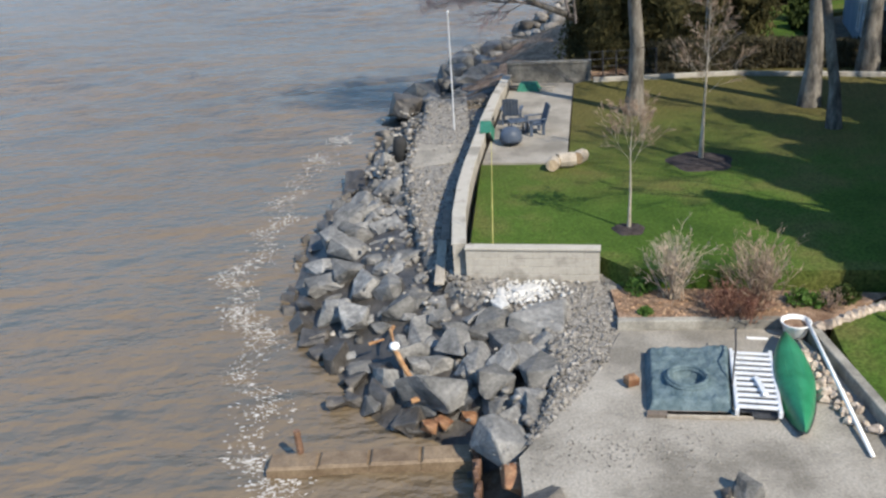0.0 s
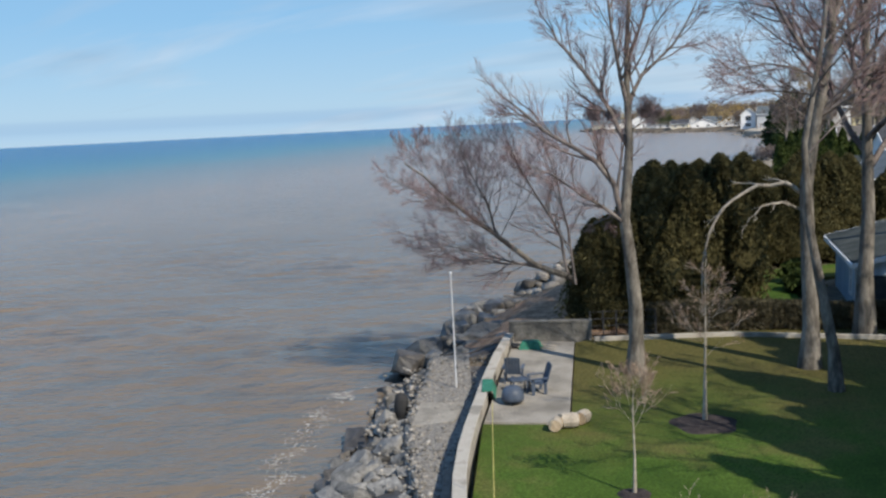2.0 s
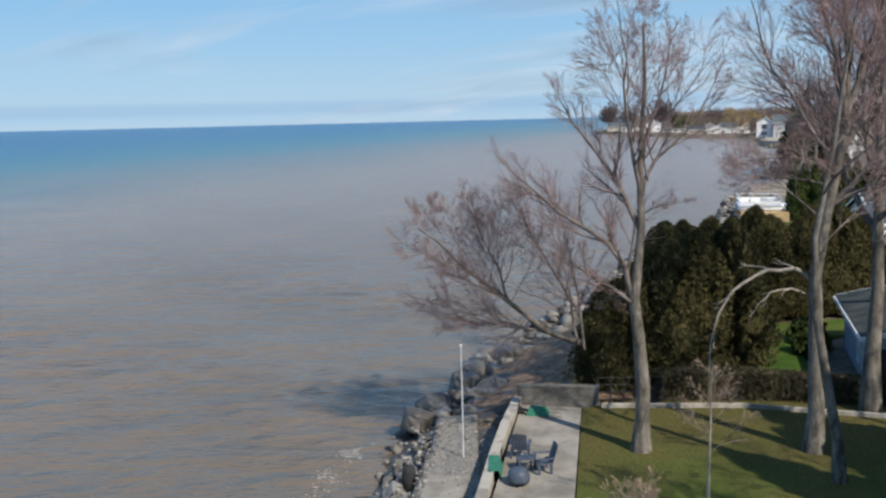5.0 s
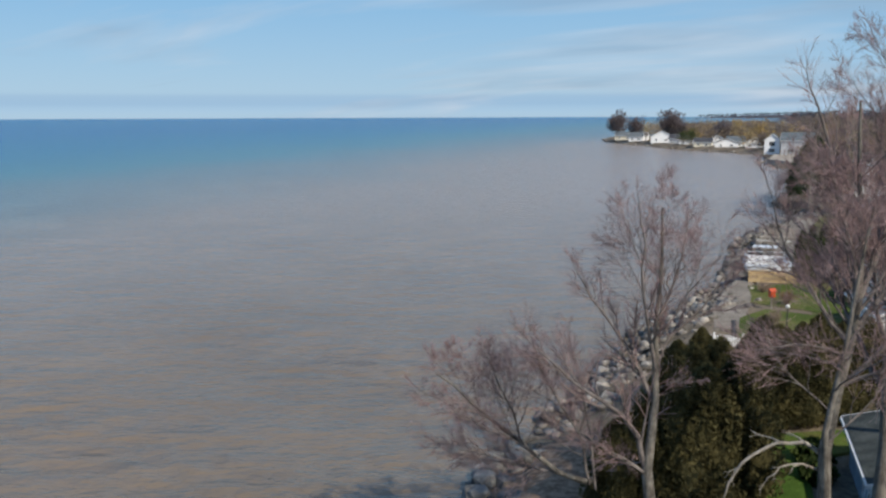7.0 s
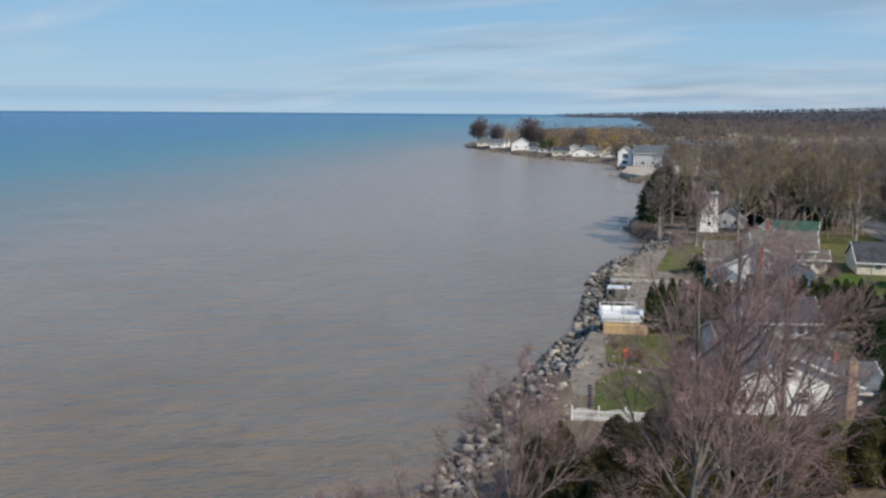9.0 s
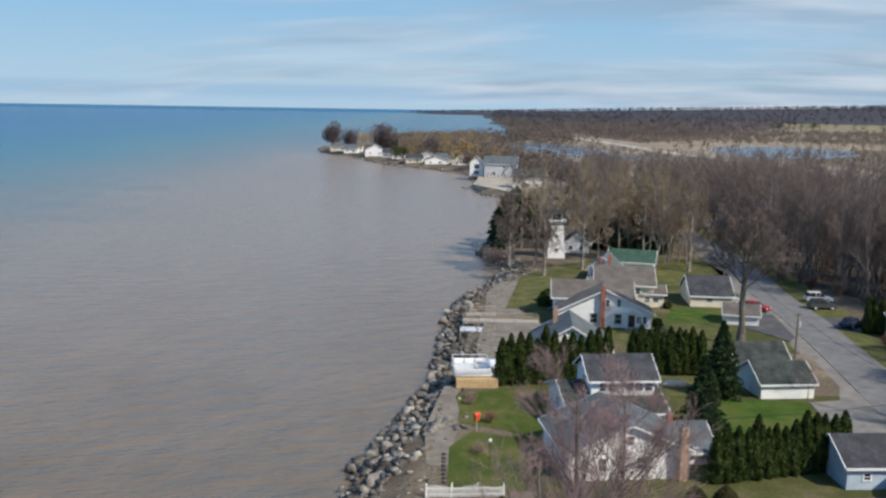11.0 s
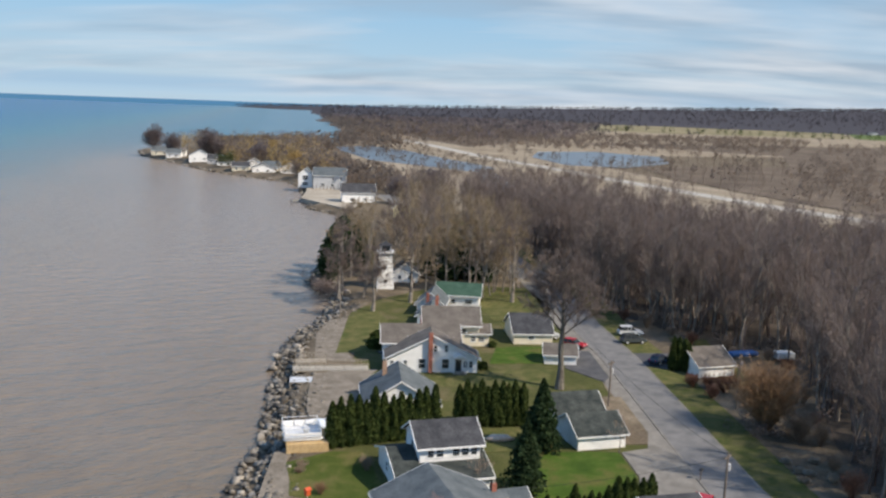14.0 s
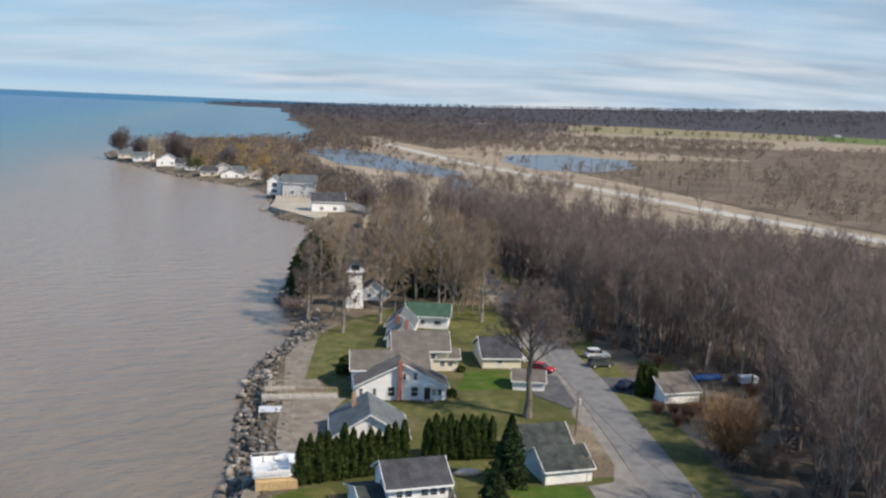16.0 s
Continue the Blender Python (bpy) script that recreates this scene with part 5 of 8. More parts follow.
for k in range(8):
    segs, _, _ = small_tree(230 + k, 15.5, FAR_SPEC, 0.24)
    pv, pf = prisms(segs[0], 3)
    qv, qf = ribbons(segs[1] + [(*q[:6], max(q[6], 0.035), 0.02) for q in segs[2] + segs[3]], k)
    FAR_TREES.append((np.concatenate([pv, qv]), np.concatenate([pf, qf + len(pv)])))


TAN_MESH = []
for a, b in WOOD_MESH[:3]:
    c = b.copy()
    c.materials[0] = tan_twig
    TAN_MESH.append((a, c))


def wood_tree(x, y, z, scale, k, label="bare grey-brown tree at the edge of the woods", group="trees of the woods", tan=False):
    t = thing("tree", (x, y, z), rock_rnd.uniform(0, 360), label, "tree", group)
    t.scale = (scale, scale, scale * rock_rnd.uniform(0.9, 1.1))
    for nm, me in zip(("trunk", "crown"), TAN_MESH[k % 3] if tan else WOOD_MESH[k]):
        ob = new(nm, me)
        ob.parent = t
    return t


def scatter(n, seed, inside):
    r = np.random.default_rng(seed)
    out = []
    while len(out) < n:
        x, y = r.uniform(60, 420), r.uniform(0, 640)
        if inside(x, y):
            out.append((x, y, r.uniform(0.8, 1.15)))
    return out


ROAD = [(58.0, 34.0), (67.5, 59.0), (72.0, 71.0), (82.6, 95.2), (92.8, 119.0), (101.4, 142.2), (106, 152), (119, 185), (129, 222), (138, 262), (150, 330), (160, 380)]
HIGHWAY = [(296, 60), (310, 160), (315, 225), (317, 273), (319, 316), (327, 384), (336, 463), (347, 524), (362, 657), (392, 790), (417, 915), (430, 1040)]


def road_x(y):
    return float(np.interp(y, [p[1] for p in ROAD], [p[0] for p in ROAD]))


def highway_x(y):
    return float(np.interp(y, [p[1] for p in HIGHWAY], [p[0] for p in HIGHWAY]))


def wood_edge(y):
    return float(np.interp(y, [20, 64, 76, 84, 92, 104, 112, 119, 136, 151, 185, 260, 400], [66, 85, 93, 100, 107, 116, 118, 113, 113, 112, 125, 146, 172]))


def in_wood(x, y):
    return wood_edge(y) < x < float(np.interp(y, [30, 117, 158, 183, 210, 226, 300], [172, 192, 224, 214, 198, 186, 184])) and 30 < y < 300


def near_wood(x, y):
    return in_wood(x, y) and x < wood_edge(y) + 24 and y < 230


WOOD_Y = (34, 64, 76, 84, 92, 104, 112, 119, 136, 151, 185, 260, 296)
# floor patch whose dark colour stands in for shade under the trees
patch("woodland_floor", [(wood_edge(y) + 1.0, y) for y in WOOD_Y][::-1] + [(172, 34), (192, 117), (223, 158), (212, 183), (197, 210), (185, 226), (184, 296)], 2.19, wood_floor, "leaf litter under the bare woods, darkened with painted shade", "woodland floor")
for i, (x, y, s) in enumerate(scatter(185, 5, near_wood)):
    wood_tree(x, y, 2.1, s * 1.12, i % 6)
# trees between the lane and the lake, beyond the houses
for i, (x, y, s) in enumerate(scatter(92, 8, lambda x, y: 165 < y < 345 and 84 + 0.36 * (y - 225) + (14 if y < 215 else 0) - (16 if y < 195 else 0) < x < road_x(y) - 3 and not (84 > x > 72 and y < 190) and not (y < 176 and x < 92) and not (y > 238 and x < 0.44 * y) and not (y > 280 and x < 0.50 * y))):
    wood_tree(x, y, 2.1, s * 0.95, (i * 5) % 6, "bare tan-twigged tree among the lakeside cottages" if i % 5 < 3 else "bare grey-brown tree among the lakeside cottages", "trees by the cottages", i % 5 < 3)


def far_trees(name, spots, material, label):
    V, F, n = [], [], 0
    for i, (x, y, z, s) in enumerate(spots):
        v, f = FAR_TREES[i % 8]
        a = (i * 2.399) % 6.283
        c, q = math.cos(a), math.sin(a)
        w = v * s
        V.append(np.stack([w[:, 0] * c - w[:, 1] * q + x, w[:, 0] * q + w[:, 1] * c + y, w[:, 2] + z], 1))
        F.append(f + n)
        n += len(v)
    return tagged(new(name, array_mesh(name, np.concatenate(V), np.concatenate(F), material)), label, "woods", kind="stuff")


deep = [(x, y, 2.0, s * 0.9) for x, y, s in scatter(1180, 6, in_wood)]
far_trees("woods", deep, wood_twig, "dense bare grey-brown deciduous woods")


def clump_mesh(name, spots, material, label, seed, per=20, squash=1.0):
    """Woods seen from far: each tree a handful of ragged twig masses."""
    rnd = np.random.default_rng(seed)
    n = len(spots)
    s = np.asarray(spots, float)
    c = np.repeat(s[:, :3], per, 0)
    h = np.repeat(s[:, 3], per)
    q = rnd.normal(0, 1, (n * per, 3))
    q /= np.linalg.norm(q, axis=1)[:, None]
    q *= rnd.random((n * per, 1)) ** 0.4
    pts = c + np.stack([q[:, 0] * h * 0.38, q[:, 1] * h * 0.38, h * (0.52 + 0.46 * q[:, 2]) * squash], 1)
    V, F = [], []
    size = np.repeat(s[:, 3], per)[:, None]
    v, f = foliage(rnd, pts, 1.0)
    ctr = np.repeat(pts, 4, 0)
    v = ctr + (v - ctr) * np.repeat(size, 4, 0) * (0.9 / per ** 0.62)
    return tagged(new(name, array_mesh(name, v, f, material)), label, "woods", kind="stuff")


rf = np.random.default_rng(77)


def spread(n, box, ok=lambda x, y: True, h=(9, 15), z=2.0, margin=6):
    out = []
    while len(out) < n:
        xs, ys = rf.uniform(box[0], box[1], n), rf.uniform(box[2], box[3], n)
        zs = z + ridge(xs, ys)
        for x, y, zz, d in zip(xs, ys, zs, inland(xs, ys)):
            if d > margin and ok(x, y):
                out.append((x, y, zz, rf.uniform(*h)))
    return out[:n]


# ---- land beyond: marsh, ponds, fields, far woods ----
patch("marsh", [(150, 300), (330, 240), (350, 330), (405, 560), (440, 700), (760, 700), (900, 1100), (480, 1120), (420, 1000), (330, 900), (240, 640), (175, 420)], 2.32, reed_mat, "flat marsh of dry tan reeds", "marsh", 0.3)
patch("pond", [(246, 617), (264, 545), (273, 504), (305, 536), (311, 571), (319, 654), (331, 743), (328, 822), (285, 800), (268, 740)], 2.42, pond_mat, "blue marsh pond among reeds", "pond", 0.2)
patch("pond", [(384, 570), (420, 548), (500, 592), (566, 684), (548, 762), (472, 750), (414, 668)], 2.42, pond_mat, "blue marsh pond beside the highway", "pond", 0.2)
patch("pond", [(226, 410), (221, 380), (209, 322), (216, 314), (240, 352), (234, 384), (284, 500), (274, 506)], 2.42, pond_mat, "narrow blue channel through the reeds", "pond", 0.2)
patch("scrub", [(352, 330), (330, 130), (700, 60), (1300, 500), (1350, 930), (640, 990), (760, 720), (600, 560), (440, 560), (395, 470)], 2.36, scrub_floor, "flat brown scrub beyond the highway", "scrub", 0.3)
patch("scrub", [(440, 830), (620, 1000), (1150, 1700), (1500, 2300), (900, 2000), (560, 1300), (470, 1030)], 2.5, scrub_floor, "brown scrub along the marsh", "scrub", 0.3)
patch("field", [(620, 1000), (1450, 950), (2600, 1100), (3600, 2500), (2900, 2950), (1800, 2700), (1150, 1700)], 2.45, reed_mat, "wide flat tan stubble field", "field", 0.3)
patch("green_field", [(1690, 1400), (1740, 1225), (3750, 2700), (2600, 2200)], 2.8, field_green, "wide flat green field", "field", 0.2)
patch("pale_field", [(1130, 1560), (1660, 1380), (2560, 2200), (2500, 2740), (1420, 2160)], 2.75, pale_green, "wide flat field of thin yellowing grass", "field", 0.2)


def ribbon(name, line, width, z, material, label, category, shift=0.0):
    """A flat strip along a line."""
    s = Shape()
    pts = []
    for i, (x, y) in enumerate(line):
        a, b = line[max(i - 1, 0)], line[min(i + 1, len(line) - 1)]
        d = Vector((b[0] - a[0], b[1] - a[1])).normalized()
        n = Vector((d.y, -d.x))
        c = Vector((x, y)) + n * shift
        pts.append((c - n * width / 2, c + n * width / 2))
    for (a, b), (c, d) in zip(pts, pts[1:]):
        s.add([(a.x, a.y, z), (b.x, b.y, z), (d.x, d.y, z), (c.x, c.y, z), (a.x, a.y, z - 0.2), (b.x, b.y, z - 0.2), (d.x, d.y, z - 0.2), (c.x, c.y, z - 0.2)],
              [(0, 1, 2, 3), (0, 3, 7, 4), (1, 5, 6, 2)])
    return solid(name, s, material, label, category, kind="structure")


def dense(line, step):
    out = []
    for a, b in zip(line, line[1:]):
        n = max(1, int(math.dist(a, b) / step))
        out += [(a[0] + (b[0] - a[0]) * k / n, a[1] + (b[1] - a[1]) * k / n) for k in range(n)]
    return out + [line[-1]]


ribbon("highway_verge", HIGHWAY, 36, 2.6, reed_mat, "pale dry verge of the highway", "verge")
ribbon("highway", HIGHWAY, 13, 2.72, pale_road, "pale straight highway across the marsh", "road")
ribbon("road_verge", dense(ROAD, 6), 10.4, 2.22, dry_grass, "thin yellowing grass verge of the lane", "verge", 3.5)
ribbon("road_shoulder", dense(ROAD, 6), 4.4, 2.2, dirt_drive, "brown gravel shoulder of the lane", "verge", -3.6)
ribbon("road", dense(ROAD, 6), 6.4, 2.26, asphalt, "worn pale grey asphalt lane", "road")
for off in (-3.15, 3.15):
    ribbon("road_edge", dense(ROAD, 6), 0.25, 2.275, dirt_drive, "crumbled gravel edge of the lane", "road edge", off)

clump_mesh("far_woods", spread(4600, (300, 4900, 900, 4900), lambda x, y: (math.hypot(x, y) > 3200 or (y > 1050 + 0.12 * x and x < 1150 + 0.3 * y and x > highway_x(min(y, 1900)) + 30 and y > 1.35 * x)), (11, 17)), far_wood,
           "dark bare woods along the horizon", 301)
clump_mesh("right_far_woods", spread(2600, (2600, 4990, 600, 3600), lambda x, y: math.hypot(x, y) > 3700, (11, 17)), far_wood, "dark bare woods along the horizon", 302)
clump_mesh("marsh_woods", spread(1900, (360, 1250, 420, 1250), lambda x, y: x > highway_x(y) + 28 and y > 0.85 * x + 60 and not (425 < x < 570 and 590 < y < 800) and rf.random() < (0.25 if y < 800 else 1.0), (5, 9)), far_brown,
           "thin brown bare trees in the marsh", 303)
clump_mesh("right_brush", spread(2300, (345, 1400, 60, 1000), lambda x, y: x > highway_x(y) + 22 and y < 0.85 * x + 40 and rf.random() < (0.9 if x < 700 else 0.5), (4, 9)), far_brown, "brown bare brush beyond the highway", 304, 36)
clump_mesh("mid_woods", spread(1500, (430, 1500, 1000, 2500), lambda x, y: y > 1.3 * x + 120 and x > highway_x(min(y, 1900)) + 25, (9, 14)), point_twig, "mauve-brown bare woods beyond the marsh", 309, 16)
clump_mesh("reed_brush", spread(260, (255, 360, 480, 840), lambda x, y: rf.random() < 0.6, (3, 6)), far_brown, "thin brown brush round the marsh pond", 310, 30)
clump_mesh("spit_woods", spread(900, (150, 700, 760, 1900), lambda x, y: (x < highway_x(min(y, 1040)) - 22 or y > 1060) and y > 1.6 * x + 60, (9, 15), margin=2), far_brown, "tan bare woods along the far coast", 311, 26)
clump_mesh("channel_brush", spread(150, (238, 322, 415, 500), lambda x, y: x < highway_x(y) - 14, (3, 6)), far_brown, "brown brush between the channel and the highway", 312, 36)
clump_mesh("field_hedge", spread(34, (1180, 1720, 1290, 1640), lambda x, y: abs(y - 1640 + 0.62 * (x - 1180)) < 26, (12, 18)), cedar_mat, "dark hedgerow of evergreens between the fields", 313, 40)
clump_mesh("cape_woods", spread(170, (1130, 1700, 4300, 4760), lambda x, y: True, (10, 15)), far_wood, "thin dark line of woods on the far cape", 308)
clump_mesh("field_trees", spread(60, (1000, 2600, 1100, 2300), lambda x, y: True, (9, 16)), far_wood, "scattered bare trees in the fields", 305)
clump_mesh("coast_woods", spread(900, (150, 420, 380, 1000), lambda x, y: x < 175 + 0.12 * (y - 380) + 40 * (y > 700), (8, 13)), far_brown, "brown bare trees behind the lakeside houses", 306, 40)
for nm, mat, cnt, hh, sd, lb in (("willow_woods", willow_mat, 90, (10, 15), 307, "golden-twigged willows behind the houses"), ("tan_woods", tan_twig, 70, (10, 15), 314, "tan bare trees behind the houses"), ("mauve_woods", point_twig, 60, (11, 17), 315, "mauve bare trees behind the houses")):
    clump_mesh(nm, spread(cnt, (132, 300, 430, 800), lambda x, y: x < 152 + 0.30 * (y - 430), hh), mat, lb, sd, 150)
far_trees("thicket", spread(170, (340, 640, 160, 720), lambda x, y: highway_x(y) + 30 < x < highway_x(y) + 200 and not (425 < x < 570 and 590 < y < 800), (0.42, 0.75), 2.2), far_brown, "thin bare thicket beyond the highway")
far_trees("marsh_edge_woods", spread(170, (150, 340, 255, 420), lambda x, y: x < highway_x(y) - 26 and x > road_x(y) + 14 and (rf.random() < 0.25 or x < 190), (0.6, 0.9), 2.1), wood_twig, "thin bare trees at the edge of the marsh")


# ---- houses ----
def window(parent, x, y, z, w, h, face, deep=0.07):
    """A framed window on a wall; face: front, left, right or back, seen in the house's own axes."""
    nrm = {"front": (0, -1), "back": (0, 1), "left": (-1, 0), "right": (1, 0)}[face]
    fr = Shape()
    along = (nrm[1] != 0)

    def b(u, v, su, sv, d0, s):
        c = (x + (u if along else 0) + nrm[0] * d0, y + (0 if along else u) + nrm[1] * d0, z + v)
        s.box(c, (su if along else deep, deep if along else su, sv))
    t = min(0.12, w * 0.16)
    b(0, h / 2 - t / 2, w, t, 0.02, fr)
    b(0, -h / 2 + t / 2, w + 0.1, t, 0.04, fr)
    b(-w / 2 + t / 2, 0, t, h - 2 * t, 0.02, fr)
    b(w / 2 - t / 2, 0, t, h - 2 * t, 0.02, fr)
    b(0, 0, w - 2 * t, 0.06, 0.015, fr)
    win = part("window", fr, trim_white, parent)
    gl = Shape()
    b(0, 0, w - 2 * t + 0.02, h - 2 * t + 0.02, -0.02, gl)
    part("pane", gl, dark_glass, win)


def house(name, a, b, depth, eave, ridge, gable, walls, roof, label, z=2.15, over=0.45, windows=(), doors=(), chimney=None, porch=None, group="lakeside houses", category="house"):
    """A house whose front runs from a to b, seen from the front left to right. gable: the gable end faces front, else the eaves do."""
    w = math.dist(a, b)
    turn = math.degrees(math.atan2(b[1] - a[1], b[0] - a[0]))
    t = thing(name, (a[0], a[1], z), turn, label, category, group)
    e, r, d = eave - z, ridge - z, depth
    s = Shape()
    s.box((w / 2, d / 2, e / 2), (w, d, e))
    if gable:
        g = [(0, 0, e), (w, 0, e), (w / 2, 0, r - 0.08)]
        s.add(g + [(x, d, zz) for x, _, zz in g], [(0, 1, 2), (5, 4, 3), (0, 2, 5, 3), (1, 4, 5, 2)])
    else:
        g = [(0, 0, e), (0, d, e), (0, d / 2, r - 0.08)]
        s.add(g + [(w, yy, zz) for _, yy, zz in g], [(0, 2, 1), (3, 4, 5), (0, 3, 5, 2), (1, 2, 5, 4)])
    part("wall", s, walls, t)
    # two roof slopes with thickness, and their white edges
    half = (w if gable else d) / 2
    drop = (r - e) / half * over
    tk = 0.14
    ln = d if gable else w
    for side in (-1, 1):
        q = [(0, r), (side * (half + over), e - drop)]
        sl, tr = Shape(), Shape()

        def at(u, h, v):
            return (half + u, v, h) if gable else (v, half + u, h)
        v = [at(q[0][0], q[0][1], -over), at(q[1][0], q[1][1], -over), at(q[1][0], q[1][1], ln + over), at(q[0][0], q[0][1], ln + over)]
        v += [(x, y, h + tk) for x, y, h in v]
        sl.add(v, [(0, 1, 2, 3), (7, 6, 5, 4), (0, 4, 5, 1), (1, 5, 6, 2), (2, 6, 7, 3), (3, 7, 4, 0)])
        ro = part("roof", sl, roof, t)
        for vv in (-over - 0.03, ln + over + 0.03):
            f = [at(0, r - 0.06, vv - 0.03), at(q[1][0], q[1][1] - 0.06, vv - 0.03), at(q[1][0], q[1][1] + tk, vv - 0.03), at(0, r + tk, vv - 0.03)]
            f += [at(0, r - 0.06, vv + 0.03), at(q[1][0], q[1][1] - 0.06, vv + 0.03), at(q[1][0], q[1][1] + tk, vv + 0.03), at(0, r + tk, vv + 0.03)]
            tr.add(f, [(0, 1, 2, 3), (7, 6, 5, 4), (0, 4, 5, 1), (1, 5, 6, 2), (2, 6, 7, 3), (3, 7, 4, 0)])
        f = [at(q[1][0] - side * 0.0, q[1][1] - 0.1, -over), at(q[1][0] + side * 0.08, q[1][1] - 0.1, -over), at(q[1][0] + side * 0.08, q[1][1] + 0.1, -over), at(q[1][0], q[1][1] + 0.1, -over)]
        f += [at(q[1][0], q[1][1] - 0.1, ln + over), at(q[1][0] + side * 0.08, q[1][1] - 0.1, ln + over), at(q[1][0] + side * 0.08, q[1][1] + 0.1, ln + over), at(q[1][0], q[1][1] + 0.1, ln + over)]
        tr.add(f, [(0, 1, 2, 3), (7, 6, 5, 4), (0, 4, 5, 1), (1, 5, 6, 2), (2, 6, 7, 3), (3, 7, 4, 0)])
        part("fascia", tr, trim_white, ro)
    for face, u, h, ww, hh in windows:
        x, y = {"front": (u * w, 0), "back": (u * w, d), "left": (0, u * d), "right": (w, u * d)}[face]
        window(t, x, y, h, ww, hh, face)
    for face, u, ww, hh, m in doors:
        x, y = {"front": (u * w, 0), "left": (0, u * d), "right": (w, u * d)}[face]
        size = (ww, 0.1, hh) if face == "front" else (0.1, ww, hh)
        dr = part("door", Shape().box((x, y, hh / 2), size, 0, 0.02), m, t)
        part("door_handle", Shape().box((x + (ww * 0.35 if face == "front" else 0), y - 0.07 if face == "front" else y + ww * 0.35, 1.0), (0.06, 0.06, 0.12)), dark_metal, dr)
    if porch:
        u, pw, out, h = porch
        x0, x1, xm = u * w - pw / 2, u * w + pw / 2, u * w
        lid = Shape()
        v = [(x0, -out, h), (x1, -out, h), (xm, -out, h + 0.6), (x0, 0, h), (x1, 0, h), (xm, 0, h + 0.6)]
        lid.add(v, [(0, 1, 2), (5, 4, 3), (0, 2, 5, 3), (1, 4, 5, 2), (0, 3, 4, 1)])
        canopy = part("porch_roof", lid, trim_white, t)
        for x in (x0 + 0.1, x1 - 0.1):
            part("porch_post", Shape().box((x, -out + 0.1, h / 2), (0.12, 0.12, h)), trim_white, canopy)
        part("doorstep", Shape().box((xm, -out / 2 - 0.15, 0.12), (pw * 0.8, out + 0.3, 0.24), 0, 0.02), old_concrete, t)
    if chimney:
        u, v, cw, h, m, z0 = chimney
        ch = part("chimney", Shape().box((u * w, v * d, (z0 + h) / 2), (cw, cw, h - z0), 0, 0.03), m, t)
        part("flue", Shape().box((u * w, v * d, h + 0.12), (cw * 0.5, cw * 0.5, 0.3)), old_concrete, ch)
    return t


# blue-grey neighbour behind the lawn
house("house", (17.4, 38.4), (25.1, 36.3), 8.6, 4.3, 5.3, True, blue_paint, roof_dark, "pale blue bungalow with a dark grey shingle roof and white trim", 1.75,
      windows=(("left", 0.2, 1.35, 0.7, 1.6), ("left", 0.38, 1.35, 0.7, 1.6), ("front", 0.3, 1.3, 1.1, 1.3), ("front", 0.75, 1.3, 1.1, 1.3)), doors=(("front", 0.08, 0.9, 2.0, dark_glass),))
# the big grey-roofed house and its wing
house("house", (31.4, 70.2), (42.4, 68.6), 8.9, 4.8, 7.2, True, white_paint, roof_teal, "white house with a wide blue-grey shingle roof",
      windows=(("front", 0.14, 1.5, 0.9, 1.3), ("front", 0.28, 1.5, 0.9, 1.3), ("front", 0.6, 1.5, 1.2, 1.3), ("front", 0.5, 3.6, 0.9, 1.0), ("left", 0.3, 1.4, 1.0, 1.2)), chimney=(0.92, -0.06, 0.7, 4.9, brick_tan, 0.0))
house("house", (42.3, 71.5), (46.2, 70.95), 6.0, 3.6, 5.2, False, white_paint, roof_teal, "low white wing with a grey shingle roof", windows=(("front", 0.5, 1.2, 1.0, 1.0),), chimney=(0.2, 0.5, 0.5, 3.9, brick_red, 2.0))
# the dormered grey house
house("house", (36.7, 81.7), (46.3, 80.0), 10.4, 4.2, 6.0, False, white_paint, roof_dark, "white house with a dark low skirt roof",
      windows=(("left", 0.25, 1.3, 1.1, 1.2), ("left", 0.6, 1.3, 1.1, 1.2), ("front", 0.8, 1.2, 2.4, 1.1)))
house("house", (39.7, 83.6), (46.3, 82.4), 6.0, 7.0, 8.7, False, white_paint, roof_grey, "white upper storey with a grey roof and band of windows", 3.9,
      windows=(("front", 0.18, 2.2, 0.9, 1.1), ("front", 0.33, 2.2, 1.0, 1.1), ("front", 0.6, 2.2, 1.0, 1.1), ("front", 0.75, 2.2, 1.0, 1.1), ("front", 0.9, 2.2, 0.9, 1.1), ("left", 0.5, 2.2, 1.2, 1.1)))
# gabled cottage behind the hedge
house("house", (42.6, 107.4), (51.8, 103.9), 9.0, 3.9, 6.9, True, white_paint, roof_teal, "white gabled cottage with a blue-grey roof behind the hedge",
      windows=(("front", 0.5, 3.2, 0.8, 0.7), ("front", 0.25, 1.3, 1.0, 1.1), ("front", 0.7, 1.3, 1.0, 1.1), ("left", 0.4, 1.2, 1.2, 1.1)), chimney=(0.3, 0.75, 0.6, 5.6, brick_tan, 2.5))
# the white house with the broad gable
house("house", (53.3, 124.8), (66.2, 119.8), 5.0, 4.55, 7.95, True, white_paint, roof_brown, "white house with a broad front gable and a red brick chimney", 2.2,
      windows=(("front", 0.05, 1.3, 0.7, 1.2), ("front", 0.2, 1.3, 0.7, 1.3), ("front", 0.385, 1.35, 1.25, 1.7), ("front", 0.645, 1.35, 1.25, 1.7), ("front", 0.87, 1.3, 0.8, 1.2), ("front", 0.93, 1.3, 0.7, 1.2), ("front", 0.53, 3.75, 0.65, 1.2), ("front", 0.65, 3.75, 0.65, 1.2)),
      doors=(("front", 0.79, 0.95, 2.0, dark_glass),), chimney=(0.475, -0.06, 0.62, 6.3, brick_red, 0.0), porch=(0.8, 2.0, 1.1, 2.55))
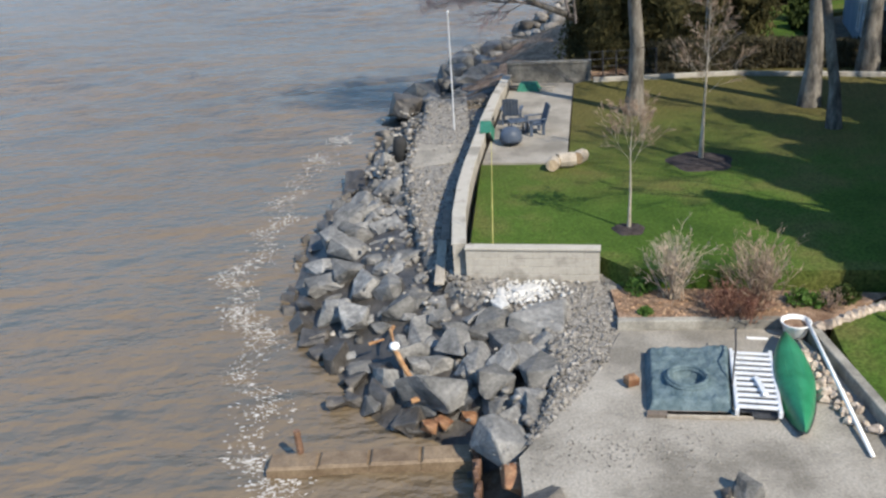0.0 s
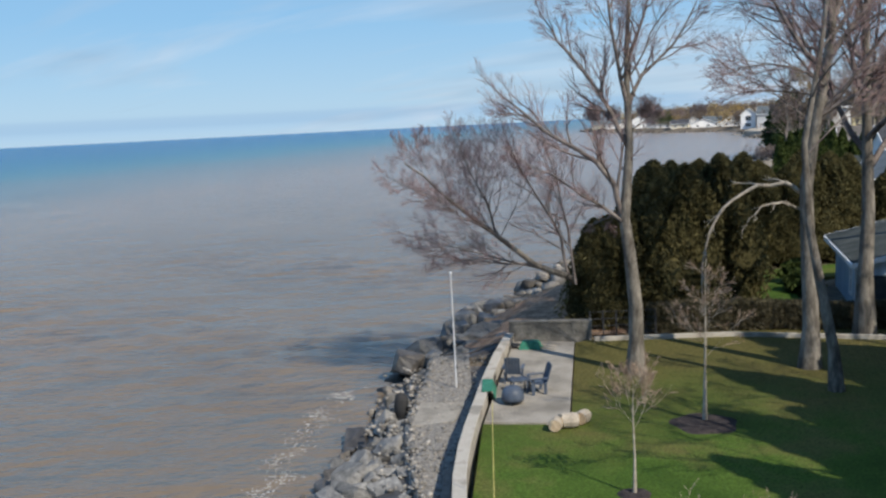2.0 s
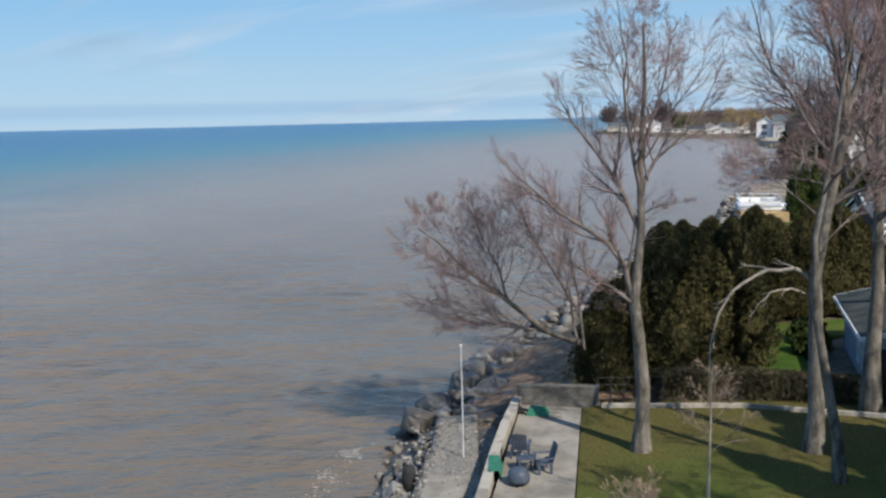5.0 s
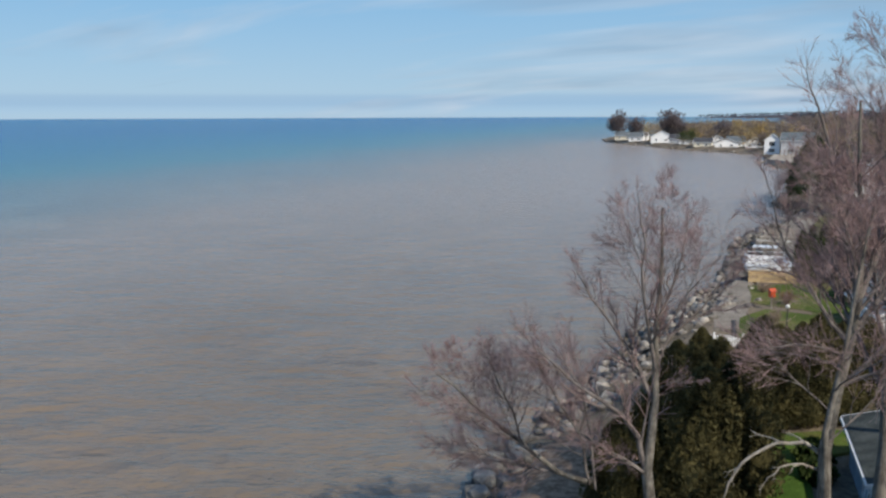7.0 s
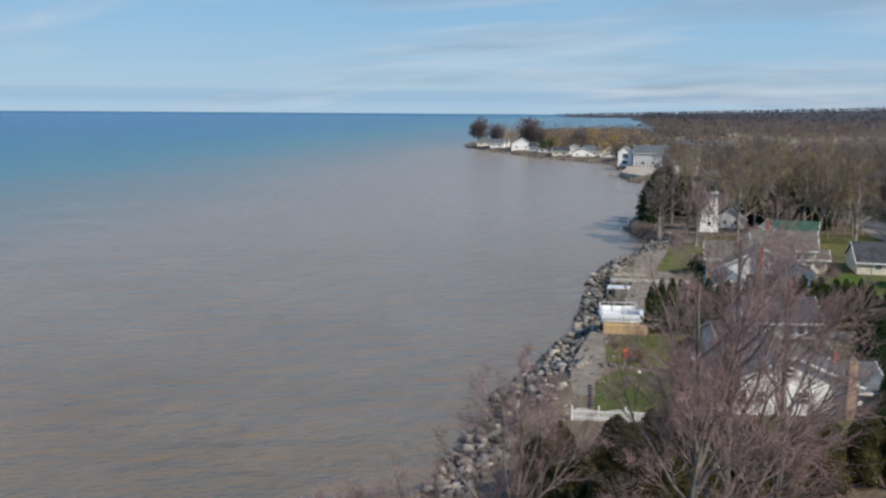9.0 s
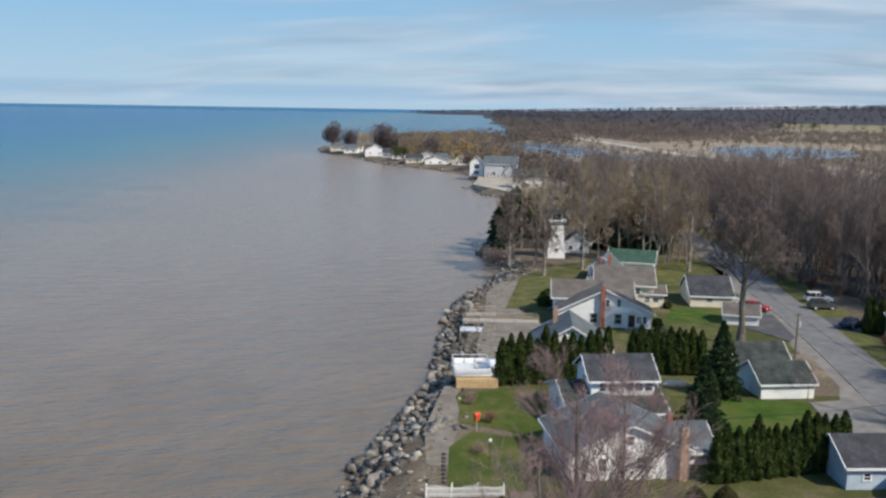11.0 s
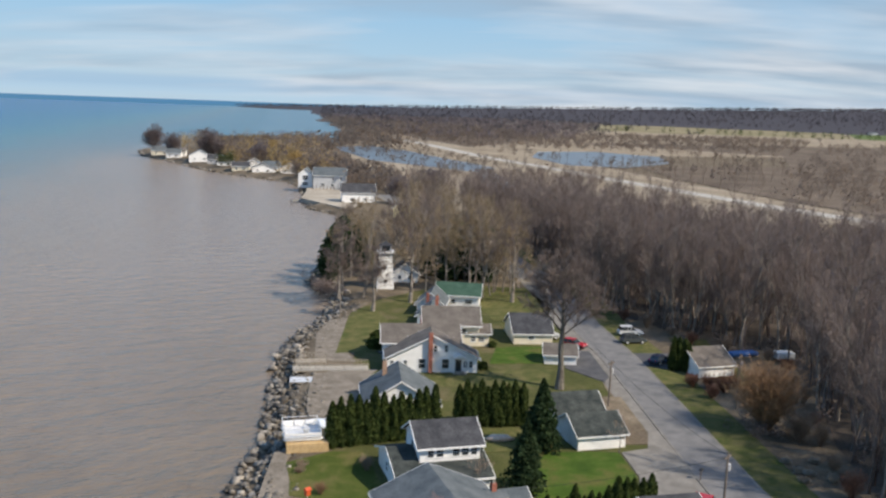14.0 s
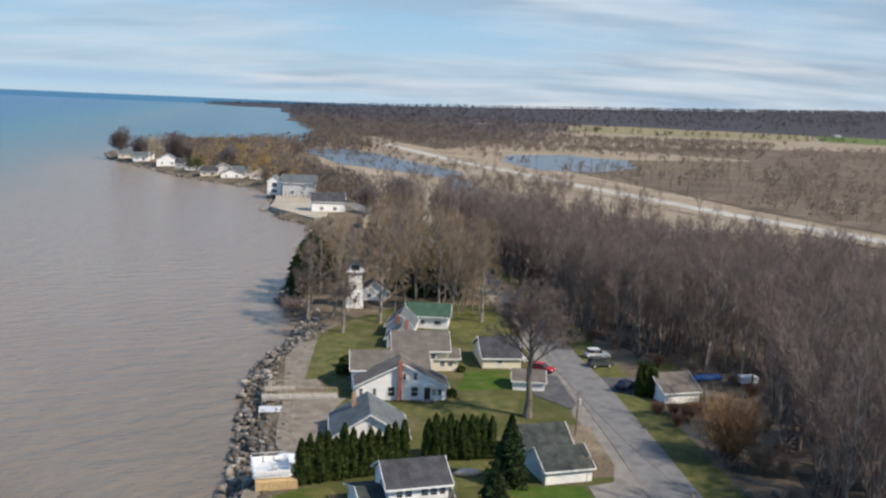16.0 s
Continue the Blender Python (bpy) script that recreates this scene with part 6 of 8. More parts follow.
house("house", (54.6, 129.6), (65.8, 125.2), 7.0, 5.7, 7.7, False, white_paint, roof_brown, "white side wing with a brown shingle roof", 2.2, windows=(("front", 0.14, 2.6, 0.7, 1.2), ("left", 0.5, 2.4, 1.2, 1.1)))
house("house", (65.2, 136.9), (73.9, 133.5), 7.4, 6.0, 8.3, False, cream_paint, roof_brown, "cream two-storey house with a brown shingle roof", 2.2,
      windows=(("front", 0.72, 2.6, 1.1, 1.1), ("front", 0.9, 1.3, 1.0, 1.1), ("right", 0.4, 1.3, 1.0, 1.1)), chimney=(0.25, 0.6, 0.6, 7.8, brick_red, 4))
house("house", (72.6, 134.2), (75.6, 133.0), 4.0, 4.6, 5.6, False, cream_paint, roof_brown, "cream lean-to beside the cream house", 2.2, windows=(("front", 0.5, 1.2, 1.8, 0.9),))
house("house", (80.6, 164.0), (88.0, 159.5), 7.0, 4.9, 6.7, False, white_paint, roof_green, "white cottage with a green roof", 2.2, windows=(("front", 0.15, 1.3, 1.0, 1.0), ("front", 0.4, 1.3, 1.0, 1.0), ("front", 0.75, 1.3, 1.6, 1.0)))
house("house", (73.6, 158.2), (78.0, 155.4), 7.5, 4.6, 6.8, True, white_paint, roof_teal, "small white cottage with a blue-grey roof", 2.2, windows=(("front", 0.5, 1.3, 1.2, 1.1),), chimney=(0.4, -0.05, 0.55, 4.6, brick_red, 0))
house("house", (70.2, 150.6), (74.4, 148.2), 5.5, 4.2, 6.0, True, blue_paint, roof_teal, "small pale blue lakeside cabin", 2.2, windows=(("front", 0.5, 1.2, 0.9, 1.1),), doors=(("front", 0.2, 0.8, 1.9, brick_red),))
house("house", (82.0, 190.5), (87.5, 188.2), 6, 4.4, 6.6, True, white_paint, roof_grey, "white cottage among the bare trees", 2.2, windows=(("front", 0.3, 1.2, 1.0, 1.0), ("front", 0.7, 1.2, 1.0, 1.0)))
for a, b, dp, e, r, gb, wl, rf_, lb, wins, drs in (
        ((63.6, 93.4), (70.0, 92.2), 6.0, 4.3, 6.3, False, white_paint, roof_dark, "rear white garage with a dark grey-green roof", (), ()),
        ((54.4, 63.0), (60.2, 61.7), 6.4, 4.3, 6.0, False, blue_paint, roof_grey, "pale blue garage with a grey shingle roof and white eaves", (("front", 0.3, 1.2, 0.8, 0.8),), ()),
        ((57.2, 56.2), (66.2, 54.2), 6.0, 3.4, 4.6, False, blue_paint, roof_grey, "low pale blue wing with a grey shingle roof", (("front", 0.5, 1.0, 1.0, 0.8),), ()),
        ((62.3, 86.8), (68.5, 85.7), 6.4, 4.0, 5.7, False, white_paint, roof_dark, "white garage with a dark grey-green roof", (("front", 0.58, 1.5, 0.6, 0.5),), (("left", 0.5, 0.9, 2.0, white_paint),)),
        ((97.9, 105.7), (104.2, 104.7), 8.0, 4.0, 6.0, False, white_paint, roof_brown, "white garage with a brown-grey roof", (), (("front", 0.3, 2.6, 1.3, trim_white), ("front", 0.75, 2.6, 1.3, trim_white))),
        ((80.6, 133.0), (87.0, 130.6), 9.5, 4.1, 6.6, False, cream_paint, roof_grey, "cream garage with a grey roof", (("front", 0.45, 1.2, 1.2, 0.8),), ()),
        ((79.0, 120.6), (83.4, 118.0), 5.0, 3.8, 5.0, False, white_paint, roof_brown, "small white garage beside the lane", (), (("front", 0.7, 1.8, 1.1, trim_white),))):
    house("garage", a, b, dp, e, r, gb, wl, rf_, lb, windows=wins, doors=drs, group="garages", category="garage", over=0.3)


def tower():
    """A small white lighthouse-shaped cottage tower."""
    t = thing("tower", (78.0, 185.0, 2.2), -20, "white square tower with a lantern cap among trees", "tower")
    s = Shape()
    for z0, z1, w0, w1 in ((0, 8.0, 1.9, 1.45),):
        s.add([(-w0, -w0, z0), (w0, -w0, z0), (w0, w0, z0), (-w0, w0, z0), (-w1, -w1, z1), (w1, -w1, z1), (w1, w1, z1), (-w1, w1, z1)], [(0, 1, 5, 4), (1, 2, 6, 5), (2, 3, 7, 6), (3, 0, 4, 7), (4, 5, 6, 7), (3, 2, 1, 0)])
    part("wall", s, white_paint, t)
    part("gallery", Shape().box((0, 0, 8.15), (4.0, 4.0, 0.3), 0, 0.05), trim_white, t)
    ln = part("lantern", Shape().box((0, 0, 8.9), (2.0, 2.0, 1.3)), dark_glass, t)
    for x, y in ((-1, -1), (1, -1), (1, 1), (-1, 1)):
        part("lantern_post", Shape().box((x, y, 8.9), (0.14, 0.14, 1.3)), trim_white, ln)
    part("roof", Shape().add([(-1.4, -1.4, 9.55), (1.4, -1.4, 9.55), (1.4, 1.4, 9.55), (-1.4, 1.4, 9.55), (0, 0, 10.6)], [(0, 1, 4), (1, 2, 4), (2, 3, 4), (3, 0, 4), (3, 2, 1, 0)]), roof_grey, t)
    for h, w in ((1.6, 1.0), (4.6, 0.9)):
        window(t, 0, -1.9 + 0.056 * h, h, w, 1.4, "front")


tower()

# the houses on the point, far off
FAR_HOUSES = ((101, 660, 12, 6, cream_paint, roof_teal), (112, 648, 9, 6, white_paint, roof_brown), (113, 590, 13, 8, white_paint, roof_teal), (128, 610, 10, 6, white_paint, roof_grey), (124, 560, 9, 5, white_paint, roof_brown),
              (136, 540, 10, 6, white_paint, roof_teal), (124, 522, 9, 5, cream_paint, roof_grey), (132, 508, 12, 5, white_paint, roof_grey), (146, 500, 10, 6, white_paint, roof_brown), (158, 488, 9, 6, white_paint, roof_grey), (137, 626, 10, 7, grey_paint, roof_grey), (106, 632, 9, 6, white_paint, roof_teal), (121, 574, 8, 6, grey_paint, roof_grey), (140, 514, 9, 6, white_paint, roof_teal))
for x, y, w, h, wl, rf_ in FAR_HOUSES:
    house("house", (x, y), (x + w, y - 3), 9, 1.8 + h * 0.55, 1.8 + h, (x + w) % 2 == 0, wl, rf_, "small lakeside house on the far point", 1.7, windows=(("front", 0.25, h * 0.28, 1.3, 1.2), ("front", 0.7, h * 0.28, 1.8, 1.2), ("left", 0.4, h * 0.28, 1.5, 1.2)))
house("house", (136, 412), (150, 406), 11, 8.5, 11.8, False, grey_paint, roof_teal, "large pale grey lakeside house on stilts", 2.0,
      windows=(("front", 0.3, 2.0, 2.0, 1.5), ("front", 0.6, 2.0, 1.4, 1.5), ("front", 0.85, 2.0, 1.2, 1.5), ("front", 0.6, 5.0, 1.2, 1.2), ("front", 0.85, 5.0, 1.2, 1.2), ("left", 0.3, 4.5, 2.0, 2.0), ("left", 0.7, 4.5, 2.0, 2.0)))
house("house", (131, 419), (137, 416.5), 8, 8.5, 11.2, True, white_paint, roof_teal, "white gabled end of the large lakeside house", 2.0, windows=(("front", 0.5, 4.8, 2.6, 2.2), ("front", 0.5, 1.8, 2.6, 1.6), ("left", 0.5, 4.6, 2.0, 2.0)))
house("house", (129, 353), (142, 349), 9, 6.4, 9.6, False, white_paint, roof_grey, "white lakeside house with a grey roof", 2.0, windows=(("front", 0.3, 1.5, 1.6, 1.3), ("front", 0.7, 1.5, 1.6, 1.3)))
house("house", (130, 302), (138.5, 298), 11, 6, 9, True, yellow_paint, roof_grey, "pale yellow gabled house among trees", 2.1, windows=(("front", 0.3, 1.6, 1.2, 1.3), ("front", 0.7, 1.6, 1.2, 1.3)))
for x, y, w in ((1290, 2000, 30), (1180, 2050, 38), (2350, 1900, 20)):
    house("barn", (x, y), (x + w, y - 10), 16, 7, 11, False, white_paint, roof_teal, "far white barn in the fields", 2.4, group="far barns", category="barn", windows=(("front", 0.3, 2, 3, 2),))


# ---- things near the shore ----
# gravel bank and loose stones
def gravel(X, Y):
    """The gravel rises from the boulders to the pad and the walls."""
    d = inland(X, Y)
    n = 0.04 * np.sin(2.1 * X + 1.3 * Y) * np.sin(1.7 * Y - 0.6 * X) + 0.025 * np.sin(5 * X) * np.sin(4.4 * Y)
    edge = np.interp(Y, [13.4, 14.2, 15, 16.3, 17, 17.8, 18.6, 19.2, 20, 22, 26, 30, 36], [0.8, 1.2, 1.5, 1.6, 1.6, 1.5, 0.8, -0.1, -0.6, -1.1, -1.7, -1.9, -1.3])
    lap = np.interp(Y, [13, 14.2, 15.6, 17.28, 17.5], [0.9, 1.7, 2.6, 3.4, 9.0])
    return 1.1 + 0.14 * sstep(17.0, 19.5, Y) + n - 2.4 * (1 - sstep(-0.55, 0.25, X - edge)) + 0.06 - 0.13 * sstep(-0.3, 0.5, X - lap)


tagged(sheet("gravel_bank", np.arange(-0.9, 3.75, 0.15), np.arange(13.4, 20.0, 0.15), gravel, gravel_mat), "bank of loose grey gravel behind the boulders", "gravel", kind="structure")
tagged(sheet("gravel_strip", np.arange(-3.6, 0.05, 0.25), np.arange(20.01, 26.3, 0.25), gravel, gravel_mat), "strip of loose grey gravel below the seawall", "gravel", kind="structure")
tagged(sheet("gravel_strip_beyond", np.arange(-3.2, 0.6, 0.25), np.arange(26.31, 38.0, 0.25), gravel, gravel_mat), "strip of grey gravel beyond the stone slab", "gravel", kind="structure")
pr = random.Random(4)
pebbles = []
pebble_at = []
for _ in range(3600):
    y = pr.uniform(13.5, 37.5) if pr.random() < 0.6 else pr.uniform(13.5, 20)
    lo = np.interp(y, [13.4, 14.2, 15, 16.3, 17, 17.8, 18.6, 19.2, 20, 22, 26, 30, 36], [0.7, 1.2, 1.5, 1.6, 1.6, 1.5, 0.8, -0.1, -0.7, -1.2, -1.7, -1.9, -1.3])
    hi = np.interp(y, [13, 14.2, 15.6, 17, 19.8, 20.0, 24.3, 28, 37.6], [1.6, 2.2, 3.0, 3.4, 3.5, -0.15, 0.0, 0.45, 2.0])
    x = pr.uniform(lo, hi)
    pebble_at.append((x, y))
pebble_at = np.array(pebble_at)
for (x, y), z in zip(pebble_at, gravel(pebble_at[:, 0], pebble_at[:, 1])):
    pebbles.append((x, y, z + 0.01, pr.choice((0.04, 0.05, 0.07, 0.09, 0.13)) * pr.uniform(0.8, 1.3)))
for _ in range(520):
    u = pr.random() ** 1.4
    pebbles.append((1.2 + 3.2 * u + pr.gauss(0, 0.45), 13.25 - 0.3 * u + pr.gauss(0, 0.42), 1.155, pr.uniform(0.015, 0.055)))
# cobbles among the boulders along the gravel's edge
for _ in range(420):
    y = pr.uniform(13.6, 37)
    x = float(np.interp(y, [13.4, 14.2, 15, 16.3, 17, 17.8, 18.6, 19.2, 20, 22, 26, 30, 36], [0.8, 1.2, 1.5, 1.6, 1.6, 1.5, 0.8, -0.1, -0.6, -1.1, -1.7, -1.9, -1.3])) + pr.gauss(-0.1, 0.5)
    pebbles.append((x, y, max(0.98, float(gravel(np.array(x), np.array(y)))) + 0.02, pr.uniform(0.1, 0.3)))
rock_field("gravel_stones", pebbles, "loose grey gravel stones and cobbles", pebble_mat)
# a spill of white stone on the gravel
rock_field("white_stones", [(1.5 + pr.gauss(0, 0.4), 19.1 + pr.gauss(0, 0.26), 1.32, pr.uniform(0.05, 0.17)) for _ in range(520)], "spill of white limestone chips on the gravel", white_rock)
# tan field stones between the canoe and the kerb
FIELD = [hull_mesh("stone", 95 + k, SM("tan_field_stone", (0.30, 0.24, 0.19), (0.50, 0.42, 0.34), 3, 0.85, 0.3, 20, 0.2, vary=0.3) if k == 0 else bpy.data.materials["tan_field_stone"], 22, 0.95) for k in range(3)]
for k in range(62):
    u = pr.random()
    x = 6.72 + 0.2 * u + pr.uniform(-0.2, 0.28) - 0.1 * math.sin(3.1 * u)
    y = 15.9 - 2.7 * u
    ob = new("field_stone", pr.choice(FIELD))
    w = pr.uniform(0.12, 0.24)
    ob.matrix_world = pose(x, y, 1.15 + w * 0.25, pr.uniform(-20, 20), pr.uniform(-20, 20), pr.uniform(0, 360)) @ Matrix.Diagonal((w, w * pr.uniform(0.7, 1), w * 0.7, 1))
    tagged(ob, "rounded tan field stone beside the kerb", "stone", "field stones by the kerb")
for k in range(17):
    u = k / 16
    x, y = 7.32 + 2.3 * u ** 0.8, 16.52 + 0.75 * math.sin(u * 1.9)
    ob = new("edging_stone", pr.choice(FIELD))
    ob.matrix_world = pose(x, y, 1.43, pr.uniform(-10, 10), 0, pr.uniform(0, 360)) @ Matrix.Diagonal((0.24, 0.2, 0.2, 1))
    tagged(ob, "pale stone edging the flower bed", "stone", "bed edging stones")

# the stone slab by the water, the groin with its rod, and the old sheet piling
solid("stone_slab", Shape().slab([(-1.5, 28.6), (-0.1, 28.9), (0.3, 30.9), (-1.25, 31.2)], 0.6, 1.34), pad_concrete, "pale flat concrete slab above the boulders", "slab")
g = thing("groin", label="low wet concrete groin running into the lake", category="groin", kind="structure")
for k in range(4):
    x0 = -3.85 + k * 0.99
    part("block", Shape().box((x0 + 0.49, 14.52 - 0.02 * k, -0.02 + 0.02 * k), (0.985, 0.52, 0.5), -0.8, 0.05), wet_concrete, g)
solid("iron_rod", Shape().tube([(-3.25, 14.75, 0.2), (-3.28, 14.78, 0.72)], 0.07, 8), rusty, "short rusty iron rod standing in the groin", "rod")
p = thing("sheet_piling", label="rusty broken steel sheet piling at the groin", category="piling")
for k in range(9):
    part("steel_sheet", Shape().box((0.14 + 0.05 * (k % 2), 14.75 - 0.24 * k, 0.05), (0.09, 0.25, 0.9 + 0.12 * ((k * 7) % 4)), 8 * (-1) ** k, 0.01), rusty, p)
solid("steel_rod", Shape().tube([(2.4, 19.88, 1.0), (2.41, 19.87, 1.58)], 0.035, 8), dark_metal, "short dark steel post in front of the block wall", "post")
solid("marker_cane", Shape().tube([(0.82, 20.35, 1.1), (0.86, 20.33, 2.9), (0.9, 20.3, 4.6)], [0.016, 0.014, 0.008], 5), SM("yellow_cane", (0.40, 0.36, 0.12), (0.52, 0.47, 0.18), 4, 0.6, 0.1), "thin yellow cane standing by the wall", "cane")
fp = thing("flagpole", (0.0, 32.8, 1.0), label="thin white flagpole standing in the gravel", category="flagpole")
part("pole", Shape().tube([(0, 0, 0), (0, 0, 2.4), (-0.01, 0, 4.58)], [0.03, 0.026, 0.02], 8), alu, fp)
part("ball", Shape().lathe((-0.01, 0, 4.6), [(0.01, -0.05), (0.045, -0.025), (0.055, 0.02), (0.03, 0.055), (0.005, 0.07)], 10), alu, fp, smooth=True)
part("cleat", Shape().box((0.05, 0, 1.1), (0.05, 0.03, 0.14), 0, 0.008), dark_metal, fp)
# timbers and driftwood among the rocks
for pts, r, lb, m in (([(-0.42, 22.4, 1.36), (-0.5, 19.7, 1.3)], 0.0, "grey weathered plank lying on the gravel", timber), ([(-0.28, 24.5, 1.36), (-0.36, 22.3, 1.34)], 0.0, "dark weathered plank against the seawall", pole_wood)):
    a, b = pts
    ln = math.dist(a, b)
    solid("plank", Shape().box(((a[0] + b[0]) / 2, (a[1] + b[1]) / 2, (a[2] + b[2]) / 2), (0.24, ln, 0.07), math.degrees(math.atan2(a[0] - b[0], b[1] - a[1])), 0.01), m, lb, "plank", "washed-up planks")
for pts, r in (([(-1.6, 18.75, 0.75), (-1.62, 18.2, 0.95), (-1.52, 17.6, 1.0)], 0.05), ([(-1.5, 17.4, 0.95), (-1.2, 16.7, 0.72), (-0.8, 16.05, 0.6)], 0.06), ([(-2.1, 17.9, 0.8), (-1.75, 17.95, 0.88)], 0.04), ([(-1.1, 15.95, 0.5), (-0.7, 16.0, 0.6), (-0.4, 15.85, 0.55)], 0.06)):
    solid("driftwood", Shape().tube(pts, [r] * (len(pts) - 1) + [r * 0.5], 7), drift_mat, "peeled orange driftwood caught between boulders", "driftwood", "driftwood")
solid("float", Shape().lathe((-1.48, 17.35, 1.02), [(0.03, -0.09), (0.1, -0.06), (0.12, 0), (0.1, 0.06), (0.03, 0.09)], 12), trim_white, "small white plastic float on the rocks", "float", smooth=True)
solid("barrel", Shape().lathe((-1.95, 31.2, 0.75), [(0.2, 0), (0.26, 0.06), (0.27, 0.5), (0.22, 0.85), (0.1, 0.92)], 14), rubber, "black plastic drum lying among the boulders", "drum", smooth=True)

# the net heap with its ring, on boards
net = thing("net_heap", label="heap of blue-grey fishing net with a coiled ring", category="net")
nx = np.linspace(0, 1, 58)
rows_v, rows_f = [], []
for j, v in enumerate(nx):
    for i, u in enumerate(nx):
        ax, ay = 3.32 + 1.5 * u + v * (0.38 + 0.2 * u), 14.1 + 2.18 * v - 0.2 * u
        e = min(u, 1 - u, v, 1 - v)
        z = 1.17 + 0.22 * float(sstep(0, 0.07, e)) + 0.035 * noise.noise((ax * 5, ay * 5, 0)) + 0.02 * noise.noise((ax * 14, ay * 14, 3))
        z += 0.05 * float(sstep(0.62, 0.8, u)) * (0.5 + 0.5 * math.sin(9 * v))
        rr = math.hypot(ax - 4.2, (ay - 14.75))
        z += 0.10 * math.exp(-((rr - 0.37) / 0.1) ** 2) - 0.06 * (rr < 0.28)
        rows_v.append((ax, ay, z))
for j in range(57):
    for i in range(57):
        rows_f.append((j * 58 + i, j * 58 + i + 1, j * 58 + 59 + i, j * 58 + 58 + i))
part("net", Shape().add(rows_v, rows_f), net_mat, net, smooth=True)
ring = Shape()
for r, z in ((0.36, 1.52), (0.40, 1.48), (0.33, 1.47)):
    ring.tube([(4.2 + r * math.cos(6.2832 * k / 24), 14.75 + r * math.sin(6.2832 * k / 24), z) for k in range(25)], 0.045, 6)
part("coil", ring, net_mat, net, "coiled blue-grey rope ring", True)
for k in range(2):
    solid("board", Shape().box((4.05 + 0.35 * k, 13.98 - 0.07 * k, 1.19), (1.5, 0.14, 0.08), -7, 0.01), timber if k else pole_wood, "brown board under the edge of the net heap", "board", "boards under the net")
solid("stone_block", Shape().box((3.22, 15.1, 1.27), (0.24, 0.2, 0.24), 20, 0.05), rust_rock, "small brown stone block beside the net heap", "stone")

# the white dock section
dk = thing("dock_ladder", (4.86, 13.82, 1.15), -12.8, "white aluminium dock step section lying on the pad", "dock section")
for x in (0.0, 0.74):
    part("rail", Shape().box((x, 1.05, 0.17), (0.07, 2.2, 0.14), 0, 0.012), alu, dk)
for k in range(11):
    part("tread", Shape().box((0.37, 0.1 + 0.19 * k, 0.22), (0.70, 0.085, 0.05), 0, 0.01), alu, dk)
part("crossbar", Shape().box((0.45, 0.72, 0.28), (0.1, 0.62, 0.05), 12, 0.01), alu, dk)
# dark sheet added below the treads to paint shade into their gaps
part("backing", Shape().box((0.37, 1.05, 0.06), (0.66, 2.1, 0.04)), dark_metal, dk)
part("handrail", Shape().tube([(-0.05, 0.75, 0.2), (0.02, 1.3, 0.62), (0.06, 1.75, 0.55), (0.08, 2.3, 0.6)], 0.018, 6), dark_metal, dk, "thin dark handrail")

# the canoe, keel up
cn = thing("canoe", (6.2, 14.8, 1.15), -13.2, "green canoe lying keel up on the concrete pad", "canoe")
prof, ns, nr = [], 25, 13
hv, hf = [], []
for i in range(ns):
    s = -1 + 2 * i / (ns - 1)
    half = 0.38 * (1 - abs(s) ** 1.75) ** 0.95 + 0.008
    top = 0.40 - 0.05 * s * s - 0.16 * abs(s) ** 6
    for j in range(nr):
        a = math.pi * j / (nr - 1)
        x = -half * math.cos(a)
        z = top * math.sin(a) ** 0.62 + 0.02
        if j == nr // 2:
            z += 0.025
        hv.append((x, 1.78 * s, max(z, 0.02 + 0.14 * abs(s) ** 8)))
for i in range(ns - 1):
    for j in range(nr - 1):
        a = i * nr + j
        hf.append((a, a + 1, a + nr + 1, a + nr))
part("hull", Shape().add(hv, hf), canoe_green, cn, smooth=True)
part("gunwale", Shape().tube([hv[i * nr] for i in range(ns)], 0.02, 6), dark_metal, cn).matrix_local = pose(0, 0, 0.0)
part("gunwale", Shape().tube([hv[i * nr + nr - 1] for i in range(ns)], 0.02, 6), dark_metal, cn)
for x in (-0.16, 0.16):
    part("strake", Shape().tube([(x * (1 - 0.5 * abs(s)), 1.0 * s, 0.385 - 0.05 * s * s) for s in (-1, -0.6, -0.2, 0.2, 0.6, 1)], 0.022, 6), canoe_green, cn)
part("keel", Shape().tube([(0, 1.74 * s, 0.43 - 0.05 * s * s - 0.17 * abs(s) ** 6) for s in (-1, -0.9, -0.7, -0.4, 0, 0.4, 0.7, 0.9, 1)], 0.018, 6), canoe_green, cn)

# the tub of leaves and the white pipe
tb = thing("tub", (6.9, 16.7, 1.15), label="white enamel tub full of dead leaves", category="tub")
part("bowl", Shape().lathe((0, 0, 0), [(0.17, 0), (0.22, 0.05), (0.28, 0.28), (0.305, 0.31), (0.31, 0.34), (0.29, 0.34), (0.265, 0.28), (0.23, 0.2)], 28), trim_white, tb, smooth=True)
part("leaves", Shape().lathe((0, 0, 0), [(0.26, 0.255), (0.18, 0.285), (0.05, 0.29)], 18), soil_mat, tb, "dead brown leaves")
solid("pipe", Shape().tube([(7.12, 16.75, 1.5), (6.95, 14.9, 1.37), (6.72, 12.5, 1.2)], 0.038, 12), trim_white, "long white plastic pipe leaning along the kerb", "pipe", smooth=True)
solid("lath", Shape().box((6.1, 16.62, 1.17), (0.42, 0.06, 0.03), -12), trim_white, "short white lath on the pad", "lath")
boulder(4.45, 11.75, 1.25, 0.6, 0.45, 0.5, "grey", 10, "grey lichened rock on the pad")
boulder(4.1, 11.7, 1.2, 0.25, 0.25, 0.3, "wet", 10, "small dark stone on the pad")
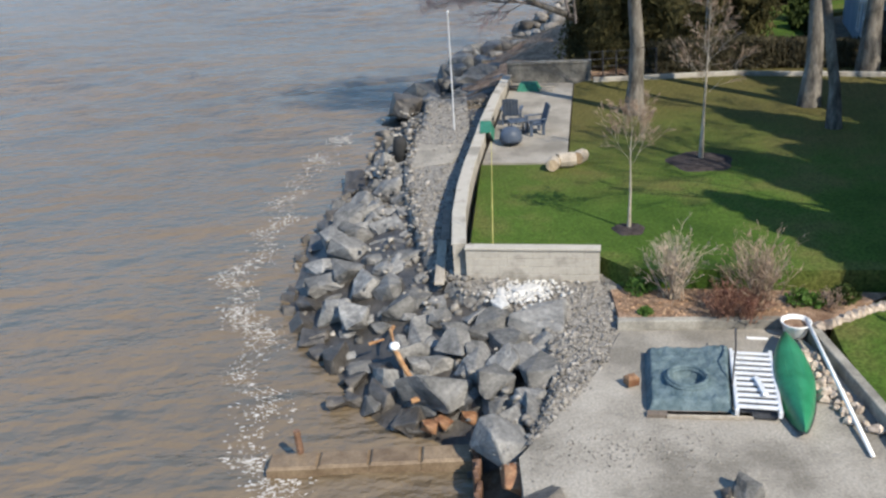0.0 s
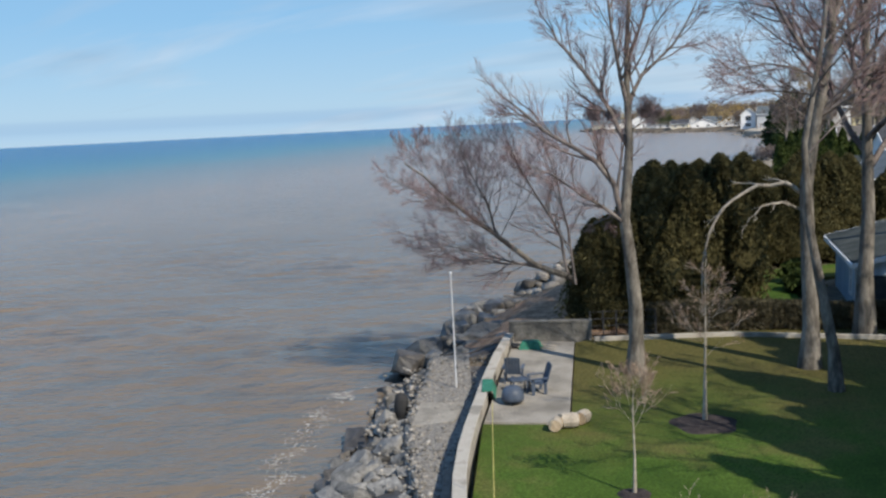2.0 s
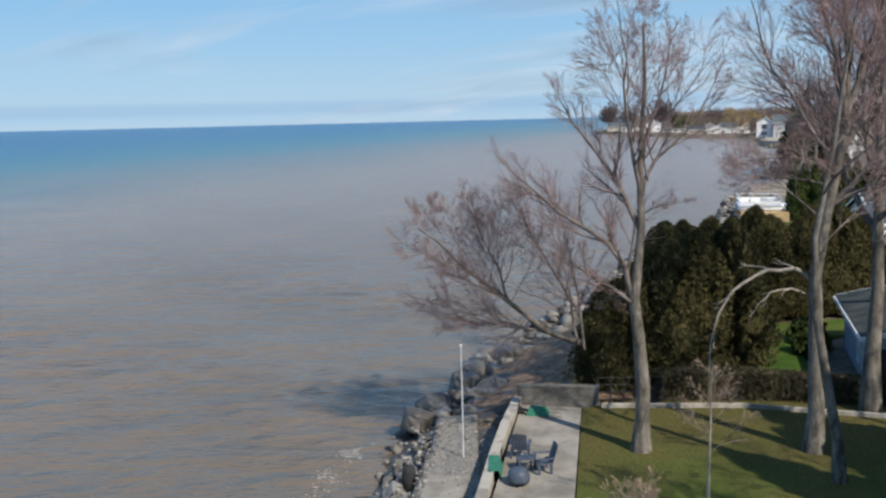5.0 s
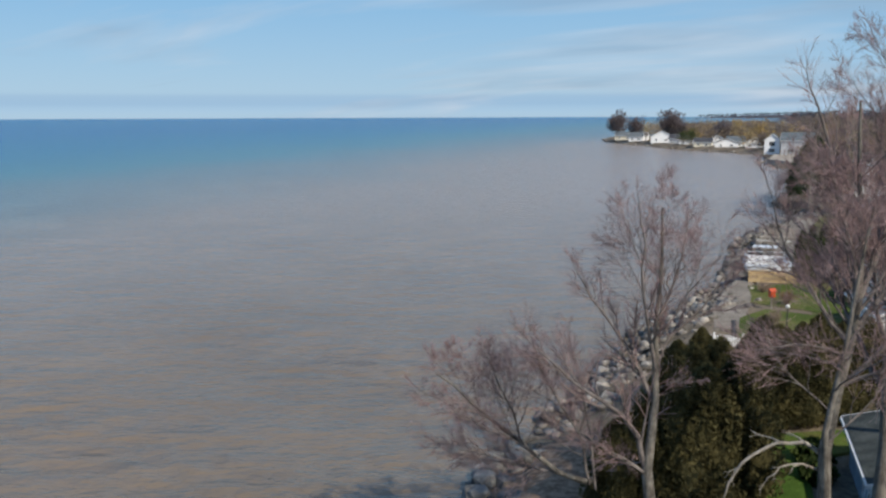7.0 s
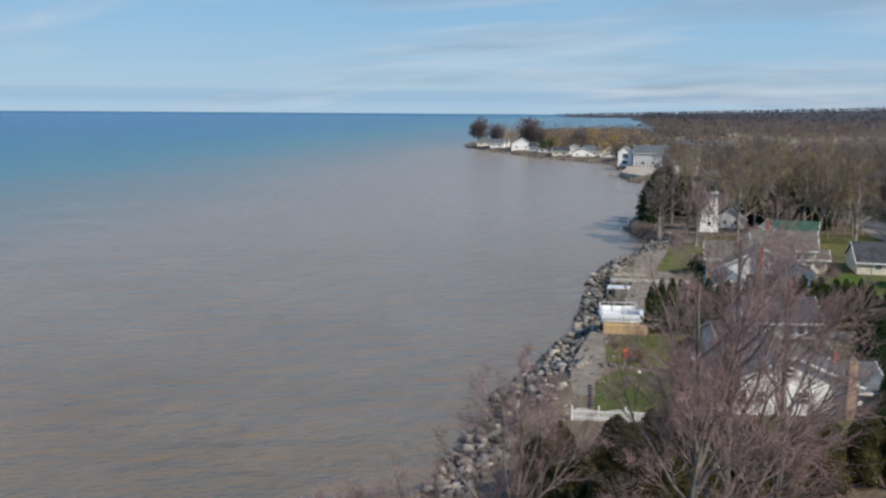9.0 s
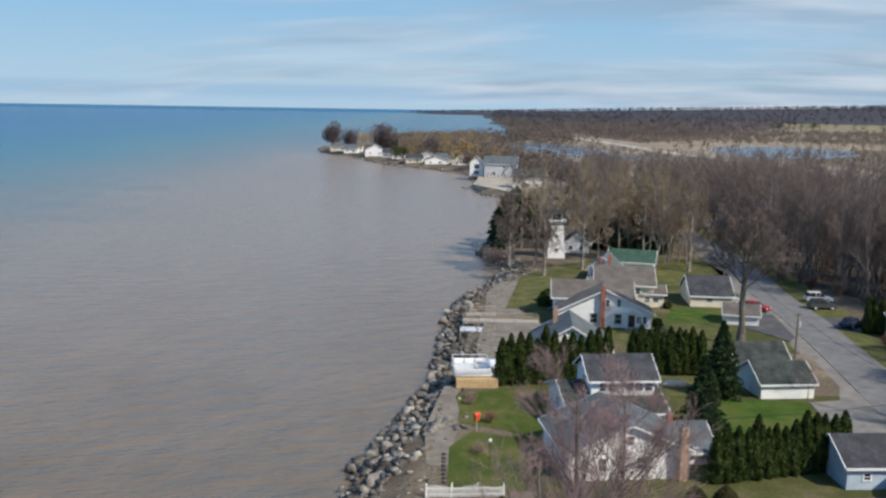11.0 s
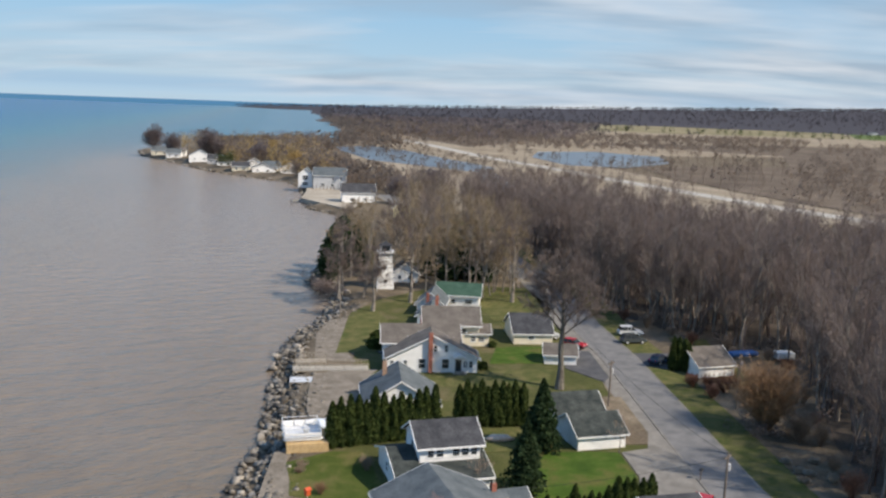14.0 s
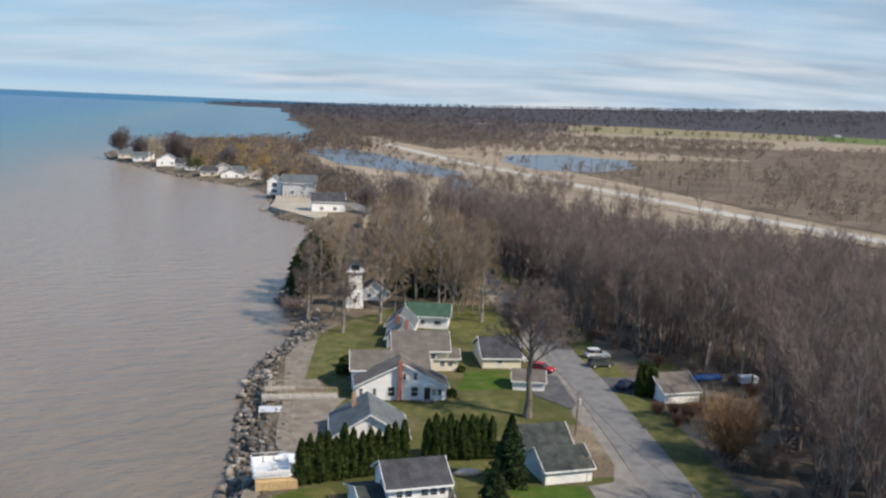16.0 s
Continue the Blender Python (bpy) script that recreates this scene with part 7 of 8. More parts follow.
boulder(1.25, 11.9, 1.1, 0.7, 0.6, 0.5, "wet")
boulder(1.0, 12.9, 0.75, 1.0, 0.9, 0.7, "rust", 0, "brown stained stone under the edge of the pad")

# patio: chairs, table, cloth, barrow
def adirondack(at, turn, label):
    c = thing("garden_chair", at, turn, label, "chair", "patio chairs")
    s = Shape()
    for k in range(5):
        s.box((-0.22 + 0.11 * k, 0.02, 0.36), (0.1, 0.48, 0.025), 0, 0.006)
    part("seat", s, chair_blue, c)
    b = Shape()
    for k in range(5):
        x = -0.22 + 0.11 * k
        h = 0.66 - 0.5 * x * x
        b.add([(x - 0.05, 0.24, 0.34), (x + 0.05, 0.24, 0.34), (x + 0.05, 0.27, 0.34), (x - 0.05, 0.27, 0.34), (x - 0.05, 0.44, 0.34 + h), (x + 0.05, 0.44, 0.34 + h), (x + 0.05, 0.47, 0.34 + h), (x - 0.05, 0.47, 0.34 + h)],
              [(0, 1, 5, 4), (1, 2, 6, 5), (2, 3, 7, 6), (3, 0, 4, 7), (4, 5, 6, 7), (3, 2, 1, 0)])
    part("backrest", b, chair_blue, c)
    for x in (-0.33, 0.33):
        part("armrest", Shape().box((x, 0.0, 0.56), (0.12, 0.62, 0.025), 0, 0.006), chair_blue, c)
        part("leg", Shape().box((x * 0.9, -0.22, 0.28), (0.05, 0.1, 0.56), 0, 0.006), chair_blue, c)
        part("leg", Shape().box((x * 0.9, 0.2, 0.2), (0.05, 0.1, 0.4), 0, 0.006), chair_blue, c)


adirondack((2.75, 30.0, 1.85), -80, "slate-blue garden chair on the patio")
adirondack((2.05, 31.4, 1.85), 170, "slate-blue garden chair with its back to the patio wall")
tbl = thing("side_table", (2.15, 30.2, 1.85), 10, "low slate-blue garden side table", "table")
part("tabletop", Shape().box((0, 0, 0.43), (0.6, 0.5, 0.04), 0, 0.01), chair_blue, tbl)
for x in (-0.24, 0.24):
    for y in (-0.19, 0.19):
        part("leg", Shape().box((x, y, 0.205), (0.05, 0.05, 0.41)), chair_blue, tbl)
cv = thing("covered_grill", (1.85, 28.9, 1.85), 20, "low grey-blue grill under a cover", "grill")
part("cover", Shape().lathe((0, 0, 0.12), [(0.36, 0), (0.38, 0.1), (0.34, 0.32), (0.22, 0.44), (0.04, 0.47)], 16), chair_blue, cv, smooth=True)
for k in range(3):
    part("leg", Shape().tube([(0.3 * math.cos(2.1 * k), 0.3 * math.sin(2.1 * k), 0), (0.26 * math.cos(2.1 * k), 0.26 * math.sin(2.1 * k), 0.16)], 0.02, 6), dark_metal, cv)
solid("cloth", Shape().add([(x, y, z) for x, y, z in ((0.86, 29.2, 2.19), (1.2, 29.25, 2.19), (1.28, 30.6, 2.19), (0.92, 30.65, 2.19), (0.78, 29.25, 1.55), (0.86, 30.6, 1.62), (1.3, 29.25, 1.86), (1.4, 30.55, 1.9),
                                                   (0.86, 29.2, 2.21), (1.2, 29.25, 2.21), (1.28, 30.6, 2.215), (0.92, 30.65, 2.215))], [(8, 9, 10, 11), (0, 4, 5, 3), (1, 2, 7, 6), (8, 0, 1, 9), (10, 2, 3, 11), (8, 11, 3, 0), (9, 1, 2, 10)]), cloth_green,
      "green cloth hung over the seawall", "cloth")
wb = thing("wheelbarrow", (3.05, 36.1, 1.85), 75, "upturned green wheelbarrow by the patio wall", "wheelbarrow")
part("tray", Shape().add([(-0.3, -0.45, 0), (0.3, -0.45, 0), (0.3, 0.45, 0), (-0.3, 0.45, 0), (-0.2, -0.3, 0.3), (0.2, -0.3, 0.3), (0.2, 0.34, 0.3), (-0.2, 0.34, 0.3)], [(0, 1, 5, 4), (1, 2, 6, 5), (2, 3, 7, 6), (3, 0, 4, 7), (4, 5, 6, 7)]), cloth_green, wb)
part("wheel", Shape().lathe((0, 0.62, 0.1), [(0.06, -0.05), (0.18, -0.04), (0.2, 0), (0.18, 0.04), (0.06, 0.05)], 14), rubber, wb)
for x in (-0.22, 0.22):
    part("handle", Shape().tube([(x, 0.5, 0.12), (x, -0.4, 0.1), (x * 1.2, -1.0, 0.05)], 0.02, 6), timber, wb)
for at, w, tn, r in (((2.95, 26.25, 1.8), 0.42, 75, 0.2), ((3.36, 26.42, 1.8), 0.5, 10, 0.23), ((3.82, 26.75, 1.8), 0.4, 60, 0.21)):
    st = thing("log_slice", at, tn, "short pale cut log lying at the patio corner", "log", "cut logs")
    part("log_bark", Shape().tube([(-w / 2, 0, r), (-w / 5, 0.015, r * 1.02), (w / 6, -0.01, r), (w / 2, 0, r * 0.98)], [r * 0.96, r, r * 1.03, r * 0.95], 11), timber, st)
    for side in (-1, 1):
        part("cut_face", Shape().tube([(side * (w / 2 - 0.01), 0, r), (side * (w / 2 + 0.012), 0, r)], r * 0.88, 11), stump_mat, st, "pale sawn face")
for x, y, r in ((4.3, 21.3, 0.42), (7.35, 26.25, 1.0)):
    s = Shape()
    k = 40
    s.add([(x, y, 1.88)] + [(x + r * (0.7 + 0.08 * math.sin(3 * a)) * math.cos(a), y + r * (0.7 + 0.08 * math.sin(3 * a)) * math.sin(a), 1.87) for a in [6.2832 * i / k for i in range(k)]]
          + [(x + r * (1 + 0.08 * math.sin(5 * a)) * math.cos(a), y + r * (1 + 0.08 * math.sin(5 * a)) * math.sin(a), 1.79) for a in [6.2832 * i / k for i in range(k)]],
          [(0, 1 + i, 1 + (i + 1) % k) for i in range(k)] + [(1 + i, 1 + k + i, 1 + k + (i + 1) % k, 1 + (i + 1) % k) for i in range(k)])
    solid("mulch_ring", s, mulch, "round bed of dark mulch round a young tree", "mulch", "mulch rings")


# shrubs of the bed and the brown hedge at the end of the lawn
def shrub(at, r, h, seed, material, label, stems=26, name="shrub", group="bare shrubs", fine=0.005):
    rnd = np.random.default_rng(seed)
    segs = [[], [], [], []]
    for k in range(stems):
        a = rnd.uniform(0, 6.28)
        w = (math.cos(a) * rnd.uniform(0.1, 0.75) * r / h * 1.3, math.sin(a) * rnd.uniform(0.1, 0.75) * r / h * 1.3, 1)
        grow(rnd, segs, (rnd.normal(0, 0.1), rnd.normal(0, 0.1), -0.05), w, h * rnd.uniform(0.7, 1.0), 0.012 * max(1, h), 0, [(4, 6, 0.45, 30, 0.02), (3, 4, 0.5, 32, 0.02), (2, 0, 0, 0, 0)])
    v, f = prisms(segs[0], 3)
    q, g2 = ribbons([(*t[:6], max(t[6], fine), fine * 0.8) for t in segs[1] + segs[2]], seed)
    ob = new(name, array_mesh(name, np.concatenate([v, q]), np.concatenate([f, g2 + len(v)]), material))
    ob.matrix_world = pose(*at)
    return tagged(ob, label, "shrub", group)


shrub((4.75, 18.35, 1.34), 0.75, 1.45, 1, SM("pale_shrub_stems", (0.30, 0.24, 0.18), (0.46, 0.38, 0.30), 3, 0.9, 0.0, 14, 0.3, vary=0.25), "pale leafless shrub in the flower bed", 34)
shrub((6.45, 17.6, 1.34), 0.95, 1.55, 2, shrub_mat, "broad brown leafless shrub in the flower bed", 40)
shrub((5.65, 17.35, 1.34), 0.65, 0.85, 3, shrub_red, "low reddish leafless shrub in the flower bed", 34)
shrub((6.1, 17.2, 1.34), 0.6, 0.7, 4, shrub_red, "low reddish leafless shrub in the flower bed", 30)
shrub((7.9, 17.35, 1.34), 0.3, 0.5, 5, shrub_mat, "small dry shrub beside the edging stones", 14)
for x, y, r, h, m in ((7.35, 17.75, 0.28, 0.3, leaf_green), (7.65, 17.65, 0.22, 0.24, leaf_green), (4.05, 18.75, 0.3, 0.3, leaf_green), (4.0, 17.65, 0.14, 0.12, leaf_green), (8.3, 17.75, 0.3, 0.35, cedar_mat)):
    rnd = np.random.default_rng(int(100 * x))
    v, f = foliage(rnd, cone_points(rnd, 260, h, r, "mound"), 0.07)
    ob = new("leafy_plant", array_mesh("leafy_plant", v, f, m))
    ob.matrix_world = pose(x, y, 1.34)
    tagged(ob, "small green leafy plant in the flower bed", "plant", "bed plants")
rnd = np.random.default_rng(61)
pts = np.stack([rnd.uniform(3.5, 9.0, 2600), rnd.uniform(17.1, 18.9, 2600), np.full(2600, 1.355)], 1)
pts = pts[(pts[:, 1] < 18.95 - 0.16 * (pts[:, 0] - 3.9)) & (pts[:, 1] > 17.4 - 0.02 * (pts[:, 0] - 3.4)) & (pts[:, 0] < 7.0)]
v, f = foliage(rnd, pts, 0.06, 1.2)
v[:, 2] = 1.35 + (v[:, 2] - 1.355) * 0.25
tagged(new("dead_leaves", array_mesh("dead_leaves", v, f, SM("dead_leaf", (0.24, 0.14, 0.08), (0.42, 0.28, 0.17), 9, 0.9, 0.0, 30, 0.2, vary=0.5))), "scattered dead brown leaves on the bed", "leaves", kind="stuff")
rnd = np.random.default_rng(62)
n = 42000
u = rnd.random(n)
pts = np.stack([8.3 + 15.5 * u + rnd.normal(0, 0.1, n), 37.75 - 2.6 * u ** 1.6 + rnd.uniform(0, 1.0, n), 1.8 + rnd.random(n) ** 0.8 * (1.15 + 0.12 * np.sin(9 * u))], 1)
v, f = foliage(rnd, pts, 0.045, 5.0)
tagged(new("hedge", array_mesh("hedge", v, f, SM("brown_hedge", (0.062, 0.055, 0.03), (0.115, 0.098, 0.058), 0.8, 0.9, 0.0, 3, 0.25, vary=0.3, thin=0.3))), "clipped leafless brown hedge behind the low kerb", "hedge", kind="stuff")
patch("neighbour_lawn", [(11.8, 40.5), (15.5, 39.8), (17.6, 47.2), (24.5, 50), (22, 52), (14.4, 50.5)], 1.95, grass_mat, "green lawn behind the hedge", "lawn", 0.3)
evergreen("bush", (17.2, 44.6, 1.8), MOUNDS[0], 1.5, cedar_mat, 0.85, 0, "round dark green bush beside the blue house", "bush", "round bushes")
evergreen("bush", (17.9, 46.8, 1.8), MOUNDS[1], 1.5, cedar_mat, 0.95, 90, "round dark green bush beside the blue house", "bush", "round bushes")
fn = thing("wire_fence", label="dark wire fence between the patio wall and the hedge", category="fence")
for k in range(6):
    part("post", Shape().tube([(5.7 + 0.55 * k, 37.75, 1.6), (5.7 + 0.55 * k, 37.75, 2.9)], 0.035, 6), dark_metal, fn)
for k in range(4):
    part("wire", Shape().tube([(5.7, 37.75, 1.95 + 0.3 * k), (8.45, 37.75, 1.95 + 0.3 * k)], 0.012, 4), dark_metal, fn)

# foam along the breaking ripples
fr = np.random.default_rng(9)
FOAM = [(-3.6, 39.5), (-4.9, 36.7), (-5.3, 34.5), (-5.9, 30.1), (-5.9, 27.5), (-6.1, 24.8), (-6.5, 23.3), (-5.4, 20.8), (-5.0, 19.3), (-5.0, 17.8), (-4.2, 16.2), (-4.4, 14.8), (-3.7, 13.9), (-3.6, 12)]
fx, fy = np.array([q[0] for q in FOAM[::-1]]), np.array([q[1] for q in FOAM[::-1]])
n = 6400
yy = fr.uniform(12.2, 38, n)
keep = fr.random(n) < (0.25 + 0.75 * (np.sin(1.9 * yy) > -0.3) * (0.5 + 0.5 * np.sin(0.9 * yy + 1))) * np.where(yy > 26, 0.45, 1.0)
yy = yy[keep]
xx = np.interp(yy, fy, fx) + fr.normal(0, 0.27, len(yy)) + 0.25 * np.sin(2.3 * yy)
big = fr.random(len(yy)) ** 3
fv, ff = [], []
for x, y, b in zip(xx, yy, big):
    r = 0.009 + 0.034 * b
    k = 7
    a0 = fr.uniform(0, 6.28)
    z = float(waves(np.array(x), np.array(y))) + 0.012
    m = len(fv)
    fv.append((x, y, z + 0.012))
    for j in range(k):
        rr = r * fr.uniform(0.5, 1.3)
        fv.append((x + 1.7 * rr * math.cos(a0 + 6.2832 * j / k), y + 0.8 * rr * math.sin(a0 + 6.2832 * j / k), z - 0.004))
    ff += [(m, m + 1 + j, m + 1 + (j + 1) % k) for j in range(k)]
tagged(new("foam", array_mesh("foam", fv, ff, foam_mat)), "broken line of white foam on the ripples", "foam", kind="stuff")


# ---- the neighbours' gardens ----
patch("yard", [(27, 66), (44, 63), (57, 61), (66, 72), (72, 86), (80.5, 106), (91, 126), (99, 146), (107, 174), (96, 186), (72, 174), (62, 164), (53, 138), (43, 112), (35, 98), (31, 84)], 2.163, yard_grass, "worn olive-brown grass between the houses", "yard", 0.25)
patch("garden_lawn", [(26.5, 87.2), (34.2, 80.5), (36.2, 84.5), (38.2, 95.6), (34.5, 97.2), (28.8, 95.8), (27.6, 90.5)], 2.2, shore_grass, "mown yellow-green lakeside lawn", "lawn")
patch("garden_lawn", [(20.6, 70.5), (29, 69.0), (31.2, 77.5), (33.5, 79.4), (27.0, 84.2), (23.6, 80.5)], 2.2, shore_grass, "mown yellow-green lakeside lawn behind a picket fence", "lawn")
patch("garden_lawn", [(49, 68.6), (57, 68.4), (61.2, 74.0), (64.0, 77.6), (66.6, 84.6), (58.4, 87.8), (51, 80.5)], 2.2, grass_mat, "bright mown lawn beside the parking court", "lawn")
patch("garden_lawn", [(49.6, 90.6), (60.6, 88.6), (62.4, 95.5), (52.5, 98.5)], 2.2, dry_grass, "yellowing garden lawn by the spruces", "lawn")
patch("garden_lawn", [(70.5, 123.5), (83.5, 119.5), (88.2, 129.0), (76.5, 132.0)], 2.2, grass_mat, "bright mown lawn by the white house", "lawn")
patch("garden_lawn", [(49.5, 137.5), (56.5, 136.5), (66.5, 156), (67.8, 164.5), (61, 162.0)], 2.2, dry_grass, "yellowing lakeside lawn", "lawn")
patch("garden_lawn", [(56.5, 116), (73.0, 109.8), (78.5, 117.5), (68.5, 120.2), (58.5, 121.5)], 2.19, dry_grass, "thin grass strip behind the hedges", "lawn")
patch("garden_lawn", [(86, 150), (97, 146), (104, 158), (109, 176), (95, 182)], 2.2, dry_grass, "thin grass under the trees", "lawn")
patch("gravel_terrace", [(20.3, 76.5), (22.6, 76.3), (24.8, 82.6), (27.2, 88.6), (29.0, 96.4), (31.0, 100.2), (28.4, 99.2), (25.6, 93.0), (22.6, 86.0)], 2.18, sandy, "pale gravel terrace above the shore rocks", "terrace", 0.4)
patch("gravel_terrace", [(35.0, 104.5), (41.0, 102.0), (42.6, 111), (48.5, 122), (52.5, 126.5), (47.5, 128.5), (42.6, 127.6), (39.4, 120.5), (36.6, 112.5)], 2.18, sandy, "pale bare sandy garden above the shore", "terrace", 0.4)
patch("gravel_terrace", [(45.0, 134.5), (50.8, 131.5), (51.5, 137.2), (58, 156), (60.0, 160), (56.5, 160), (50.5, 150.5)], 2.17, sandy, "pale stony ground above the shore rocks", "terrace", 0.4)
patch("drive", [(61.2, 73.6), (66.0, 70.8), (74.0, 78.6), (75.5, 90.0), (70.8, 84.2), (66.9, 84.3), (64.2, 77.4)], 2.245, dirt_drive, "pale gravel drive beside the lane", "drive")
patch("drive_strip", [(69.0, 86.4), (72.8, 85.0), (80.2, 102.0), (76.0, 104)], 2.235, litter, "bare brown ground by the lane", "drive")
patch("parking_court", [(57.6, 62.0), (65.2, 60.0), (66.0, 65.0), (66.2, 70.4), (61.4, 73.2), (57.8, 69.6)], 2.25, dark_asphalt, "dark asphalt parking court", "parking court")
patch("parking_court", [(80.8, 117.2), (82.3, 108.9), (84.6, 110.8), (90.5, 124.5), (87.0, 126.5)], 2.25, dark_asphalt, "dark asphalt drive beside the small garage", "drive")
patch("drive", [(97.0, 121.0), (94.2, 114.0), (97.5, 109.4), (101.5, 113.5), (103.5, 118.5)], 2.25, dark_asphalt, "dark asphalt drive across the lane", "drive")
patch("garden_lawn", [(99.6, 100), (106, 100.5), (109, 112), (116, 124), (110.5, 128), (105, 118)], 2.2, dry_grass, "thin grass round the garage across the lane", "lawn")


def picket_fence(a, b, n, z, label):
    f = thing("picket_fence", label=label, category="fence")
    turn = math.degrees(math.atan2(b[1] - a[1], b[0] - a[0]))
    ln = math.dist(a, b)
    for k in range(n):
        u = (k + 0.5) / n
        h = 1.0 + 0.12 * math.sin(6.2832 * u * 2)
        part("picket", Shape().box((a[0] + (b[0] - a[0]) * u, a[1] + (b[1] - a[1]) * u, z + h / 2), (ln / n * 0.5, 0.03, h), turn, 0.008), trim_white, f)
    for h in (0.3, 0.8):
        part("rail", Shape().box(((a[0] + b[0]) / 2, (a[1] + b[1]) / 2 + 0.04, z + h), (ln, 0.04, 0.09), turn), trim_white, f)
    for u in (0, 0.33, 0.66, 1):
        part("post", Shape().box((a[0] + (b[0] - a[0]) * u, a[1] + (b[1] - a[1]) * u, z + 0.65), (0.12, 0.12, 1.3), turn, 0.02), trim_white, f)


picket_fence((18.6, 70.0), (25.0, 68.7), 34, 2.1, "white picket fence across the lakeside lawn")


def deck(at, turn, w, d, h, label, boards, rail=True, post_mat=timber, board_mat=timber):
    t = thing("deck", at, turn, label, "deck", "shore decks")
    n = boards
    for k in range(n):
        part("board", Shape().box((w * (k + 0.5) / n, d / 2, h), (w / n * 0.94, d, 0.06)), board_mat, t)
    for x in (0.1, w / 2, w - 0.1):
        for y in (0.1, d - 0.1):
            part("post", Shape().box((x, y, h / 2 - 0.6), (0.16, 0.16, h + 1.1)), post_mat, t)
    part("beam", Shape().box((w / 2, 0.08, h - 0.13), (w, 0.1, 0.2)), post_mat, t)
    part("beam", Shape().box((w / 2, d - 0.08, h - 0.13), (w, 0.1, 0.2)), post_mat, t)
    if rail:
        for y in (0.05, d - 0.05):
            part("handrail", Shape().box((w / 2, y, h + 0.95), (w, 0.08, 0.06)), post_mat, t)
            for k in range(int(w / 0.5) + 1):
                part("baluster", Shape().box((min(w - 0.04, 0.5 * k + 0.04), y, h + 0.48), (0.06, 0.05, 0.9)), post_mat, t)
    return t


# the white pontoon boat and its timber landing
dk2 = deck((29.6, 98.4, 1.2), -12, 4.9, 5.4, 1.95, "new yellow pine landing above the rocks", 13, False, new_timber, new_timber)
for k in range(4):
    part("skirt_board", Shape().box((2.45, -0.06, 1.8 - 0.24 * k), (4.9, 0.06, 0.2)), new_timber, dk2)
part("brace", Shape().tube([(0.2, -0.12, 0.0), (2.3, -0.12, 1.0)], 0.06, 4), new_timber, dk2)
pb = thing("pontoon_boat", (29.5, 98.9, 3.18), -12, "white pontoon boat with a railed deck", "boat")
part("platform", Shape().box((2.2, 2.5, 0.6), (4.4, 4.7, 0.16), 0, 0.03), alu, pb)
for y in (0.5, 2.5, 4.4):
    part("pontoon", Shape().tube([(-0.1, y, 0.28), (0.2, y, 0.28), (4.2, y, 0.28), (4.7, y, 0.36)], [0.1, 0.27, 0.27, 0.05], 12), alu, pb, smooth=True)
for y, x0, x1 in ((0.2, 0.1, 4.3), (4.8, 0.1, 4.3)):
    part("rail_panel", Shape().box(((x0 + x1) / 2, y, 0.95), (x1 - x0, 0.05, 0.3)), trim_white, pb)
    part("top_rail", Shape().box(((x0 + x1) / 2, y, 1.55), (x1 - x0, 0.06, 0.06)), alu, pb)
for x in (0.1, 4.3):
    part("rail_panel", Shape().box((x, 2.5, 0.95), (0.05, 4.5, 0.3)), trim_white, pb)
    part("top_rail", Shape().box((x, 2.5, 1.55), (0.06, 4.5, 0.06)), alu, pb)
    for y in (0.2, 1.7, 3.3, 4.8):
        part("rail_post", Shape().box((x, y, 1.1), (0.05, 0.05, 0.9)), alu, pb)
for k in range(3):
    part("bench", Shape().box((0.8 + 1.3 * k, 4.3, 0.95), (1.1, 0.6, 0.5), 0, 0.06), trim_white, pb)
part("console", Shape().box((2.6, 0.8, 1.1), (0.6, 0.5, 0.8), 0, 0.06), grey_paint, pb)
bt = thing("tarped_boat", (36.4, 104.6, 2.2), -20, "boat under a pale blue-white tarpaulin", "boat")
tv, tf = [], []
for i in range(15):
    s = -1 + i / 7
    w = 1.15 * (1 - max(0, s) ** 2.4) + 0.05
    for j in range(9):
        a = math.pi * j / 8
        tv.append((2.4 * s, -w * math.cos(a), 0.5 + 0.75 * math.sin(a) * (1 - 0.25 * s * s) + 0.03 * math.sin(7 * s + j)))
for i in range(14):
    for j in range(8):
        tf.append((i * 9 + j, i * 9 + j + 1, i * 9 + j + 10, i * 9 + j + 9))
part("tarpaulin", Shape().add(tv, tf), SM("pale_tarpaulin", (0.52, 0.60, 0.68), (0.70, 0.75, 0.80), 1.5, 0.6, 0.4, 8, 0.08), bt, smooth=True)
part("hull", Shape().tube([(-2.4, 0, 0.4), (1.0, 0, 0.4), (2.3, 0, 0.5)], [0.75, 0.7, 0.15], 10), paint_blue, bt)
part("trailer", Shape().box((-0.2, 0, 0.0), (4.0, 1.2, 0.14)), dark_metal, bt)

# the long walkway to the water and the small platforms
deck((40.0, 130.0, 1.0), -18, 11.5, 2.6, 1.2, "long grey weathered timber walkway to the water", 34, True, timber, concrete)
deck((41.6, 133.8, 1.0), -18, 4.8, 2.2, 1.3, "grey weathered timber landing over the rocks", 14, True)
deck((38.0, 125.0, 1.0), -20, 3.6, 2.6, 1.1, "small pale timber platform over the rocks", 11, False, timber, alu)
solid("kayak", Shape().tube([(55.6, 134.6, 2.6), (56.4, 133.8, 2.62), (57.6, 132.8, 2.6), (58.4, 132.2, 2.62)], [0.04, 0.36, 0.36, 0.05], 10), paint_blue, "blue kayak beside the white house", "kayak", smooth=True)
solid("cooler", Shape().box((57.6, 129.8, 2.6), (1.2, 0.7, 0.8), -20, 0.08), paint_red, "red storage box beside the white house", "box")
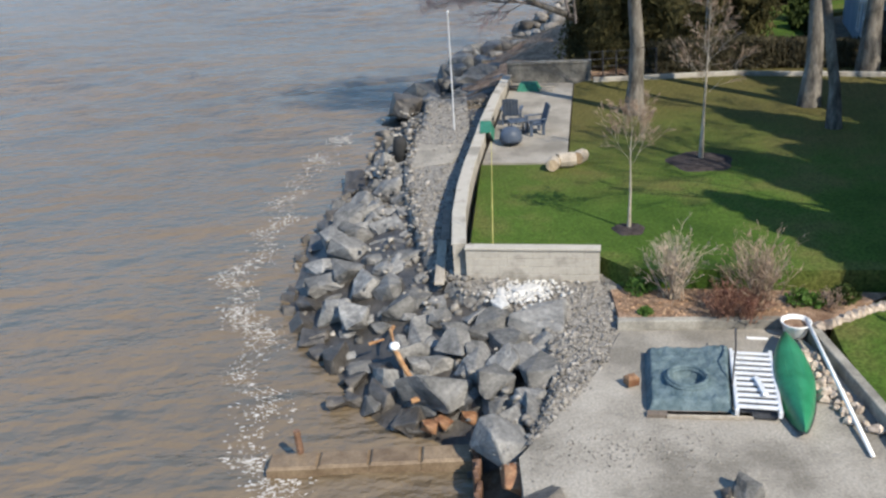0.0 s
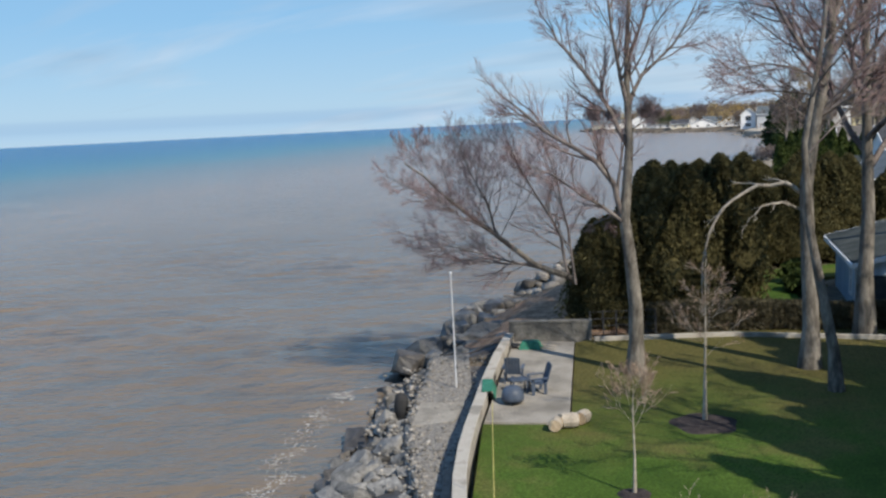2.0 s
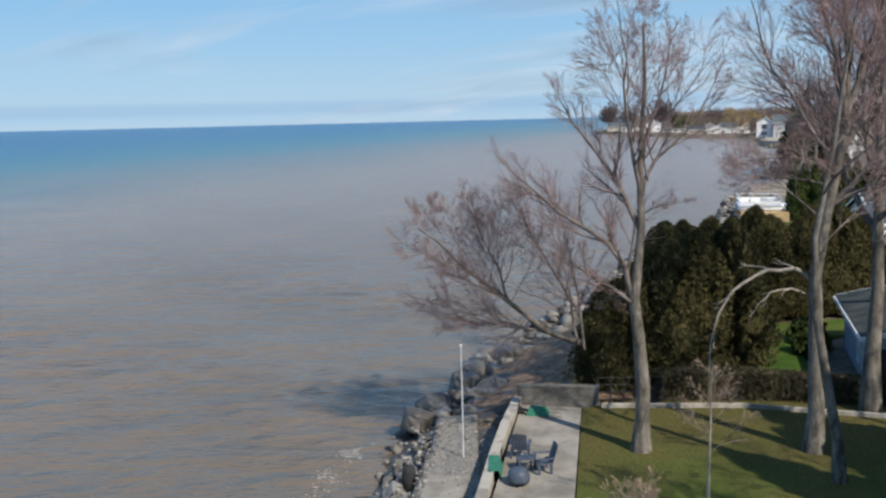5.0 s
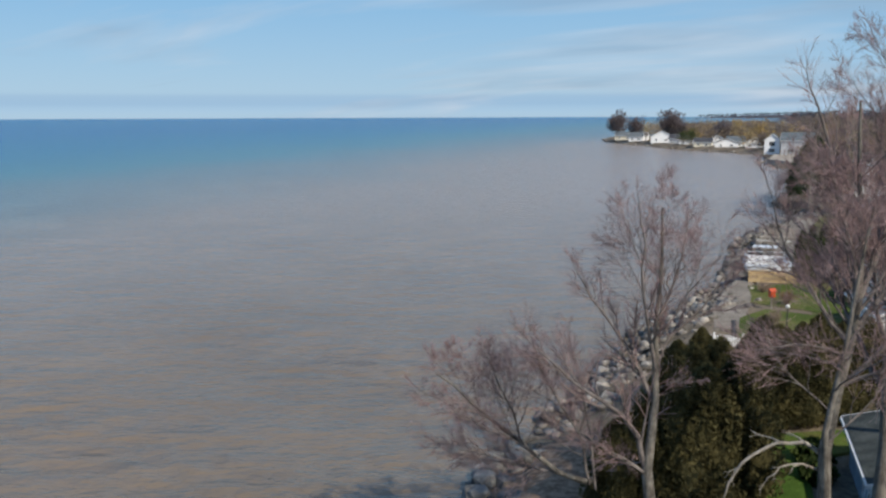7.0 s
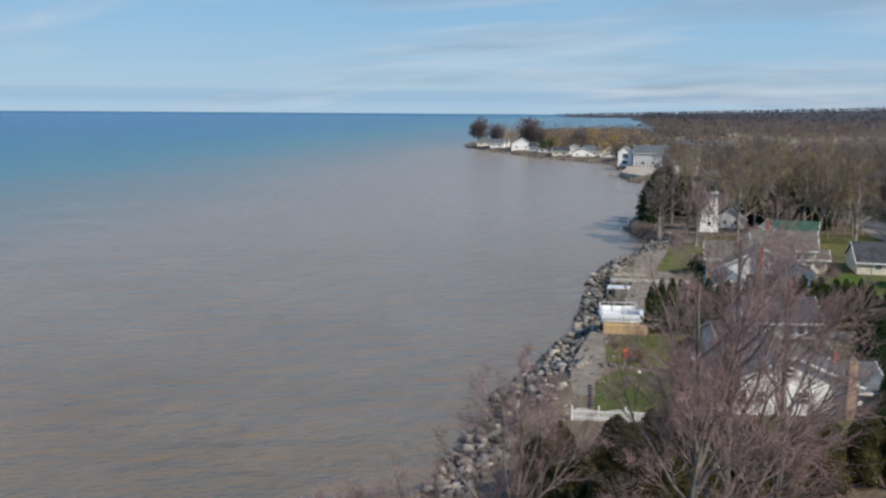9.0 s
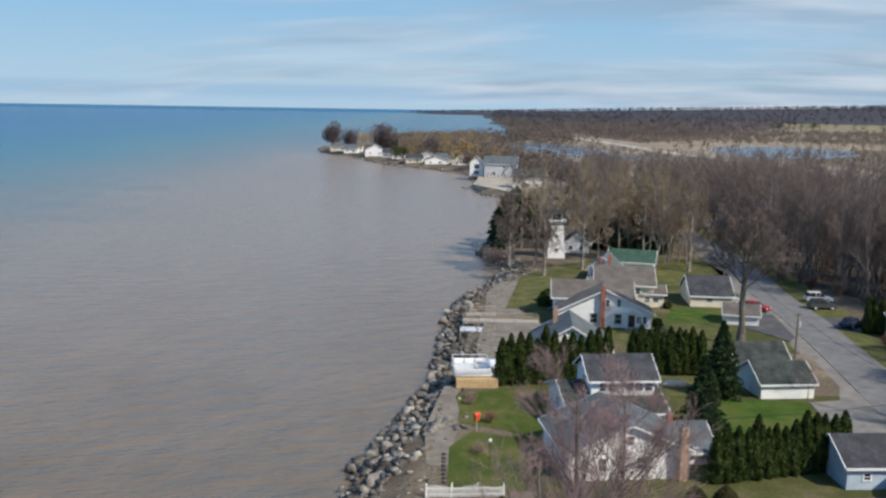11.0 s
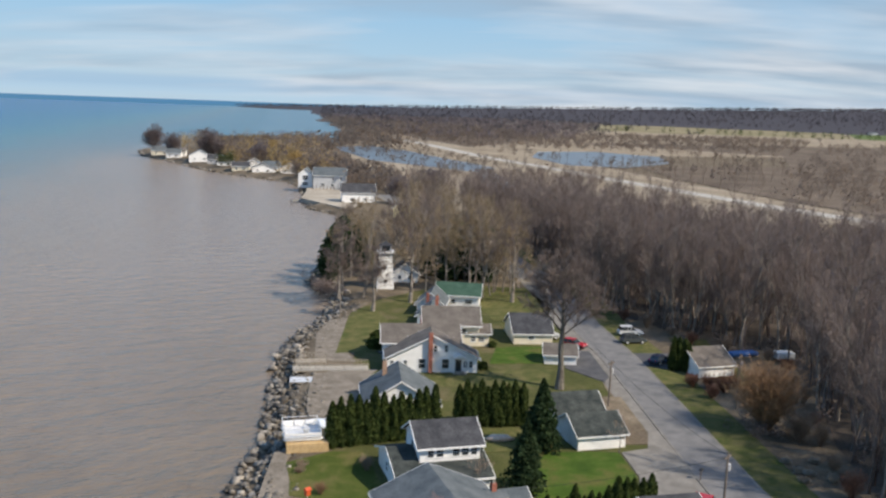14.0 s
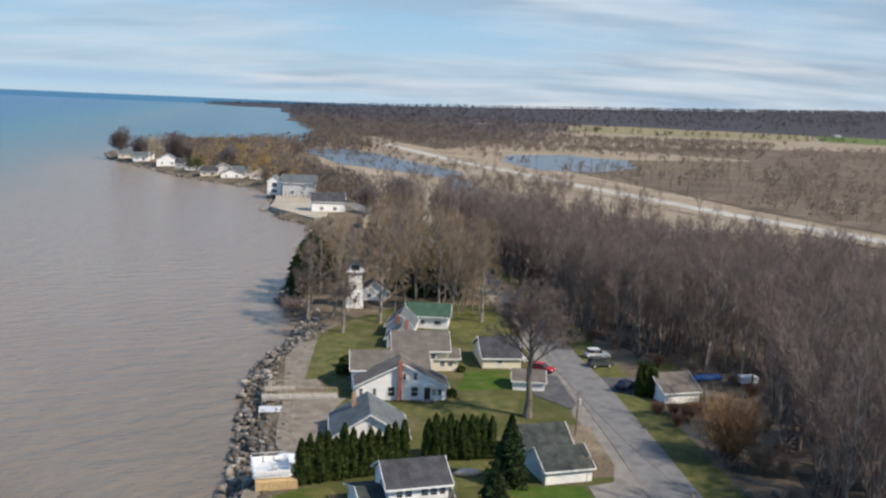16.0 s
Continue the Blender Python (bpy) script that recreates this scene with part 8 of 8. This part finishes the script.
solid("kayak", Shape().tube([(53.2, 93.8, 2.4), (54.2, 93.5, 2.5), (55.8, 92.8, 2.5), (56.8, 92.4, 2.42)], [0.05, 0.5, 0.5, 0.06], 12), SM("pale_orange_hull", (0.55, 0.40, 0.30), (0.68, 0.56, 0.48), 2, 0.5, 0.1), "pale upturned boat on the lawn", "boat", smooth=True)
lp = thing("garden_lamp", (26.4, 76.6, 2.1), label="black garden lamp on a post by the lawn", category="lamp")
part("post", Shape().tube([(0, 0, 0), (0, 0, 1.8)], 0.05, 8), dark_metal, lp)
part("globe", Shape().lathe((0, 0, 1.95), [(0.03, -0.17), (0.15, -0.1), (0.18, 0), (0.15, 0.1), (0.04, 0.17)], 12), trim_white, lp, smooth=True)
bh = thing("birdhouse", (27.5, 84.1, 2.15), 20, "orange-red birdhouse on a post beside the lakeside lawn", "birdhouse")
part("post", Shape().box((0, 0, 0.6), (0.1, 0.1, 1.2)), timber, bh)
part("box", Shape().box((0, 0, 1.5), (0.5, 0.42, 0.6), 0, 0.02), orange_paint, bh)
part("roof", Shape().add([(-0.34, -0.32, 1.78), (0.34, -0.32, 1.78), (0.34, 0.32, 1.78), (-0.34, 0.32, 1.78), (-0.34, 0, 2.02), (0.34, 0, 2.02)], [(0, 1, 5, 4), (2, 3, 4, 5), (1, 2, 5), (3, 0, 4), (3, 2, 1, 0)]), orange_paint, bh)
shrub((29.6, 86.2, 2.15), 1.2, 1.4, 71, shrub_red, "reddish leafless shrub on the lakeside lawn", 40, group="garden shrubs")
shrub((29.4, 92.6, 2.1), 1.4, 1.0, 72, shrub_mat, "dry brown bed plants above the rocks", 50, group="garden shrubs")
shrub((30.2, 94.2, 2.1), 1.4, 0.9, 73, shrub_mat, "dry brown bed plants above the rocks", 50, group="garden shrubs")
shrub((36.4, 90.5, 2.1), 1.3, 1.8, 74, shrub_mat, "dark leafless shrub beside the grey house", 46, group="garden shrubs")
shrub((26.0, 78.4, 2.1), 0.9, 1.2, 75, shrub_mat, "leafless shrub on the lakeside lawn", 36, group="garden shrubs")
for at, sc in (((56.6, 138.2, 2.2), 1.2), ((58.6, 141.6, 2.2), 1.3), ((61.4, 144.0, 2.2), 1.1), ((68.0, 121.2, 2.2), 0.8), ((76.0, 132.4, 2.2), 0.7)):
    evergreen("bush", at, MOUNDS[int(at[0]) % 2], 1.5, cedar_mat, sc, at[0] * 40, "round dark green bush in a garden", "bush", "round bushes")
for k in range(8):
    solid("edging_block", Shape().box((22.6 - 0.25 * k, 78.8 - 0.9 * k, 2.2), (0.3, 0.3, 0.3), 15, 0.03), dark_metal, "dark block edging the terrace", "block", "terrace edging blocks")

# ---- along the lane ----
def utility_pole(at, h, arms, label):
    p = thing("utility_pole", at, 0, label, "utility pole", "utility poles")
    part("shaft", Shape().tube([(0, 0, -0.2), (0, 0, h * 0.5), (0.05, 0, h)], [0.15, 0.13, 0.1], 8), pole_wood, p)
    for k in range(arms):
        part("crossarm", Shape().box((0, 0, h - 0.4 - 0.7 * k), (1.7, 0.1, 0.12), 25), pole_wood, p)
        for x in (-0.7, 0.7):
            part("insulator", Shape().tube([(x * 0.9, x * 0.42, h - 0.34 - 0.7 * k), (x * 0.9, x * 0.42, h - 0.14 - 0.7 * k)], 0.05, 6), dark_metal, p)
    part("transformer", Shape().lathe((0.28, 0, h - 1.9), [(0.16, 0), (0.18, 0.05), (0.18, 0.7), (0.1, 0.78)], 10), grey_paint, p)


POLES = [((65.0, 65.2, 2.15), 7.3), ((76.0, 99.3, 2.15), 6.6), ((96.4, 148.0, 2.15), 7.2), ((92.5, 92.0, 2.15), 8.0)]
for at, h in POLES:
    utility_pole(at, h, 1, "weathered wooden utility pole beside the lane")


def sag(a, b, dip, r, label):
    a, b = Vector(a), Vector(b)
    pts = [a + (b - a) * (k / 12) - Vector((0, 0, 4 * dip * (k / 12) * (1 - k / 12))) for k in range(13)]
    solid("cable", Shape().tube(pts, r, 4), rubber, label, "cable", "overhead cables")


sag((65, 65.2, 9.2), (76, 99.3, 8.5), 0.6, 0.02, "overhead cable between two utility poles")
sag((76, 99.3, 8.5), (96.4, 148.0, 9.1), 0.9, 0.02, "overhead cable between two utility poles")
sag((65, 65.2, 9.0), (44.5, 71.5, 6.4), 0.4, 0.02, "service cable from pole to house")
mb = thing("mailbox", (70.2, 74.2, 2.2), 20, "dark mailbox on a post by the lane", "mailbox")
part("post", Shape().box((0, 0, 0.55), (0.12, 0.12, 1.1)), pole_wood, mb)
part("box", Shape().box((0.1, 0, 1.25), (0.6, 0.3, 0.34), 0, 0.08), dark_metal, mb)


def car(at, turn, paint, label, suv=False):
    """A parked car: its nose along x."""
    c = thing("car", at, turn, label, "car", "parked cars")
    h = 0.28 if suv else 0.0
    side = [(-2.25, 0.42), (-2.28, 0.75), (-2.15, 0.92 + h * 0.4), (1.0, 0.92 + h * 0.4), (2.05, 0.80 + h * 0.3), (2.28, 0.62), (2.25, 0.36)]
    s = Shape()
    n = len(side)
    s.add([(x, -0.9, z) for x, z in side] + [(x, 0.9, z) for x, z in side], [tuple(range(n - 1, -1, -1)), tuple(range(n, 2 * n))] + [(i, (i + 1) % n, n + (i + 1) % n, n + i) for i in range(n)])
    part("body", s, paint, c)
    back = -2.1 if suv else -1.75
    cab = [(back, 0.92 + h * 0.4), (back + 0.35, 1.42 + h), (0.15, 1.45 + h), (0.95, 0.92 + h * 0.4)]
    g = Shape()
    g.add([(x, -0.82 + 0.12 * (z > 1.2), z) for x, z in cab] + [(x, 0.82 - 0.12 * (z > 1.2), z) for x, z in cab], [(3, 2, 1, 0), (4, 5, 6, 7), (0, 1, 5, 4), (1, 2, 6, 5), (2, 3, 7, 6), (3, 0, 4, 7)])
    part("cabin_glass", g, dark_glass, c)
    part("roof", Shape().box(((back + 0.5) / 2, 0, 1.45 + h), (0.5 - back - 0.42, 1.42, 0.06), 0, 0.02), paint, c)
    for x in (-0.75, 0.1 if not suv else -0.1):
        part("pillar", Shape().box((x, 0, 1.18 + h * 0.7), (0.09, 1.6, 0.5 + h * 0.6)), paint, c)
    for x in (-1.4, 1.4):
        for y in (-0.84, 0.84):
            w = Shape()
            k = 16
            for r, yy in ((0.33, -0.11), (0.33, 0.11)):
                w.v += [(x + r * math.cos(6.2832 * j / k), y + yy, 0.33 + r * math.sin(6.2832 * j / k)) for j in range(k)]
            w.f += [(j, (j + 1) % k, k + (j + 1) % k, k + j) for j in range(k)] + [tuple(range(k - 1, -1, -1)), tuple(range(k, 2 * k))]
            wh = part("wheel", w, rubber, c)
            r = Shape()
            for yy in (-0.12, 0.12):
                m = len(r.v)
                r.v += [(x + 0.2 * math.cos(6.2832 * j / k), y + yy, 0.33 + 0.2 * math.sin(6.2832 * j / k)) for j in range(k)]
                r.f.append(tuple(range(m, m + k)) if yy > 0 else tuple(range(m + k - 1, m - 1, -1)))
            part("rim", r, alu, wh)
    for y in (-0.62, 0.62):
        part("headlight", Shape().box((2.2, y, 0.68), (0.1, 0.36, 0.14), 0, 0.02), trim_white, c)
        part("tail_light", Shape().box((-2.24, y, 0.78), (0.06, 0.3, 0.16), 0, 0.02), paint_red, c)
    part("bumper", Shape().box((2.25, 0, 0.45), (0.14, 1.7, 0.2), 0, 0.04), dark_metal, c)


car((104.6, 131.6, 2.22), -18, paint_white, "white sport utility vehicle parked across the lane", True)
car((101.4, 126.6, 2.22), -15, paint_grey, "dark grey sport utility vehicle parked across the lane", True)
car((97.4, 114.4, 2.27), 18, paint_blue, "dark blue car parked by a hedge", False)
car((89.4, 127.6, 2.27), -60, paint_red, "dark red car parked beside the lane", False)
car((88.4, 134.4, 2.22), -20, paint_silver, "silver car parked beside the cream garage", False)
car((65.4, 67.6, 2.27), -52, paint_red, "red car parked in the court", False)
car((64.6, 63.6, 2.27), -5, paint_blue, "dark blue car parked in the court", False)
solid("tarp_stack", Shape().box((114.6, 113.4, 2.6), (5.0, 1.6, 0.8), -10, 0.2), SM("blue_tarpaulin", (0.03, 0.11, 0.30), (0.06, 0.17, 0.40), 2, 0.6, 0.3, 10, 0.1), "stack under a bright blue tarpaulin", "tarpaulin")
tl = thing("trailer", (119.0, 108.6, 2.2), -20, "small white utility trailer at the wood edge", "trailer")
part("body", Shape().box((0, 0, 1.0), (3.0, 1.8, 1.2), 0, 0.08), trim_white, tl)
for y in (-0.9, 0.9):
    part("wheel", Shape().box((0, y, 0.32), (0.6, 0.18, 0.6), 0, 0.1), rubber, tl)

# the tall maple by the lane and the lone trees of the gardens
bare_tree("tree", 41, (74.0, 108.6, 2.1), [(0, 0, 0), (0.1, 0, 3), (0, 0.2, 6.5), (0.1, 0.1, 9.5), (-0.2, 0, 12.5), (0.1, 0.1, 15.5), (0, 0, 18)], 0.56, around(42, 22, 0.4, 1.0, 7.4, (0.45, 1.2), 0.06),
          "tall bare maple standing beside the lane", "garden trees", twigs=wood_twig, fine=0.02, density=1.1)
for x, y, h, sd in ((77.3, 169.6, 16, 43), (66.8, 164.2, 12, 44), (98.0, 163.2, 15, 45), (64.5, 178.0, 10, 46), (89.0, 177.0, 17, 47), (66.8, 182.5, 14, 48), (84.5, 196.0, 16, 50), (93.5, 174.5, 15, 49), (75.0, 199.0, 17, 51)):
    bare_tree("tree", sd, (x, y, 2.1), [(0, 0, 0), (0.2, 0, h * 0.2), (0.1, 0.2, h * 0.4), (0.3, 0, h * 0.6), (0, 0, h * 0.8), (0.1, 0, h)], 0.35, around(sd, 12, 0.25, 1.0, h * 0.36, (0.4, 1.1), 0.06),
              "spreading bare tree among the cottages", "garden trees", twigs=tan_twig if sd % 2 else wood_twig, wood=wood_bark, density=0.8, fine=0.03)
solid("dead_tree", Shape().tube([(58.6, 160.8, 1.5), (58.7, 160.8, 5), (58.6, 160.9, 10)], [0.16, 0.11, 0.04], 6), wood_bark, "bare dead trunk by the shore", "tree")
for k, (x, y) in enumerate(((56.0, 84.6), (60.8, 78.9), (66.0, 88.2), (45.2, 80.2))):
    bare_tree("small_tree", 50 + k, (x, y, 2.1) if k else (66.6, 84.4, 2.1), [(0, 0, 0), (0.1, 0, 1.2), (0, 0, 2.4), (0.1, 0.1, 3.8)], 0.07, around(50 + k, 9, 0.3, 1.0, 2.0, (0.5, 1.2), 0.05),
              "small bare garden tree", "small garden trees", twigs=shrub_mat, density=0.5) if k in (0, 3) else None
# dark conifers on the point and behind the green-roofed cottage
for x, y, s in ((76.0, 212.0, 1.5), (80.5, 217.5, 1.6), (72.0, 205.0, 1.2), (69.5, 199.0, 1.0), (84.0, 214.0, 1.4), (104.0, 187.5, 1.75), (96.5, 190.0, 1.3), (99.5, 194.5, 1.5), (108.5, 194.0, 1.5), (93.0, 196.0, 1.2)):
    evergreen("pine", (x, y, 1.9), PINES[int(x) % 3], 9.0, spruce_mat, s * 0.9, x * 37, "tall dark pine near the cottages", "tree", "dark pines")
wv = np.random.default_rng(88)
brush = [(66.5 + wv.normal(0, 1.5), 192 + wv.normal(0, 4.5), 0.6, wv.uniform(1.5, 3.2)) for _ in range(60)] + [(89 + wv.normal(0, 2.0), 84 + wv.normal(0, 2.5), 2.1, wv.uniform(1.5, 3)) for _ in range(22)]
clump_mesh("shore_brush", brush, wood_twig, "dark tangled brush at the water's edge", 89, 60)
shrub((89.6, 83.6, 2.1), 6.0, 8.4, 81, SM("orange_willow_stems", (0.26, 0.15, 0.08), (0.38, 0.24, 0.135), 1, 0.9, 0.0, 6, 0.3, vary=0.3), "orange-twigged willow bush beside the lane", 210, "bush", "roadside bushes", 0.02)
shrub((90.6, 79.0, 2.1), 2.6, 4.2, 82, shrub_mat, "brown leafless bush beside the lane", 90, "bush", "roadside bushes", 0.018)
for k, (x, y) in enumerate(((93.6, 102.2), (95.6, 101.0), (97.6, 100.2), (99.4, 99.6), (96.4, 98.6), (92.6, 97.0))):
    shrub((x, y, 2.1), 1.6, 2.0, 90 + k, shrub_red, "reddish brush in front of the garage", 50, "bush", "roadside bushes", 0.02)
for k in range(14):
    shrub((wood_edge(64 + 6.5 * k) - wv.uniform(0.5, 3.5), 64 + 6.5 * k, 2.1), 1.6, wv.uniform(1.6, 3.0), 110 + k, shrub_mat if k % 3 else shrub_red, "brown leafless undergrowth at the wood edge", 34, "bush", "roadside bushes", 0.02)
for k in range(7):
    shrub((84.4 + wv.normal(0, 1.4), 71.0 + wv.normal(0, 1.6), 2.15), 1.5, 0.8, 140 + k, pale_stem, "heap of cut tan brush beside the lane", 40, "brush_pile", "brush piles", 0.02)
undergrowth = []
while len(undergrowth) < 500:
    x, y = wv.uniform(86, 260), wv.uniform(34, 250)
    if in_wood(x, y):
        undergrowth.append((x, y, 2.0, wv.uniform(1.8, 4.0)))
clump_mesh("undergrowth", undergrowth, wood_twig, "tangled brown undergrowth of the woods", 90, 46)
# round bare trees and conifers on the far point
for x, y, h, m, n in ((104, 668, 21, point_twig, 620), (112, 640, 18, point_twig, 480), (127, 600, 22, point_twig, 620), (133, 592, 15, point_twig, 480), (118, 655, 9, cedar_mat, 300), (124, 548, 10, cedar_mat, 400), (127, 540, 11, cedar_mat, 400),
                      (150, 560, 15, point_twig, 480), (147, 428, 9, spruce_mat, 300), (160, 520, 14, willow_mat, 700), (170, 600, 16, willow_mat, 700), (146, 470, 9, far_brown, 500), (152, 462, 8, far_brown, 400), (158, 330, 17, point_twig, 700), (150, 345, 13, point_twig, 500)):
    rnd = np.random.default_rng(int(x + y))
    n *= 3
    q = rnd.normal(0, 1, (n, 3))
    q /= np.linalg.norm(q, axis=1)[:, None]
    q *= rnd.random((n, 1)) ** 0.45
    # an uneven outline: wide lobes and gaps
    q *= (0.72 + 0.3 * np.sin(4.1 * q[:, :1] + 2.3 * q[:, 1:2] + x) * np.sin(3.7 * q[:, 2:3] + y) + 0.2 * rnd.random((n, 1)))
    v, f = foliage(rnd, np.stack([q[:, 0] * h * 0.42, q[:, 1] * h * 0.42, h * (0.58 + 0.46 * q[:, 2])], 1), h * 0.02, 6.0 if m is point_twig else 3.0)
    t = thing("tree", (x, y, 1.6), 0, "bare round-crowned tree on the far point" if m in (far_brown, willow_mat, point_twig) else "dark conifer on the far point", "tree", "trees of the far point")
    part("trunk", Shape().tube([(0, 0, -0.3), (0, 0, h * 0.6)], [h * 0.022, h * 0.01], 5), wood_bark, t)
    ob = new("crown", array_mesh("crown", v, f, m))
    ob.parent = t
patch("beach", [(117.5, 372), (120, 350), (122.5, 331), (129, 336), (134, 347), (146, 352), (150, 402), (136, 422), (129, 400)], 2.22, beach_sand, "pale sandy beach in front of the far houses", "beach", 1.9)
for x, y, w in ((116.5, 374, 7.0), (121.5, 360, 5.0)):
    solid("jetty", Shape().box((x, y, 0.9), (w, 1.6, 0.5), 25, 0.05), old_concrete, "low concrete jetty at the beach", "jetty", "beach jetties")
for k in range(7):
    solid("pile", Shape().tube([(133.5 + 1.5 * k, 404.5 - 0.6 * k, 0.6), (133.5 + 1.5 * k, 404.5 - 0.6 * k, 4.4)], 0.2, 6), pole_wood, "dark timber pile under the large lakeside house", "pile", "house piles")
